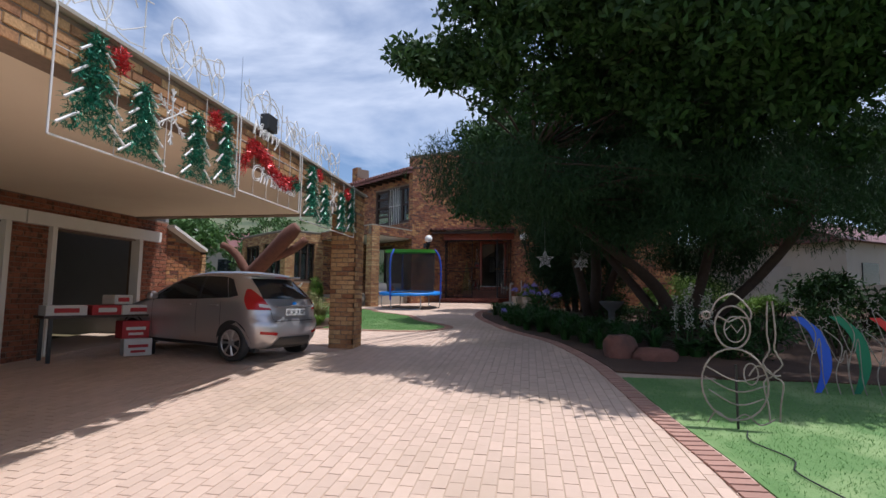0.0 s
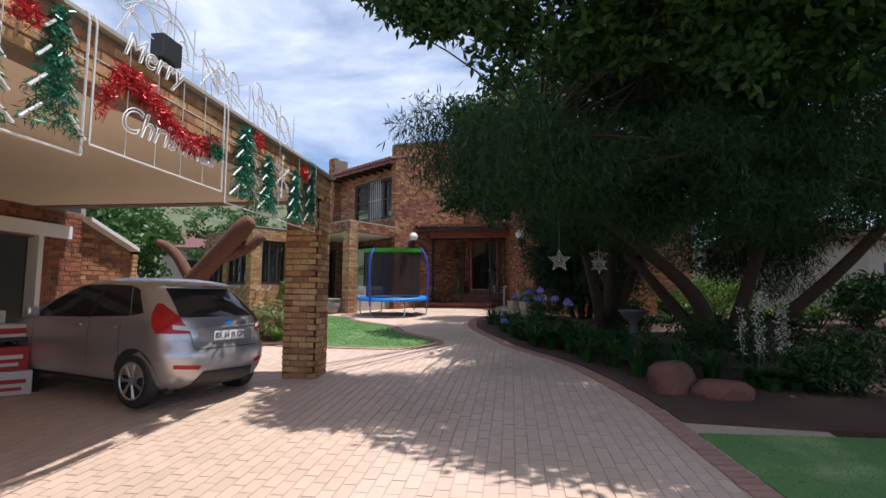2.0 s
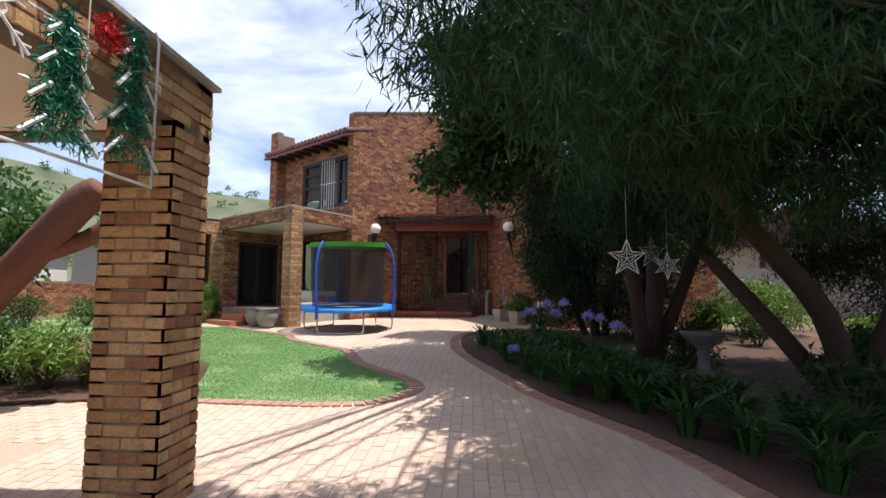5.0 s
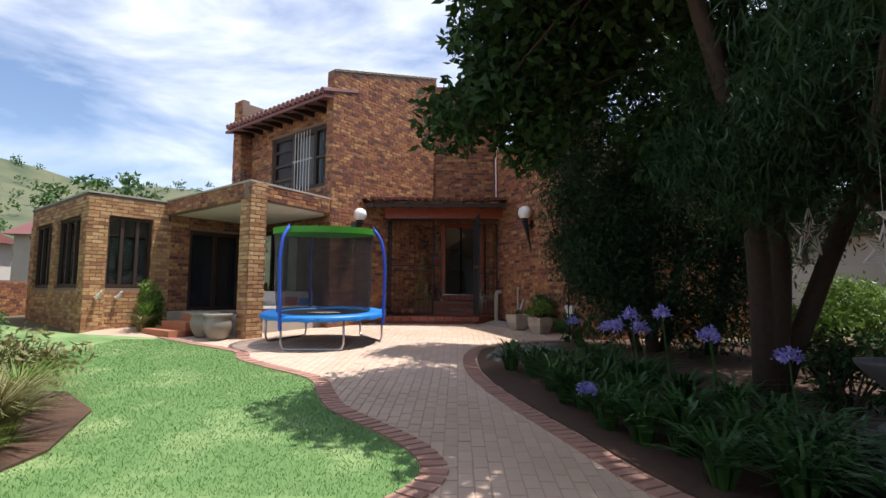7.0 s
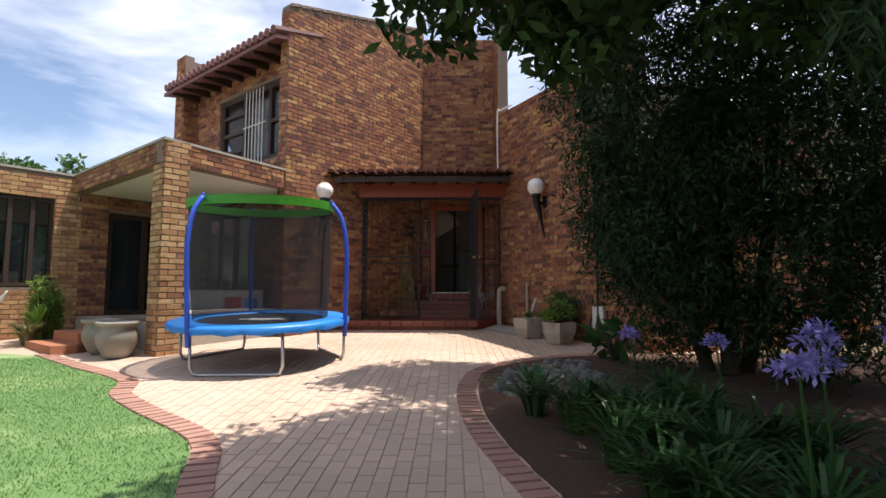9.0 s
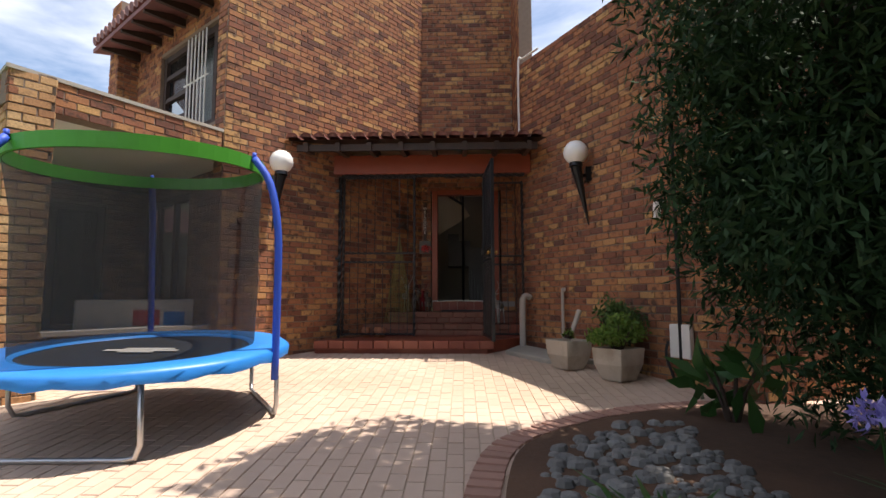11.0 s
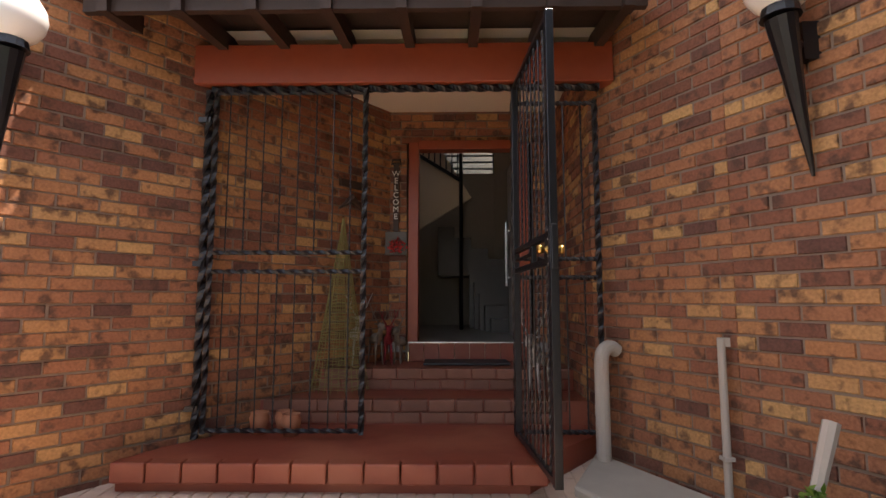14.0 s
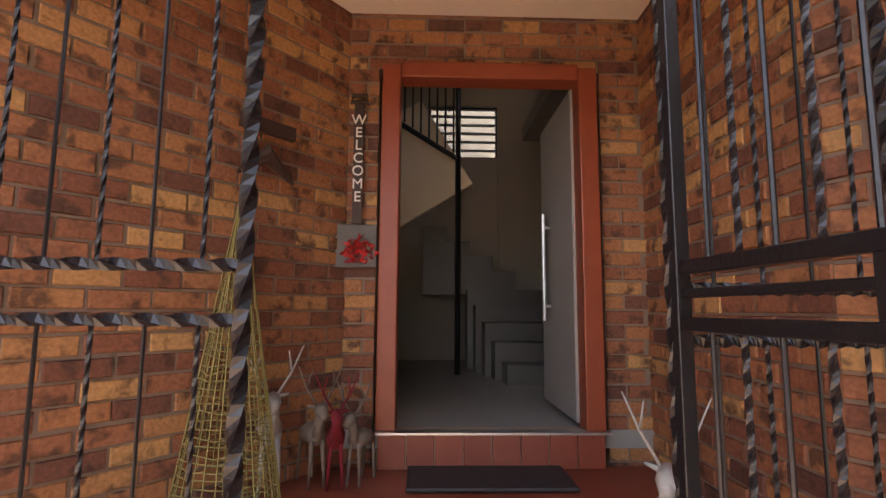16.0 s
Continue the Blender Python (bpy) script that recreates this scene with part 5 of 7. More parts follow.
def hull_side(x, z):
    """Half the body's width at x along it and height z."""
    xr, xf, w, a, b = hull(z)
    q = (xr + a - x) / a if x < xr + a else (x - xf + b) / b if x > xf - b else 0.0
    return w * (1 - min(max(q, 0.0), 1.0) ** 2.6) ** (1 / 2.6)


def hull_rear(y, z):
    """How far forward the rear face lies at y across the body and height z."""
    xr, xf, w, a, b = hull(z)
    return xr + a * (1 - (1 - min(abs(y) / w, 1.0) ** 2.6) ** (1 / 2.6))


def skin(name, quad, across, mat, parent, n=10, out=0.004, smooth=True):
    """A panel on the body between four corners: (x, z) on a flank (across = 1 or -1), (y, z) on the rear (across = 0)."""
    b = Build()
    for j in range(n + 1):
        for i in range(n + 1):
            u, v = i / n, j / n
            p = [(quad[0][k] * (1 - u) + quad[1][k] * u) * (1 - v) + (quad[3][k] * (1 - u) + quad[2][k] * u) * v for k in (0, 1)]
            b.v.append((p[0], across * (hull_side(*p) + out), p[1]) if across else (hull_rear(*p) - out, p[0], p[1]))
    for j in range(n):
        for i in range(n):
            q = (j * (n + 1) + i, j * (n + 1) + i + 1, (j + 1) * (n + 1) + i + 1, (j + 1) * (n + 1) + i)
            b.f.append(q if across <= 0 and across != 0 else q[::-1])
    return b.ob(name, mat, parent, smooth)


def wheel(parent, x, sgn):
    hub = new("wheel")
    hub.parent, hub.matrix_local = parent, pose(x, sgn * 0.80, 0.30)
    t = Build()
    prof = [(0.20, -0.10), (0.27, -0.10), (0.298, -0.075), (0.30, 0.0), (0.298, 0.05), (0.275, 0.078), (0.215, 0.07), (0.205, 0.05)]
    for r, o in prof:
        t.v += [(r * math.cos(k * math.pi / 18), sgn * o, r * math.sin(k * math.pi / 18)) for k in range(36)]
    t.f = [(i * 36 + k, i * 36 + (k + 1) % 36, (i + 1) * 36 + (k + 1) % 36, (i + 1) * 36 + k) for i in range(len(prof) - 1) for k in range(36)]
    t.ob("tyre", M_RUBBER, hub, True)
    Build().tube([(0, sgn * 0.0, 0), (0, sgn * 0.025, 0)], 0.205, 32).ob("brake_disc", M_PLASTIC, hub)
    r = Build().tube([(0.205 * math.cos(k * 0.196), sgn * 0.06, 0.205 * math.sin(k * 0.196)) for k in range(32)], 0.012, 6, True)
    for k in range(7):
        w = 2 * math.pi * k / 7
        for e in (-0.075, 0.075):
            r.tube([(0.045 * math.cos(w), sgn * 0.062, 0.045 * math.sin(w)), (0.2 * math.cos(w + e), sgn * 0.058, 0.2 * math.sin(w + e))], [0.012, 0.011], 6)
    r.tube([(0, sgn * 0.03, 0), (0, sgn * 0.07, 0)], [0.055, 0.045], 16)
    r.ob("rim", M_ALLOY, hub)


def car(m):
    """A small hatchback; x runs forward from the rear bumper, y to its left."""
    o = empty("hatchback_car", m, "silver-beige five-door hatchback parked under the carport", "car")
    b, N = Build(), 72
    for z, xr, xf, w, a, f in HULL:
        ring = []
        for k in range(12):
            t = math.pi / 2 * k / 12
            ring.append((xr + a * (1 - math.cos(t) ** (2 / 2.6)), w * math.sin(t) ** (2 / 2.6)))
        ring += [(xr + a + (xf - f - xr - a) * k / 12, w) for k in range(12)]
        for k in range(13):
            t = math.pi / 2 * k / 12
            ring.append((xf - f + f * math.sin(t) ** (2 / 2.6), w * math.cos(t) ** (2 / 2.6)))
        full = ring + [(x, -y) for x, y in reversed(ring[1:-1])]
        b.v += [(x, y, z) for x, y in full]
    N = len(full)
    for i in range(len(HULL) - 1):
        b.f += [(i * N + (k + 1) % N, i * N + k, (i + 1) * N + k, (i + 1) * N + (k + 1) % N) for k in range(N)]
    b.f += [tuple(range(N)), tuple(range(len(HULL) * N - 1, (len(HULL) - 1) * N - 1, -1))]
    b.ob("body", M_PAINT, o, True)
    for s in (1, -1):
        # flank glass in three lights, with dark pillars between
        skin("side_window", [(0.80, 1.02), (1.46, 0.985), (1.46, 1.375), (1.0, 1.365)], s, M_CARGLASS, o)
        skin("side_window", [(0.60, 1.06), (0.79, 1.02), (0.98, 1.36), (0.84, 1.32)], s, M_CARGLASS, o)
        skin("side_window", [(1.52, 0.98), (2.62, 0.95), (2.12, 1.345), (1.52, 1.375)], s, M_CARGLASS, o)
        skin("pillar", [(1.46, 0.98), (1.52, 0.98), (1.52, 1.375), (1.46, 1.375)], s, M_PLASTIC, o, 6, 0.005)
        # rising crease, door shut lines and sill
        skin("waist_crease", [(0.45, 0.93), (2.95, 0.82), (2.95, 0.832), (0.45, 0.945)], s, M_PAINT, o, 12, 0.008)
        for x in (0.93, 1.50, 2.62):
            skin("shut_line", [(x, 0.32), (x + 0.008, 0.32), (x + 0.008, 0.95), (x, 0.95)], s, M_PLASTIC, o, 6, 0.002)
        skin("sill", [(0.98, 0.21), (2.75, 0.21), (2.75, 0.27), (0.98, 0.27)], s, M_PLASTIC, o, 6, 0.006)
        for x in (1.08, 1.72):
            bevel(Build().box((x, s * 0.87, 0.885), (0.19, 0.04, 0.028)).ob("door_handle", M_PAINT, o), 0.012)
        bevel(Build().box((2.55, s * 0.93, 1.02), (0.13, 0.19, 0.13), None, 0.85).ob("mirror", M_PAINT, o), 0.04)
        # tall tail lamp wrapping the corner, its clear lens low and inside
        tl = Build()
        n = 8
        for j in range(n + 1):
            v = j / n
            z = 0.84 + 0.33 * v
            x1 = 0.46 + 0.05 * v - 0.10 * (1 - v) ** 2
            y_in = 0.53 + 0.14 * v ** 0.8
            y_out = hull_side(x1, z)
            for i in range(n + 1):
                y = min(y_in, y_out - 0.004) * (1 - i / n) + y_out * i / n
                tl.v.append((hull_rear(y, z) - 0.012, s * (y + 0.008), z))
        tl.f = [(j * (n + 1) + i, j * (n + 1) + i + 1, (j + 1) * (n + 1) + i + 1, (j + 1) * (n + 1) + i) for j in range(n) for i in range(n)]
        tl.ob("tail_lamp", M_REDLENS, o, True)
        skin("reverse_lens", [(s * 0.545, 0.865), (s * 0.72, 0.885), (s * 0.72, 0.935), (s * 0.555, 0.915)], 0, M_CLEARLENS, o, 6, 0.018)
        skin("reflector", [(s * 0.46, 0.43), (s * 0.74, 0.455), (s * 0.74, 0.50), (s * 0.44, 0.475)], 0, M_REDLENS, o, 6, 0.006)
        for x in (0.66, 3.13):
            wheel(o, x, s)
            arch = [(x + 0.36 * math.cos(t * math.pi / 16 - 0.35), 0.30 + 0.36 * math.sin(t * math.pi / 16 - 0.35)) for t in range(21)]
            a = Build()
            for q, k in ((0.0, 0.0), (1.0, 0.0)):
                a.v += [(px, s * (max(hull_side(px, max(pz, 0.22)), 0.6) + 0.006 if q else 0.55), pz) for px, pz in arch]
            a.f = [(i, i + 1, 22 + i, 21 + i) for i in range(20)] + [tuple(range(21))]
            a.f.append(tuple(range(41, 20, -1)))
            a.ob("wheel_arch", M_PLASTIC, o)
    skin("rear_window", [(-0.62, 1.015), (0.62, 1.015), (0.53, 1.345), (-0.53, 1.345)], 0, M_CARGLASS, o, 14, 0.006)
    skin("tailgate_line", [(-0.50, 0.655), (0.50, 0.655), (0.50, 0.664), (-0.50, 0.664)], 0, M_PLASTIC, o, 10, 0.003)
    for s in (1, -1):
        skin("tailgate_line", [(s * 0.50, 0.66), (s * 0.508, 0.66), (s * 0.548, 0.86), (s * 0.54, 0.86)], 0, M_PLASTIC, o, 6, 0.003)
    skin("number_recess", [(-0.42, 0.735), (0.42, 0.735), (0.46, 0.875), (-0.46, 0.875)], 0, M_PAINT, o, 8, 0.002)
    bevel(Build().box((0.07, 0, 0.895), (0.035, 0.92, 0.03)).ob("grip_strip", M_PAINT, o), 0.012)
    skin("bumper_insert", [(-0.52, 0.21), (0.52, 0.21), (0.40, 0.40), (-0.40, 0.40)], 0, M_PLASTIC, o, 10, 0.012)
    bevel(Build().box((0.50, 0, 1.378), (0.20, 1.08, 0.03)).ob("spoiler", M_PAINT, o), 0.013)
    Build().box((0.41, 0, 1.372), (0.02, 0.30, 0.014)).ob("brake_lamp", M_REDLENS, o)
    Build().box((2.0, 0, 0.27), (3.2, 1.2, 0.16)).ob("underbody", M_PLASTIC, o)
    Build().box((0.05, 0, 0.80), (0.012, 0.50, 0.11)).ob("number_plate", M_PLATE, o)
    t = bpy.data.curves.new("letters", "FONT")
    t.body, t.size, t.extrude, t.align_x = "BX 54 JR GP", 0.092, 0.002, "CENTER"
    t.materials.append(M_PLASTIC)
    tx = new("letters", t)
    tx.parent = o
    tx.matrix_local = pose(0.042, 0, 0.768, 90, 0, -90)
    bevel(Build().lathe((0, 0, 0), [(0.001, 0.01), (0.055, 0.008), (0.06, 0)], 20, (1, 0.45)).ob("badge", M_BLUE, o), 0.002).matrix_local = pose(0.086, 0, 0.945, 90, 0, -90)
    ws = Build()
    for j in range(7):
        z = 1.0 + 0.36 * j / 6
        xr, xf, w, a, f = hull(z)
        for i in range(13):
            q = (i / 6 - 1) * 0.90
            ws.v.append((xf - f + f * (1 - abs(q) ** 2.6) ** (1 / 2.6) + 0.006, q * w, z + 0.004))
    ws.f = [(j * 13 + i, j * 13 + i + 1, (j + 1) * 13 + i + 1, (j + 1) * 13 + i) for j in range(6) for i in range(12)]
    ws.ob("windscreen", M_CARGLASS, o, True)
    Build().tube([(1.75, 0, 1.47), (1.55, 0, 1.66)], [0.006, 0.003], 6).ob("aerial", M_PLASTIC, o)
    return o


car(pose(-3.26, 7.33, G(7.3) + 0.01, 0, -0.9, 163) @ Matrix.Diagonal((0.99, 0.87, 0.97, 1)))


# ---------- trees ----------
def tree(name, base, trunks, blobs, length, width, mat, label, seed, per, droop=0.3, bark=None, hang=False):
    """trunks: lists of (point, radius). blobs: (centre, radii, share); each is filled with clumps of leaves."""
    rg = np.random.default_rng(seed)
    o = empty(name, Matrix.Translation(base), label, "tree")
    off = Vector(base)
    b = Build()
    for tr in trunks:
        pts = spline([Vector(p) - off for p, r in tr], 4)
        rs = np.interp(np.linspace(0, len(tr) - 1, len(pts)), range(len(tr)), [r for p, r in tr])
        b.tube(pts, [float(r) for r in rs], 9)
    for c, rad, share in blobs:
        for i in range(5):
            q = Vector(cloud(1, rg, c, np.array(rad) * 0.8)[0])
            tr = trunks[int(rg.integers(len(trunks)))]
            p = Vector(tr[-1][0])
            mid = (p + q) / 2 + Vector((0, 0, 0.3))
            b.tube([v - off for v in spline([p, mid, q], 3)], [0.045, 0.035, 0.03, 0.02, 0.016, 0.01, 0.006], 5)
    b.ob("trunk", bark or M_BARK, o, True)
    pts = []
    for c, rad, share in blobs:
        k = max(4, int(share))
        for cc in cloud(k, rg, c, rad):
            q = cloud(per, rg, cc, (0.42, 0.42, 0.26))
            if hang:
                q[:, 2] -= rg.uniform(0, 0.5, per) ** 1.5
            pts.append(q)
    leaves("leaves", np.concatenate(pts) - np.array(base), length, width, mat, rg, droop, o)
    return o


# feathery tree leaning over the drive
tree("weeping_tree", (4.0, 12.3, G(12.3)),
     [[((4.0, 12.3, 0.6), 0.17), ((3.4, 11.8, 1.7), 0.14), ((2.2, 11.0, 2.6), 0.10), ((0.8, 9.8, 3.4), 0.06)], [((4.1, 12.3, 0.6), 0.15), ((4.4, 12.0, 1.8), 0.12), ((4.6, 11.4, 3.2), 0.09)],
      [((3.9, 12.4, 0.6), 0.14), ((3.1, 12.6, 1.7), 0.11), ((2.2, 12.9, 2.9), 0.08)], [((4.2, 12.1, 0.6), 0.12), ((5.2, 10.8, 2.0), 0.10), ((5.8, 9.8, 3.2), 0.07)]],
     [((2.6, 10.2, 3.7), (2.5, 2.2, 0.95), 150), ((0.2, 8.8, 3.75), (1.3, 1.1, 0.6), 46), ((0.9, 9.9, 3.75), (0.95, 0.95, 0.45), 34), ((-0.9, 8.3, 3.9), (0.55, 0.5, 0.4), 12), ((4.8, 9.6, 3.7), (2.2, 2.2, 1.0), 130), ((2.1, 12.8, 3.6), (1.3, 1.6, 0.8), 50), ((5.8, 12.5, 3.9), (2.5, 2.2, 1.2), 90), ((3.5, 11.6, 5.0), (1.9, 1.8, 1.2), 130), ((1.6, 13.2, 3.6), (0.9, 0.9, 0.6), 60), ((5.0, 13.2, 2.7), (1.2, 1.0, 0.9), 60), ((5.0, 11.0, 5.2), (2.2, 1.8, 1.0), 100), ((2.7, 13.7, 4.6), (1.8, 1.2, 0.9), 110), ((3.6, 12.2, 6.2), (2.2, 1.6, 0.9), 90)],
     0.17, 0.016, M_WILLOW, "dark green tree with drooping narrow leaves over the drive", 21, 170, 1.3, hang=True)
# tall tree behind it
tree("shade_tree", (2.3, 14.6, G(14.6)),
     [[((2.3, 14.6, 0.7), 0.17), ((2.4, 14.5, 2.6), 0.14), ((2.0, 14.2, 4.6), 0.10), ((1.6, 14.0, 6.6), 0.08)], [((2.4, 14.7, 0.7), 0.12), ((3.2, 14.4, 3.0), 0.10), ((4.2, 14.0, 5.4), 0.09)], [((2.2, 14.5, 0.8), 0.14), ((1.6, 13.6, 3.0), 0.10), ((0.6, 12.8, 5.2), 0.07)]],
     [((2.0, 15.0, 6.4), (2.6, 2.3, 2.6), 200), ((-0.3, 15.0, 5.5), (1.1, 1.0, 1.5), 50), ((4.8, 12.6, 6.6), (2.8, 2.8, 2.8), 210), ((1.7, 11.4, 6.3), (1.3, 1.1, 0.8), 30), ((0.6, 12.8, 5.4), (0.9, 0.9, 0.5), 22), ((0.9, 8.4, 5.7), (1.9, 1.2, 1.0), 85), ((-0.9, 8.6, 6.0), (0.8, 0.6, 0.5), 20), ((-1.7, 8.9, 6.1), (0.45, 0.35, 0.25), 7), ((7.6, 12.5, 6.0), (2.4, 3, 3.2), 150), ((3.6, 7.6, 5.3), (1.9, 1.3, 1.3), 110), ((-0.9, 14.8, 4.2), (0.8, 0.6, 0.6), 22), ((6.2, 7.4, 5.4), (2.2, 1.5, 1.9), 110), ((3.2, 9.8, 6.6), (2.4, 1.6, 1.6), 110), ((2.3, 7.0, 6.1), (1.7, 1.0, 0.9), 80), ((0.5, 7.7, 6.7), (1.5, 0.9, 0.7), 50), ((-0.4, 14.1, 6.0), (1.1, 1.2, 1.1), 75), ((0.2, 17.6, 6.1), (1.2, 0.9, 0.8), 65), ((3.6, 5.95, 5.2), (1.5, 0.7, 0.6), 55), ((5.6, 6.3, 5.6), (2.2, 0.9, 0.8), 90), ((8.3, 6.9, 5.4), (1.8, 1.2, 1.2), 70)],
     0.17, 0.078, M_LEAF, "tall dense tree with small dark green leaves", 22, 95, 0.3)
# trees by the porch wall
tree("porch_tree", (2.1, 17.6, G(17.6)),
     [[((2.1, 17.6, 0.9), 0.12), ((2.0, 17.5, 2.4), 0.10), ((1.9, 17.4, 4.4), 0.07)], [((2.3, 17.7, 0.9), 0.10), ((2.6, 17.6, 2.6), 0.08), ((2.7, 17.5, 4.4), 0.06)], [((1.9, 17.7, 0.9), 0.09), ((1.5, 17.7, 2.4), 0.07), ((1.4, 17.6, 4.0), 0.05)], [((2.9, 17.3, 0.9), 0.11), ((3.2, 17.2, 2.4), 0.09), ((3.4, 17.1, 4.4), 0.06)]],
     [((1.4, 17.3, 4.6), (1.5, 1.5, 1.0), 90), ((1.5, 17.3, 2.9), (0.75, 0.9, 1.2), 70), ((2.9, 17.0, 4.2), (1.7, 1.7, 1.5), 110), ((2.7, 16.9, 2.4), (1.1, 0.9, 1.3), 70), ((4.6, 17.6, 3.8), (1.4, 1.4, 1.4), 60), ((1.0, 18.35, 3.5), (0.5, 0.45, 1.5), 60), ((1.5, 17.9, 2.6), (0.6, 0.6, 1.2), 50)],
     0.13, 0.03, M_WILLOW, "dark green feathery tree standing before the porch wall", 23, 130, 0.6, hang=True)

# far trees and bushes
for i, (x, y, r, h) in enumerate(((-13.5, 17.5, 2.0, 2.6), (-17, 20, 2.6, 3.4), (-16, 30, 3.0, 3.6), (-23, 26, 3.4, 3.4), (11, 27, 3.0, 4.6), (16, 22, 3.0, 5.0), (10.5, 15, 2.2, 4.2), (12, 9, 2.6, 4.8))):
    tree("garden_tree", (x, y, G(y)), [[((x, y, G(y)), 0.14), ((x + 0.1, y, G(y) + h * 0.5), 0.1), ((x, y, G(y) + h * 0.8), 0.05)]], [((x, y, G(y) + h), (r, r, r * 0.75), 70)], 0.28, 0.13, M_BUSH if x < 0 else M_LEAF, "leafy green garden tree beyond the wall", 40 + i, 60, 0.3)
# lime leaf here: the brightness of full sun is partly in the leaf colour
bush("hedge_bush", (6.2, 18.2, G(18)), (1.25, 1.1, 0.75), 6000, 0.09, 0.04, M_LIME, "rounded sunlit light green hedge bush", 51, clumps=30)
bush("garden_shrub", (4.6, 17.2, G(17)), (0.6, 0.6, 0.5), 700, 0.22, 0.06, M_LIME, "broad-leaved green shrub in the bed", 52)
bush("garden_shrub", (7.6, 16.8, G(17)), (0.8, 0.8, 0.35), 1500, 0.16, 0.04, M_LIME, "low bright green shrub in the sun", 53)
rb = random.Random(8)
for i in range(9):
    x, y = 9.5 + rb.uniform(-0.8, 1.6), 4.5 + i * 1.7
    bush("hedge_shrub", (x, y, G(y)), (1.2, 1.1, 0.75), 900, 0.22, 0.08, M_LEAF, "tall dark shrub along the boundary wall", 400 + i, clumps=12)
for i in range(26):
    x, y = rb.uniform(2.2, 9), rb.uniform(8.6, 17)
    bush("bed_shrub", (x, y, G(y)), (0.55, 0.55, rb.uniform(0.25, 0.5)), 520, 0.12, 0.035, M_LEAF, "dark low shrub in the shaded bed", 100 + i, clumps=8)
for i, (x, y, r, h, m) in enumerate(((-7.3, 13.2, 0.8, 0.4, M_BUSH), (-8.6, 12.4, 0.9, 0.5, M_LIME), (-9.8, 13.3, 1.0, 0.6, M_BUSH), (-6.6, 12.2, 0.7, 0.35, M_LIME), (-11.2, 12.6, 1.0, 0.6, M_STRAW), (-12.5, 13.6, 1.2, 0.8, M_BUSH), (-11.0, 18.6, 0.7, 0.4, M_BUSH), (-12.2, 18.0, 0.8, 0.5, M_BUSH), (-8.6, 11.6, 0.6, 0.45, M_LIME), (-5.5, 11.95, 0.55, 0.42, M_STRAW), (-6.2, 11.8, 0.6, 0.5, M_LIME), (-7.0, 12.0, 0.6, 0.5, M_BUSH), (-6.0, 13.9, 0.6, 0.45, M_STRAW))):
    bush("garden_shrub", (x, y, G(y)), (r, r, h), 900, 0.12, 0.035, m, "green garden shrub in the garden bed", 140 + i, clumps=10)


def tussock(name, p, n, h, spread, mat, label, seed, width=0.012, cat="plant", group=""):
    """Arching strap leaves from one crown."""
    rg = np.random.default_rng(seed)
    o = empty(name, Matrix.Translation(p), label, cat, group)
    v, f = [], []
    for i in range(n):
        w, r0 = rg.uniform(0, 6.283), rg.uniform(0, 0.35) * spread
        hh, rr = h * rg.uniform(0.6, 1.15), spread * rg.uniform(0.35, 1.1)
        d, s = np.array((math.cos(w), math.sin(w), 0)), np.array((-math.sin(w), math.cos(w), 0))
        k = len(v)
        for t, ww in ((0, 0.8), (0.4, 1), (0.75, 0.8), (1.0, 0.1)):
            c = d * (r0 * 0.5 + rr * t * t) + np.array((0, 0, hh * (1.55 * t - 0.85 * t * t)))
            v += [tuple(c - s * width * ww), tuple(c + s * width * ww)]
        f += [(k + 2 * j, k + 2 * j + 1, k + 2 * j + 3, k + 2 * j + 2) for j in range(3)]
    tagged(mesh_ob("blades", v, f, mat, o), kind="stuff")
    return o


def flower_head(p, r, seed, mat, stem_from):
    rg = np.random.default_rng(seed)
    o = empty("agapanthus_flower", Matrix.Translation(p), "round lilac agapanthus flower head on a stalk", "flower", "agapanthus flowers")
    d = rg.normal(size=(150, 3))
    d /= np.linalg.norm(d, axis=1)[:, None]
    d[:, 2] = np.abs(d[:, 2]) * 1.1 - 0.35
    leaves("petals", d * r * rg.uniform(0.55, 1.0, 150)[:, None], 0.05, 0.018, mat, rg, 0, o)
    q = Vector(stem_from) - Vector(p)
    Build().tube([q, q * 0.5 + Vector((0.02, 0.01, 0)), (0, 0, 0)], [0.009, 0.008, 0.006], 6).ob("stalk", M_STRAP, o)


k = 0
for i, (x, y) in enumerate([(p[0], p[1]) for p in R_CURVE if 9.3 < p[1] < 16.0][::2]):
    for j in range(3):
        xx, yy = x + 0.48 + j * 0.5 + rb.uniform(-0.12, 0.12), y + rb.uniform(-0.2, 0.2)
        tussock("agapanthus", (xx, yy, G(yy)), 80, 0.55, 0.5, M_STRAP, "clump of dark green strap-leaved agapanthus", 200 + k, 0.014, group="agapanthus along the path")
        k += 1
for i, (x, y, z) in enumerate(((0.42, 13.4, 1.0), (0.72, 13.7, 1.08), (0.95, 13.5, 1.12), (1.25, 13.2, 0.95), (0.9, 13.95, 0.92), (0.15, 13.2, 0.45), (1.6, 13.9, 0.85), (0.7, 16.2, 0.75), (1.1, 15.4, 0.8), (1.45, 12.4, 0.9))):
    x, z = x - 0.3, z - 0.08
    flower_head((x, y, G(y) + z), 0.095, 300 + i, M_FLOWER, (x + 0.1, y + 0.1, G(y) + 0.1))
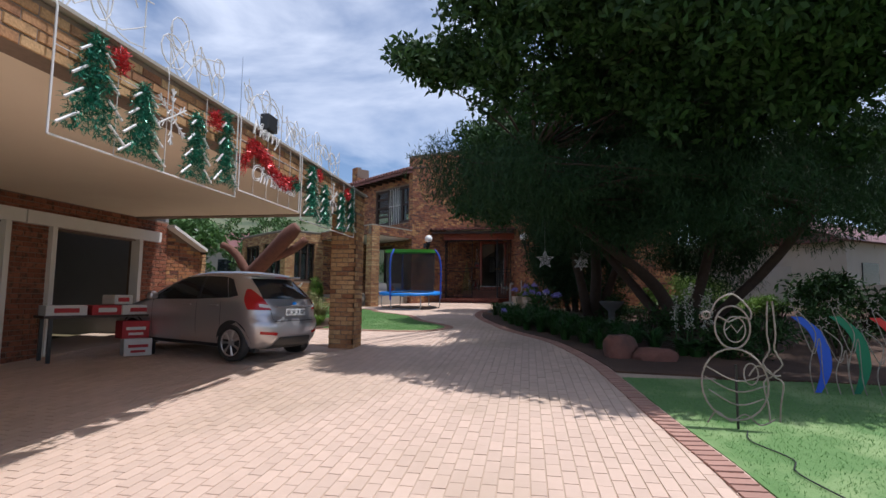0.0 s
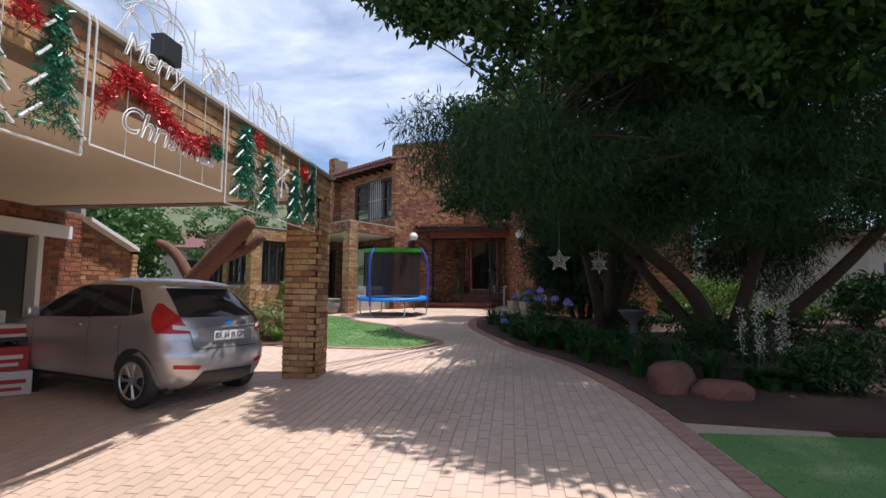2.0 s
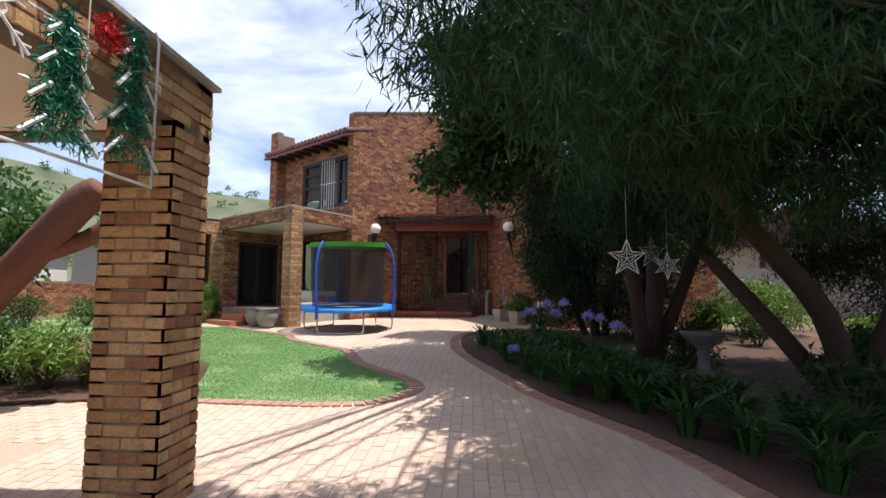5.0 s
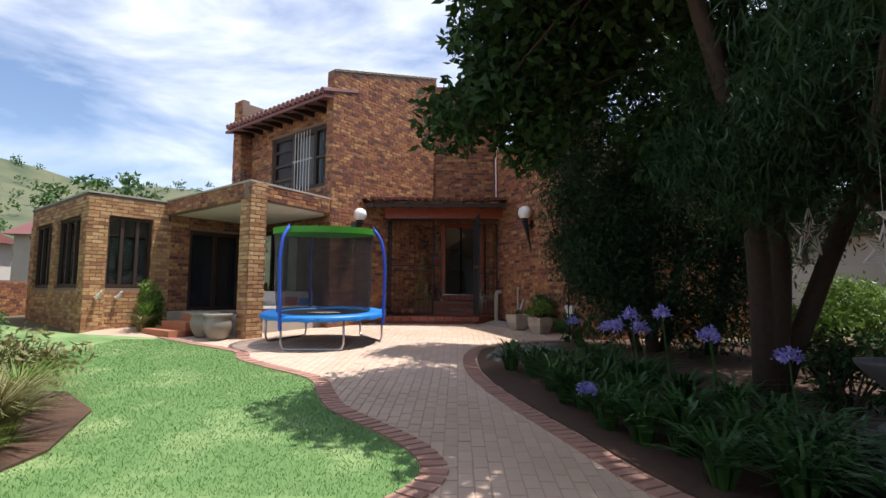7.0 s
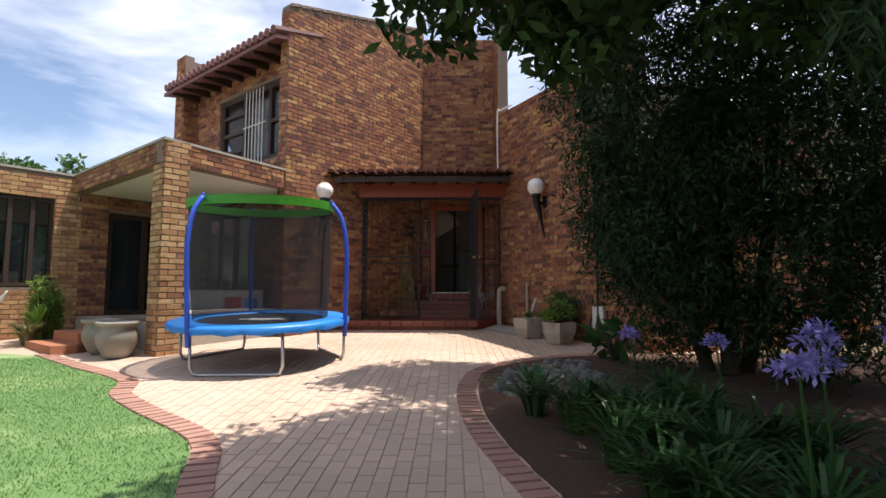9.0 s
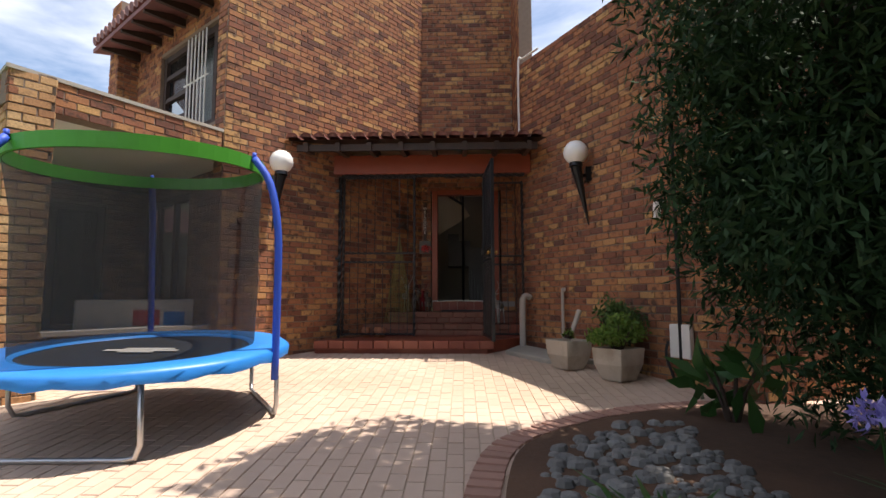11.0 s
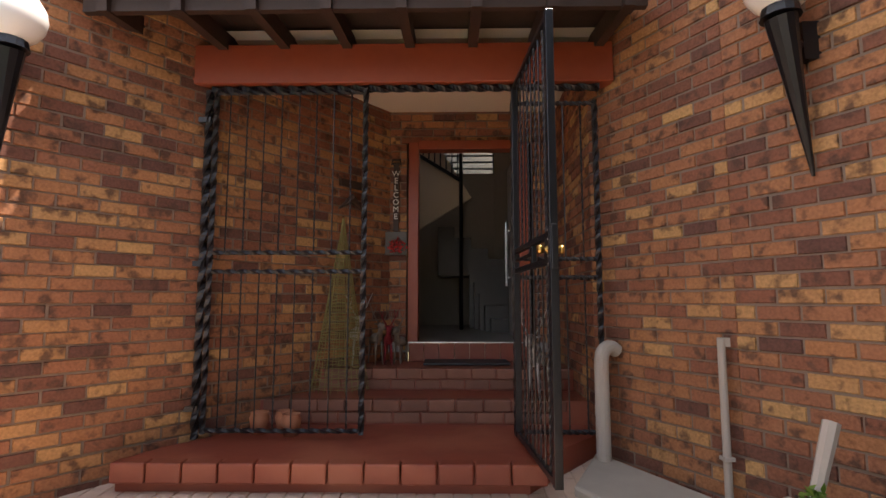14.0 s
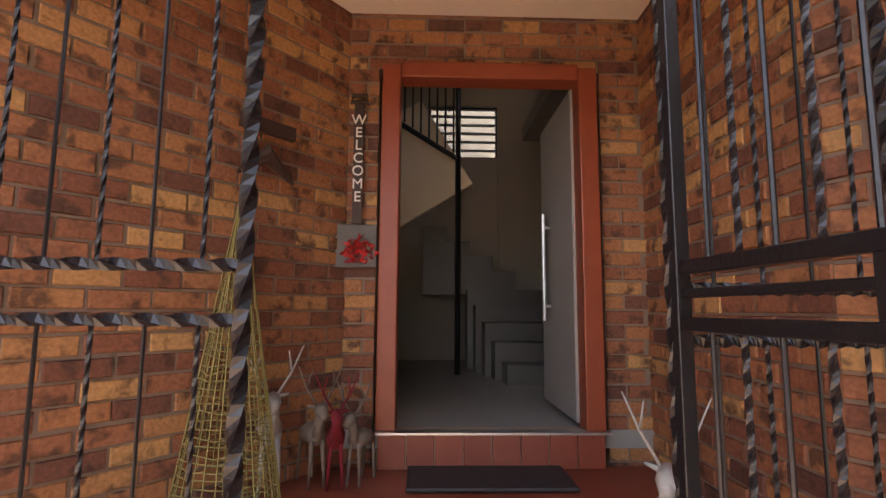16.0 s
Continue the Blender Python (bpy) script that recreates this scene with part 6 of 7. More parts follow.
for i, (x, y) in enumerate(((3.0, 8.9), (3.15, 8.8), (3.28, 8.95), (3.45, 8.85), (3.6, 9.0))):
    rg = np.random.default_rng(330 + i)
    o = empty("flower_spike", on_ground(x, y), "tall pale acanthus flower spike in the bed", "flower", "pale flower spikes")
    q = np.stack([rg.normal(0, 0.022, 110), rg.normal(0, 0.022, 110), rg.uniform(0.45, 1.05 + 0.1 * (i % 3), 110)], 1)
    leaves("petals", q, 0.045, 0.03, M_PALEFL, rg, -0.4, o)
    Build().tube([(0, 0, 0), (0.02, 0, 1.1)], [0.012, 0.005], 6).ob("stalk", M_STRAP, o)
    tussock("acanthus", on_ground(x + 0.1, y - 0.1), 24, 0.4, 0.45, M_STRAP, "dark broad-leaved acanthus clump", 340 + i, 0.04)
for i, (x, y, n, h, s) in enumerate(((-5.1, 12.6, 420, 0.75, 0.75), (-5.6, 13.4, 360, 0.7, 0.7), (-5.9, 12.2, 380, 0.8, 0.8), (-4.9, 12.0, 200, 0.4, 0.45), (-6.6, 13.4, 320, 0.75, 0.8))):
    tussock("ornamental_grass", on_ground(x, y), n, h, s, M_STRAW if i % 2 == 0 else M_LIME, "fine-leaved ornamental grass tussock", 360 + i, 0.005)
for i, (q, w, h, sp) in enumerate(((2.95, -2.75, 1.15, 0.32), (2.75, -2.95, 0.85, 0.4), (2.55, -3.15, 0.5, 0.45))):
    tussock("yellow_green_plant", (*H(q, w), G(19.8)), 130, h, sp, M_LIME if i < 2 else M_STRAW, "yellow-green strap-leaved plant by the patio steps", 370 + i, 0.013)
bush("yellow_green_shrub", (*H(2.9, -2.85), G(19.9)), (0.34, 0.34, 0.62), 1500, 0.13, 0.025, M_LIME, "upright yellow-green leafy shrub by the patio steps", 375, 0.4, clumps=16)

bush("broad_leaved_plant", on_ground(0.95, 18.4), (0.34, 0.34, 0.3), 48, 0.36, 0.13, M_STRAP, "dark green plant with broad paddle leaves by the wall", 380, -0.5, clumps=6)

# leaning dead trunk
dt = empty("leaning_trunk", Matrix.Translation((0, 0, 0)), "leaning bare red-brown lopped tree trunk", "tree trunk")
b = Build()
b.tube(spline([(-7.4, 11.3, 0.5), (-6.6, 11.15, 1.6), (-5.9, 11.05, 2.3), (-5.25, 11.0, 2.95), (-5.05, 11.0, 3.12)], 5), [0.24, 0.23, 0.22, 0.21, 0.2] + [0.19] * 11 + [0.17, 0.16, 0.15, 0.14, 0.13], 12)
b.tube(spline([(-6.35, 11.1, 1.95), (-6.65, 11.1, 2.4), (-6.9, 11.1, 2.62), (-7.1, 11.1, 2.7)], 3), [0.12, 0.11, 0.11, 0.1, 0.1, 0.09, 0.09, 0.08, 0.08, 0.08], 9)
b.tube(spline([(-5.8, 11.05, 2.35), (-5.3, 11.2, 2.55), (-4.95, 11.3, 2.85)], 3), [0.13, 0.12, 0.11, 0.1, 0.1, 0.1, 0.1], 9)
b.ob("trunk", M_REDBARK, dt, True)
b = Build().tube(spline([(-9.2, 13.0, 0.7), (-9.15, 13.0, 1.3), (-9.25, 13.0, 1.9), (-9.2, 13.0, 2.4)], 4), [0.13, 0.12, 0.14, 0.11, 0.1, 0.13, 0.12, 0.1, 0.12, 0.1, 0.09, 0.1, 0.06], 9)
tagged(b.ob("carved_post", material("mottled_post", (0.7, 0.66, 0.58), (0.2, 0.15, 0.1), 0.8, 14)), "pale mottled carved wooden garden post", "post")


# rocks, pebbles, birdbath, star
def rock(p, size, seed, label, rz=0):
    rr = random.Random(seed)
    bm = bmesh.new()
    bmesh.ops.create_icosphere(bm, subdivisions=3, radius=1)
    for v in bm.verts:
        q = v.co.copy()
        v.co = q * (1 + 0.18 * noise.noise(q * 1.3 + Vector((seed, 0, 0))) + 0.06 * noise.noise(q * 4))
        v.co.x *= size[0]
        v.co.y *= size[1]
        v.co.z = max(min(v.co.z, 0.75), -0.4) * size[2]
    me = bpy.data.meshes.new("boulder")
    bm.to_mesh(me)
    bm.free()
    me.materials.append(M_ROCK)
    ob = new("boulder", me)
    ob.matrix_world = pose(p[0], p[1], G(p[1]) + size[2] * 0.3, 0, 0, rz)
    tagged(ob, label, "rock", "boulders by the drive")


rock((2.02, 8.55, 0), (0.30, 0.24, 0.36), 3, "squat red sandstone boulder at the bed edge", 20)
rock((2.5, 8.3, 0), (0.34, 0.2, 0.2), 4, "low red sandstone boulder beside the lawn", -15)
pb, rp = Build(), random.Random(12)
for i in range(420):
    x, y = -0.8 + rp.uniform(0, 1.3), 16.4 + rp.uniform(0, 1.9)
    if not inside(x - 0.2, y + 0.15, GARDEN_R):
        continue
    s = rp.uniform(0.025, 0.07)
    pb.lathe((x, y, G(y) + 0.01), [(0.001, s * 0.9), (s * 0.7, s * 0.7), (s, s * 0.2), (s * 0.8, 0)], 7, (1, rp.uniform(0.6, 1)))
tagged(pb.ob("pebbles", M_STONE), "loose grey pebbles in the bed corner", "pebbles", kind="stuff")
bb = empty("birdbath", on_ground(2.6, 13.2), "grey stone urn standing in the shaded bed", "urn")
Build().lathe((0, 0, 0), [(0.16, 0), (0.16, 0.06), (0.09, 0.12), (0.08, 0.4), (0.2, 0.5), (0.3, 0.62), (0.31, 0.66), (0.27, 0.65), (0.001, 0.56)], 24).ob("urn", M_STONE, bb, True)


def wire_star(c, r, label, n=5, nrm=0.0):
    o = empty("star_ornament", pose(*c, 90, 0, nrm), label, "ornament", "hanging stars")
    b = Build()
    pts = [(r * (1 if i % 2 == 0 else 0.42) * math.sin(math.pi * i / n), r * (1 if i % 2 == 0 else 0.42) * math.cos(math.pi * i / n), 0) for i in range(2 * n)]
    b.tube(pts, 0.009, 6, True)
    b.tube([tuple(0.6 * q for q in p) for p in pts], 0.006, 5, True)
    for p in pts[::2]:
        b.tube([(0, 0, 0), p], 0.005, 5)
    b.tube([(0, r, 0), (0, r + 1.2, 0)], 0.002, 4)
    b.ob("wire", M_WIRE, o)


wire_star((0.85, 10.9, 2.3), 0.20, "white wire star hanging from the tree")
wire_star((1.75, 12.2, 2.3), 0.18, "white wire snowflake hanging from the tree", 6)
wire_star((1.9, 13.2, 2.55), 0.24, "white wire star hanging under the tree", 5, 20)


# ---------- festive wirework ----------
def zig(y0, y1, z0, z1, side, tiers=4):
    """Outline of a fir tree, as seen on the fascia, in y and z."""
    cy, pts = (y0 + y1) / 2, []
    for i in range(tiers):
        w = (y1 - y0) / 2 * (0.35 + 0.65 * (i + 1) / tiers)
        z = z1 - (z1 - z0) * (i + 1) / (tiers + 0.25)
        pts.append((w, z, (y1 - y0) / 2 * 0.35 * (0.3 + i / tiers)))
    return cy, pts


def tinsel_tree(y0, y1, z0, z1, seed):
    """A flat fir tree of green tinsel on wire, with snow-white wire on its tips."""
    rg = np.random.default_rng(seed)
    o = empty("tinsel_tree", Matrix.Translation((FX + 0.09, 0, 0)), "flat green tinsel fir tree hanging on the fascia", "decoration", "tinsel trees on the carport")
    cy, tiers = zig(y0, y1, z0, z1, 1)
    pts, wire = [], Build()
    ztop = z1
    for w, z, inner in tiers:
        n = int(900 * w / 0.3)
        t = rg.uniform(0, 1, n) ** 0.75
        wid = 0.02 + (w - 0.02) * t
        yy = cy + rg.uniform(-1, 1, n) * wid
        zz = ztop + (z - ztop) * t + np.abs(yy - cy) * -0.12
        pts.append(np.stack([rg.normal(0, 0.018, n), yy, zz], 1))
        for s in (-1, 1):
            wire.tube([(0.02, cy + s * w * 0.45, z + (ztop - z) * 0.28), (0.02, cy + s * w * 1.02, z - w * 0.12)], 0.011, 5)
        ztop = z + (ztop - z) * 0.45
    leaves("tinsel", np.concatenate(pts), 0.06, 0.009, M_TINSELG, rg, 0.9, o)
    wire.ob("tips", M_WIRE, o)


def tinsel_star(y, z, r, seed):
    rg = np.random.default_rng(seed)
    o = empty("tinsel_star", Matrix.Translation((FX + 0.10, y, z)), "red tinsel star hanging on the fascia", "decoration", "tinsel stars on the carport")
    w, q = rg.uniform(0, 6.283, 420), rg.uniform(0, 1, 420) ** 0.7
    rr = r * q * (0.55 + 0.45 * np.abs(np.cos(w * 2.5)))
    leaves("tinsel", np.stack([rg.normal(0, 0.015, 420), rr * np.cos(w), rr * np.sin(w)], 1), 0.05, 0.01, M_TINSELR, rg, 0, o)


def fascia_frame(y0, y1, z0, z1, bars, label):
    b = Build()
    x = FX + 0.07
    b.tube([(x, y0, z1), (x, y0, z0)], 0.009, 5).tube([(x, y0, z0), (x, y1, z0)], 0.009, 5).tube([(x, y1, z0), (x, y1, z1)], 0.009, 5)
    for i in range(1, bars):
        y = y0 + (y1 - y0) * i / bars
        b.tube([(x, y, z0), (x, y, z1)], 0.004, 4)
    b.tube([(x, y0, (z0 + z1) / 2 + 0.18), (x, y1, (z0 + z1) / 2 + 0.18)], 0.004, 4)
    for y in (y0, (y0 + y1) / 2, y1):
        b.tube([(x, y, z1), (x - 0.02, y, z1 + 0.07), (x - 0.1, y, z1 + 0.06)], 0.007, 5)
    tagged(b.ob("hanging_display", M_WIRE), label, "decoration", "wire frames on the carport")


def snowflake(y, z, r, seed):
    b = Build()
    x = FX + 0.085
    for i in range(6):
        w = math.pi * i / 3 + 0.5
        c, s = math.cos(w), math.sin(w)
        b.tube([(x, y, z), (x, y + r * c * 0.8, z + r * s)], 0.008, 5)
        for q in (0.5, 0.75):
            for e in (-0.6, 0.6):
                b.tube([(x, y + r * q * c * 0.8, z + r * q * s), (x, y + (r * q * c + r * 0.25 * math.cos(w + e)) * 0.8, z + r * q * s + r * 0.25 * math.sin(w + e))], 0.006, 5)
    b.tube([(x, y + 0.06 * math.cos(i), z + 0.06 * math.sin(i)) for i in range(6)], 0.007, 5, True)
    tagged(b.ob("wire_snowflake", M_WIRE), "white wire snowflake hanging on the fascia", "decoration", "snowflakes on the carport")


for k, (y0, y1) in enumerate(((2.24, 4.46), (6.1, 8.34))):
    fascia_frame(y0, y1, 2.53, 3.42, 4, "white wire frame holding tinsel trees")
    w = y1 - y0
    tinsel_tree(y0 + 0.02, y0 + 0.30 * w - 0.05, 2.60, 3.40, 61 + k)
    tinsel_tree(y0 + 0.25 * w, y0 + 0.48 * w, 2.56, 3.22, 63 + k)
    snowflake(y0 + 0.52 * w, 3.05, 0.26, 0)
    tinsel_tree(y0 + 0.58 * w, y0 + 0.78 * w, 2.56, 3.24, 65 + k)
    tinsel_tree(y0 + 0.80 * w, y1 - 0.02, 2.60, 3.40, 67 + k)
    tinsel_star(y0 + 0.24 * w, 3.28, 0.11, 69 + k)
    tinsel_star(y0 + 0.80 * w, 3.24, 0.11, 71 + k)
fascia_frame(4.52, 6.04, 2.62, 3.42, 5, "white wire frame of the greeting sign")
for body, y, z, sz in (("Merry", 4.72, 3.34, 0.26), ("Christmas", 4.72, 2.80, 0.28)):
    t = bpy.data.curves.new("greeting", "FONT")
    t.body, t.size, t.fill_mode, t.bevel_depth, t.bevel_resolution = body, sz, "NONE", 0.006, 1
    t.shear = 0.35
    t.materials.append(M_WIRE)
    o = tagged(new("greeting_sign", t), "white wire lettering " + body + " on the fascia", "sign")
    o.matrix_world = pose(FX + 0.09, y, z, 90, 0, 90)
rg = np.random.default_rng(80)
tt = rg.uniform(0, 1, 2600)
ry = 4.58 + 1.2 * tt + rg.normal(0, 0.03, 2600)
rz = 3.12 + 0.10 * np.sin(tt * 6.0 + 0.2) - 0.12 * tt + rg.uniform(-0.08, 0.08, 2600) - 0.25 * np.clip(0.12 - tt, 0, 1) / 0.12
o = empty("tinsel_ribbon", Matrix.Translation((FX + 0.08, 0, 0)), "wavy red tinsel ribbon on the greeting sign", "decoration")
leaves("tinsel", np.stack([rg.normal(0, 0.012, 2600), ry, rz], 1), 0.06, 0.012, M_TINSELR, rg, 0.6, o)
o = empty("tinsel_holly", Matrix.Translation((FX + 0.09, 5.85, 2.98)), "green tinsel holly with red berries", "decoration")
leaves("leaves", cloud(500, rg, (0, 0, 0), (0.02, 0.17, 0.08)), 0.06, 0.012, M_TINSELG, rg, 0.4, o)
leaves("berries", cloud(120, rg, (0.02, 0, 0.05), (0.02, 0.05, 0.05)), 0.04, 0.012, M_TINSELR, rg, 0, o)

# wire figures standing on the roof edge
rw = random.Random(31)
for i, (y, w, h) in enumerate(((2.7, 1.0, 0.62), (3.9, 0.8, 0.55), (5.3, 0.9, 0.6), (6.3, 0.9, 0.5), (7.4, 1.0, 0.55))):
    b = Build()
    x = FX - 0.08
    for k in range(5):
        cy, cz, a, e = y + rw.uniform(-w / 2, w / 2), 3.45 + rw.uniform(0.15, h), rw.uniform(0.06, 0.18), rw.uniform(0.08, 0.2)
        b.tube([(x, cy + a * math.cos(q * 0.52), max(cz + e * math.sin(q * 0.52), 3.46)) for q in range(12)], 0.007, 5, True)
    for k in range(4):
        p = [(x, y - w / 2 + w * q / 3 + rw.uniform(-0.1, 0.1), 3.46 + h * rw.uniform(0.05, 1)) for q in range(4)]
        b.tube(spline(p, 3), 0.006, 5)
    for q in (-0.45, 0.1, 0.5):
        b.tube([(x, y + w * q, 3.44), (x, y + w * q, 3.46 + h)], 0.006, 5)
    tagged(b.ob("wire_figure", M_WIRE), "festive white wire figure standing on the roof edge", "decoration", "wire figures on the roof")
fl = empty("roof_floodlight", pose(FX - 0.05, 5.35, 3.6, 0, 0, 0), "black floodlight on the carport roof edge", "floodlight")
bevel(Build().box((0, 0, 0.06), (0.12, 0.24, 0.2)).box((0, 0, -0.1), (0.04, 0.2, 0.12)).ob("housing", M_PLASTIC, fl), 0.01)
tagged(Build().tube([(-5.6, 9.2, 3.4), (-5.6, 9.2, 6.6)], [0.014, 0.006], 6).ob("antenna", M_STEEL), "thin tall steel radio antenna on the roof", "antenna")

# figure and shooting stars of wire on the lawn
sn = empty("wire_snow_figure", pose(2.40, 4.67, G(4.67), 0, 0, -8), "rusty white wire snow figure with hat and lamp", "decoration")
b, r2 = Build(), Build()
loop = lambda cx, cz, rx, rz, n=24, a0=0, a1=6.283: [(cx + rx * math.cos(a0 + (a1 - a0) * i / n), 0, cz + rz * math.sin(a0 + (a1 - a0) * i / n)) for i in range(n)]
b.tube(loop(-0.02, 0.95, 0.15, 0.20), 0.009, 5, True).tube(loop(-0.02, 0.42, 0.28, 0.33), 0.009, 5, True).tube(loop(-0.24, 1.06, 0.035, 0.035, 12), 0.009, 5, True)
b.tube(spline([(-0.2, 0, 1.08), (-0.14, 0, 1.2), (0.0, 0, 1.26), (0.13, 0, 1.12), (0.14, 0, 1.04)], 4), 0.009, 5).tube([(-0.15, 0, 1.06), (-0.05, 0, 1.0), (0.05, 0, 1.05), (0.14, 0, 1.03)], 0.009, 5)
for z, w in ((0.3, 0.24), (0.42, 0.27), (0.52, 0.26)):
    b.tube(spline([(-w, 0, z + 0.06), (0, 0, z - 0.07), (w * 0.9, 0, z)], 4), 0.007, 5)
b.tube(loop(0.0, 0.93, 0.09, 0.12), 0.007, 5, True).tube([(-0.08, 0, 0.92), (-0.03, 0, 0.97), (0.02, 0, 0.9), (0.07, 0, 0.97)], 0.007, 5)
b.tube(spline([(0.1, 0, 0.5), (0.18, 0, 0.6), (0.3, 0, 0.52), (0.36, 0, 0.52)], 4), 0.008, 5).tube(loop(0.12, 0.52, 0.06, 0.1, 14), 0.007, 5, True)
for s in (-1, 1):
    b.tube(spline([(0.30 + s * 0.02, 0, 1.2), (0.30 + s * 0.035, 0, 0.9), (0.30 + s * 0.02, 0, 0.75), (0.30 + s * 0.08, 0, 0.62), (0.30, 0, 0.52), (0.30 + s * 0.08, 0, 0.45), (0.3 + s * 0.05, 0, 0.25), (0.3 + s * 0.04, 0, 0.1)], 3), 0.008, 5)
b.tube(spline([(-0.26, 0, 0.05), (-0.18, 0, 0.16), (-0.06, 0, 0.08), (0.06, 0, 0.15), (0.18, 0, 0.06), (0.3, 0, 0.12)], 4), 0.007, 5)
r2.tube([(0, 0.02, -0.05), (0, 0.02, 0.6)], 0.012, 6)
b.ob("wire", M_RUSTWIRE, sn)
r2.ob("stake", M_IRON, sn)
tagged(Build().tube(spline([on_ground(2.45, 4.6, 0.02), on_ground(2.36, 4.3, 0.02), on_ground(2.5, 3.9, 0.02), on_ground(2.4, 3.6, 0.02), on_ground(2.55, 3.0, 0.02)], 5), 0.006, 5).ob("garden_cable", M_PLASTIC), "black cable lying across the lawn", "cable")
for i, (x, zt, m) in enumerate(((3.7, 1.42, M_POLE), (3.98, 1.2, M_POLE), (4.12, 1.43, M_TINSELG), (4.42, 1.18, M_TINSELG), (4.55, 1.42, M_TINSELR))):
    o = empty("shooting_star", on_ground(x, 6.3), "wire shooting star with coloured tail on the lawn", "decoration", "shooting stars on the lawn")
    h = zt - 0.35
    b = Build()
    sp = [(2 * math.pi * k / 14) for k in range(14)]
    b.tube([((0.085 if k % 2 == 0 else 0.045) * math.cos(a), 0, h + (0.085 if k % 2 == 0 else 0.045) * math.sin(a)) for k, a in enumerate(sp)], 0.007, 5, True)
    c1 = spline([(0.02, 0, h - 0.08), (0.2, 0, h * 0.68), (0.12, 0, h * 0.3), (0.16, 0, 0)], 5)
    c2 = spline([(-0.02, 0, h - 0.08), (0.16, 0, h * 0.45), (0.24, 0, h * 0.62), (0.26, 0, 0.2), (0.3, 0, 0)], 5)
    b.tube(c1, 0.007, 5).tube(c2, 0.006, 5)
    b.ob("wire", M_RUSTWIRE, o)
    if i in (0, 2, 4):
        t = Build()
        tp = spline([(0.0, 0.012, h - 0.15), (0.22, 0.012, h * 0.66), (0.3, 0.012, h * 0.3), (0.2, 0.012, 0.02)], 6)
        for p in tp:
            q = 0.03 + 0.045 * math.sin(math.pi * (1 - p.z / h) ** 0.8)
            t.v += [(p.x - q, p.y, p.z), (p.x + q, p.y, p.z)]
        t.f = [(2 * j, 2 * j + 1, 2 * j + 3, 2 * j + 2) for j in range(len(tp) - 1)]
        tl = t.ob("tail", m, o)
        tl.modifiers.new("thick", "SOLIDIFY").thickness = 0.012

# trestle table with boxes by the garage
tb = empty("folding_table", pose(-6.6, 7.0, G(7.0), 0, 0, 60), "low dark folding table loaded with boxes", "table")
Build().box((0, 0, 0.70), (1.7, 0.6, 0.04)).ob("top", M_DARKWOOD, tb)
b = Build()
for x in (-0.75, 0.75):
    for y in (-0.25, 0.25):
        b.box((x, y, 0.34), (0.05, 0.05, 0.68))
b.ob("legs", M_IRON, tb)
for i, (dx, w, m) in enumerate(((-0.55, 0.55, M_CARD), (-0.0, 0.45, M_REDCARD), (0.5, 0.6, M_CARD), (0.25, 0.3, M_CARD))):
    q = Matrix.Rotation(radians(60), 3, "Z") @ Vector((dx, -0.05 + 0.12 * (i == 3), 0))
    o = empty("cardboard_box", pose(-6.6 + q.x, 7.0 + q.y, G(7) + 0.72 + (0.17 if i == 3 else 0), 0, 0, 60 + i * 3), "white and red decoration carton on the table", "box", "boxes by the garage")
    bevel(Build().box((0, 0, 0.08), (w, 0.4, 0.16)).ob("carton", m, o), 0.006)
    Build().box((0, -0.203, 0.08), (w * 0.6, 0.006, 0.07)).ob("print", M_REDCARD if m is M_CARD else M_CARD, o)
for i, (x, y, m) in enumerate(((-6.2, 7.35, M_CARD), (-6.25, 7.3, M_REDCARD))):
    o = empty("cardboard_box", pose(x, y, G(y) + 0.3 * i, 0, 0, 50 + 8 * i), "stacked decoration carton beside the table", "box", "boxes by the garage")
    bevel(Build().box((0, 0, 0.15), (0.42, 0.35, 0.29)).ob("carton", m, o), 0.006)
    Build().box((0, -0.178, 0.17), (0.3, 0.006, 0.05)).box((0, -0.178, 0.08), (0.22, 0.006, 0.04)).ob("print", M_REDCARD if m is M_CARD else M_CARD, o)

# roof furniture on the patio roof
b = Build()
for s in (2.4, 2.95):
    b.tube([(*H(s, -0.9), 4.29), (*H(s, -0.9), 5.15)], 0.012, 6)
b.tube([(*H(2.4, -0.9), 5.15), (*H(2.95, -0.9), 5.15)], 0.012, 6).tube([(*H(2.4, -0.9), 4.6), (*H(2.95, -0.9), 4.6)], 0.012, 6)
for k in range(6):
    b.tube([(*H(2.4 + 0.09 * k, -0.9), 4.6), (*H(2.5 + 0.09 * k, -0.9), 5.12)], 0.006, 5)
b.tube([(*H(2.4, -0.5), 4.29), (*H(2.4, -0.5), 4.62), (*H(2.4, -0.9), 4.62)], 0.012, 6)
tagged(b.ob("iron_chair", M_IRON), "wrought-iron chair on the flat patio roof", "chair")
for i in range(2):
    p = H(WS - 0.08, WU + 0.25 + 0.42 * i)
    o = empty("bird_ornament", Matrix.Translation((*p, 1.85)), "pale bird ornament fixed to the brick wall", "ornament", "wall birds")
    Build().tube(spline([(0.14, -0.05, 0.14), (0.06, -0.03, 0.03), (0, 0, -0.02), (-0.1, 0.03, 0.0)], 3), [0.01, 0.02, 0.03, 0.045, 0.05, 0.05, 0.045, 0.035, 0.02, 0.01], 8).ob("bird", M_WHITE, o, True)

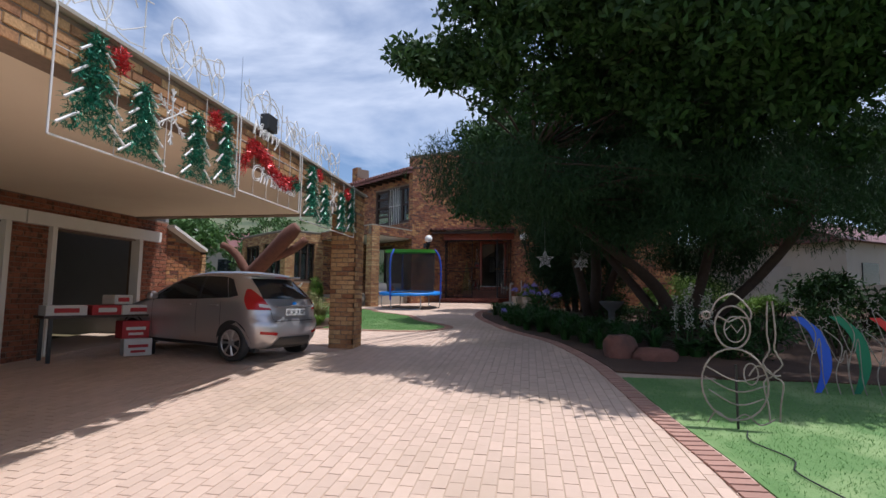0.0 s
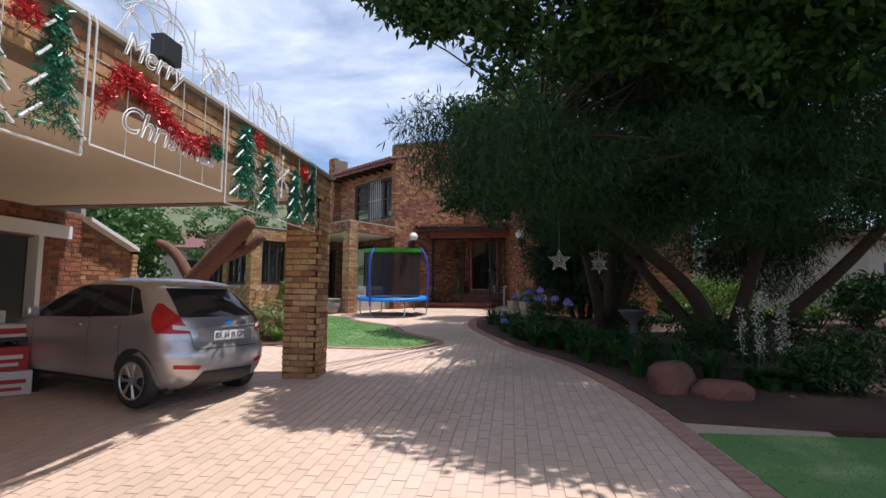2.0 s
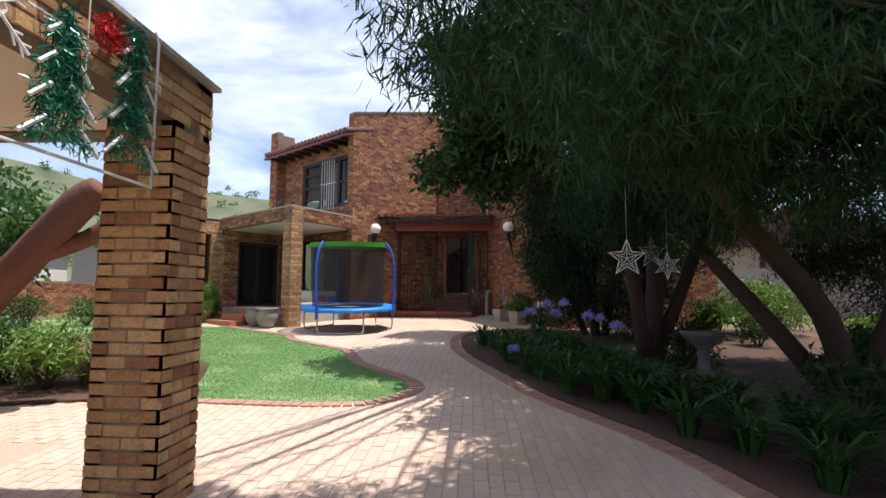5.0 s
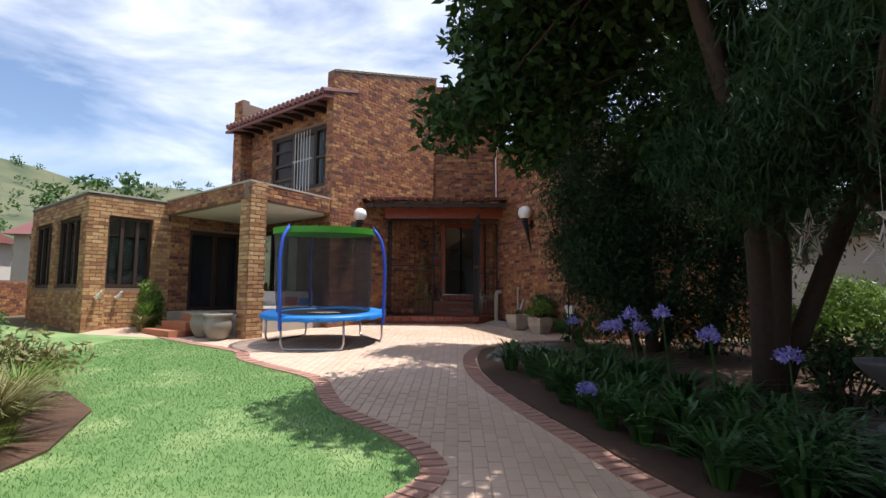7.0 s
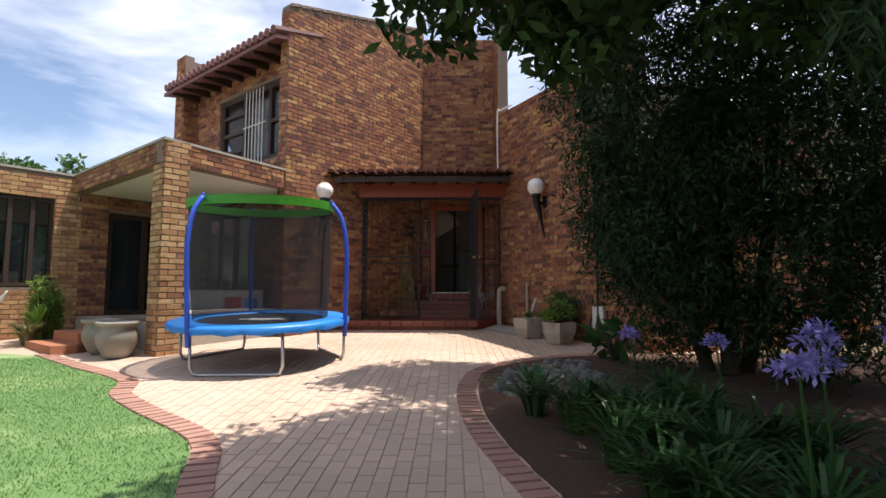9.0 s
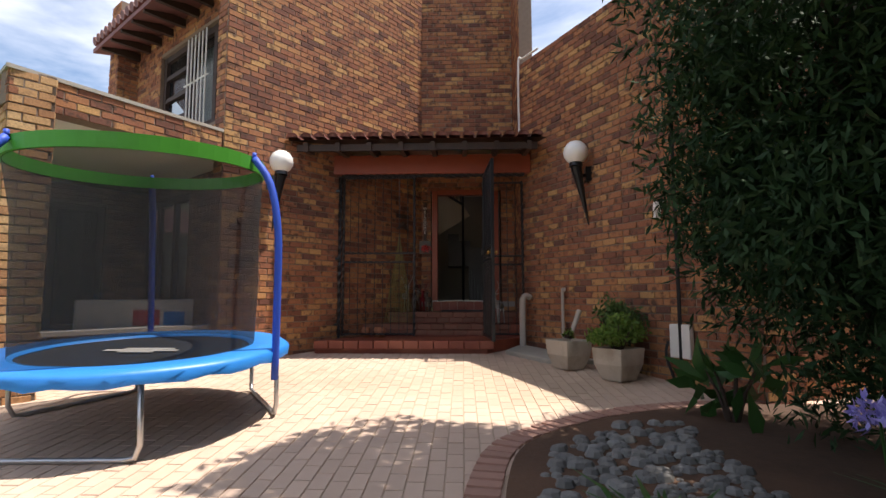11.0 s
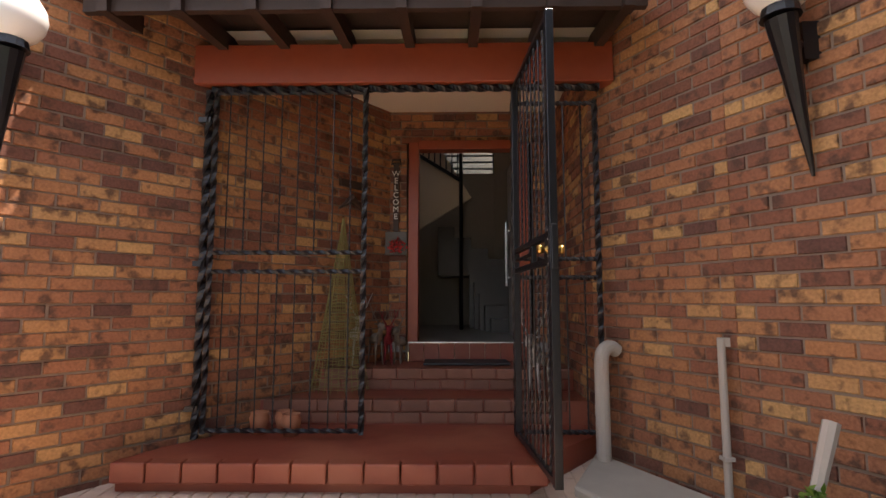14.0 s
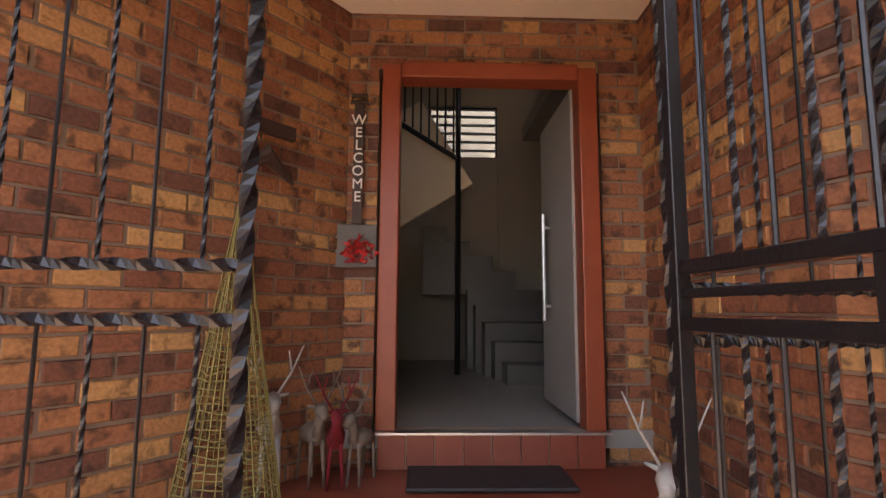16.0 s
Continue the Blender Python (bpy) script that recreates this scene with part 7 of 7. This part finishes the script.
# ---------- distance ----------
def hill():
    v, f = [], []
    nx, ny = 60, 8
    for j in range(ny):
        for i in range(nx):
            w = radians(28 + 130 * i / (nx - 1))
            d = 130 + 28 * j
            q = Vector((math.cos(w) * 0.02 * d, math.sin(w) * 0.02 * d, 3))
            hgt = (1.0 + 8.4 * j ** 1.05 * (0.9 + 0.2 * noise.noise(q))) * (0.45 + 0.55 * min(max((math.degrees(w) - 70) / 40, 0), 1))
            v.append((d * math.cos(w), d * math.sin(w), 1.2 + hgt))
    for j in range(ny - 1):
        for i in range(nx - 1):
            f.append((j * nx + i, j * nx + i + 1, (j + 1) * nx + i + 1, (j + 1) * nx + i))
    structure(mesh_ob("backdrop", v, f, M_HILL, None, True), "far bushy green-brown hillside", "hill")
    rg = np.random.default_rng(9)
    pts = []
    for k in range(1000):
        q = v[int(rg.integers(len(v)))]
        c = np.array(q) + rg.normal(0, 9, 3) * (1, 1, 0)
        pts.append(cloud(34, rg, (c[0], c[1], q[2] + 0.8), (2.2, 2.2, 1.5)))
    leaves("hill_scrub", np.concatenate(pts), 1.1, 0.8, M_BUSH, rg, 0)["label"] = "scattered scrub bushes on the far hillside"


hill()


def neighbour(p, w, d, h, rz, label, wall_mat):
    o = empty("neighbour_house", pose(*p, 0, 0, rz), label, "house", "houses beyond the garden")
    Build().box((0, 0, h / 2), (w, d, h)).ob("wall", wall_mat, o)
    b = Build().add([(-w / 2 - 0.4, -d / 2 - 0.4, h), (w / 2 + 0.4, -d / 2 - 0.4, h), (w / 2 + 0.4, d / 2 + 0.4, h), (-w / 2 - 0.4, d / 2 + 0.4, h), (-w / 2, 0, h + 1.6), (w / 2, 0, h + 1.6)], [(0, 1, 5, 4), (2, 3, 4, 5), (1, 2, 5), (3, 0, 4), (3, 2, 1, 0)])
    b.ob("roof", M_TILE, o)
    for x in (-0.3, 0.05, 0.32):
        Build().box((w * x, -d / 2 - 0.02, h * 0.55), (1.3, 0.06, 1.1)).ob("window", M_CARGLASS, o)


neighbour((-19, 38, 1.8), 11, 7, 3.0, 15, "pale plastered neighbouring house with tiled roof", M_RENDER)
neighbour((-32, 34, 1.2), 10, 7, 3.4, -10, "pale plastered neighbouring house with tiled roof", M_WHITE)
neighbour((15.5, 29, 0.8), 9, 7, 3.2, 35, "pale plastered neighbouring house behind the trees", M_RENDER)
neighbour((20, 12, 0.3), 9, 7, 3.4, 80, "pale plastered neighbouring house behind the trees", M_WHITE)
b = Build().box((14.2, 8, 0.9), (0.2, 36, 2.4)).box((9.5, 25.5, 1.9), (9, 0.2, 2.2))
structure(b.ob("wall_16", M_RENDER), "pale plastered boundary wall behind the garden", "wall")
brick_wall("wall_17", (-15.0, 10), (-15.0, 26), 0.3, 2.3, "brown brick boundary wall behind the garden")
brick_wall("wall_17", (-15.0, 26), (-9.0, 29), 0.9, 2.4, "brown brick boundary wall behind the sunroom")

# ---------- kerbs and pavers ----------
def kerb(name, curve, side, label):
    k = structure(new(name), label, "kerb")
    me = bpy.data.meshes.new("kerb_brick")
    q = Build().box((0, 0, 0), (0.104, 0.212, 0.06), None, 0.94)
    me.from_pydata(q.v, [], q.f)
    me.materials.append(M_KERB)
    pts = [Vector((p[0], p[1], 0)) for p in curve]
    acc, n = 0.0, 0
    far = Build()
    for a, c in zip(pts, pts[1:]):
        L = (c - a).length
        d = (c - a) / L
        while acc < L:
            p = a + d * acc
            nrm = Vector((d.y, -d.x, 0)) * side
            m = Matrix.Translation(on_ground(p.x + nrm.x * 0.11, p.y + nrm.y * 0.11, -0.018 + rb.uniform(0, 0.006))) @ Matrix.Rotation(math.atan2(d.y, d.x) + rb.uniform(-0.03, 0.03), 4, "Z")
            if n < 280 and p.y > 2:
                ob = new("kerb_brick", me)
                ob.parent, ob.matrix_local = k, m
                n += 1
            else:
                far.add([m @ Vector(v) for v in q.v], q.f)
            acc += 0.113
        acc -= L
    if far.f:
        tagged(far.ob("kerb_row", M_KERB, k), kind="stuff")


kerb("kerb_1", R_CURVE, -1, "red clay brick kerb winding along the garden bed")
kerb("kerb_2", L_CURVE, 1, "red clay brick kerb winding round the lawn")


def pavers():
    PL, PWD, J = 0.222, 0.109, 0.004
    far, parts = Build(), []
    left = [(p[0] + (0.0), p[1]) for p in L_CURVE]
    rr = random.Random(77)
    i, x = 0, -7.6
    me = bpy.data.meshes.new("paver")
    e = 0.004
    vv = [(-PWD / 2, -PL / 2, -0.014), (PWD / 2, -PL / 2, -0.014), (PWD / 2, PL / 2, -0.014), (-PWD / 2, PL / 2, -0.014), (-PWD / 2 + e, -PL / 2 + e, 0), (PWD / 2 - e, -PL / 2 + e, 0), (PWD / 2 - e, PL / 2 - e, 0), (-PWD / 2 + e, PL / 2 - e, 0)]
    ff = [(4, 5, 6, 7), (0, 1, 5, 4), (1, 2, 6, 5), (2, 3, 7, 6), (3, 0, 4, 7)]
    me.from_pydata(vv, [], ff)
    me.materials.append(M_PAVER)
    lawn = [(p[0], p[1]) for p in LAWN_L]
    while x < 2.3:
        y = 0.6 + (PL / 2 if i % 2 else 0)
        while y < 22.9:
            if not (inside(x - 0.04, y, GARDEN_R) or inside(x, y, lawn) or inside(x, y, BED_L)):
                z = G(y) + rr.uniform(-0.002, 0.002)
                if x > -4.5 or (y > 10 and x > -6) or y < 9.5:
                    if len(parts) < 300 and 2.6 < y < 4.6 and -0.9 < x < 1.4:
                        parts.append((x, y, z))
                    else:
                        far.add([(x + p[0], y + p[1], z + p[2] + 0.0555 * p[1]) for p in vv], ff)
            y += PL + J
        x += PWD + J
        i += 1
    tagged(far.ob("paving_field", M_PAVER, pavement), kind="stuff")
    for x, y, z in parts:
        ob = new("paver", me)
        ob.parent, ob.matrix_local = pavement, pose(x, y, z, 3.18)


pavers()
lay_pieces()
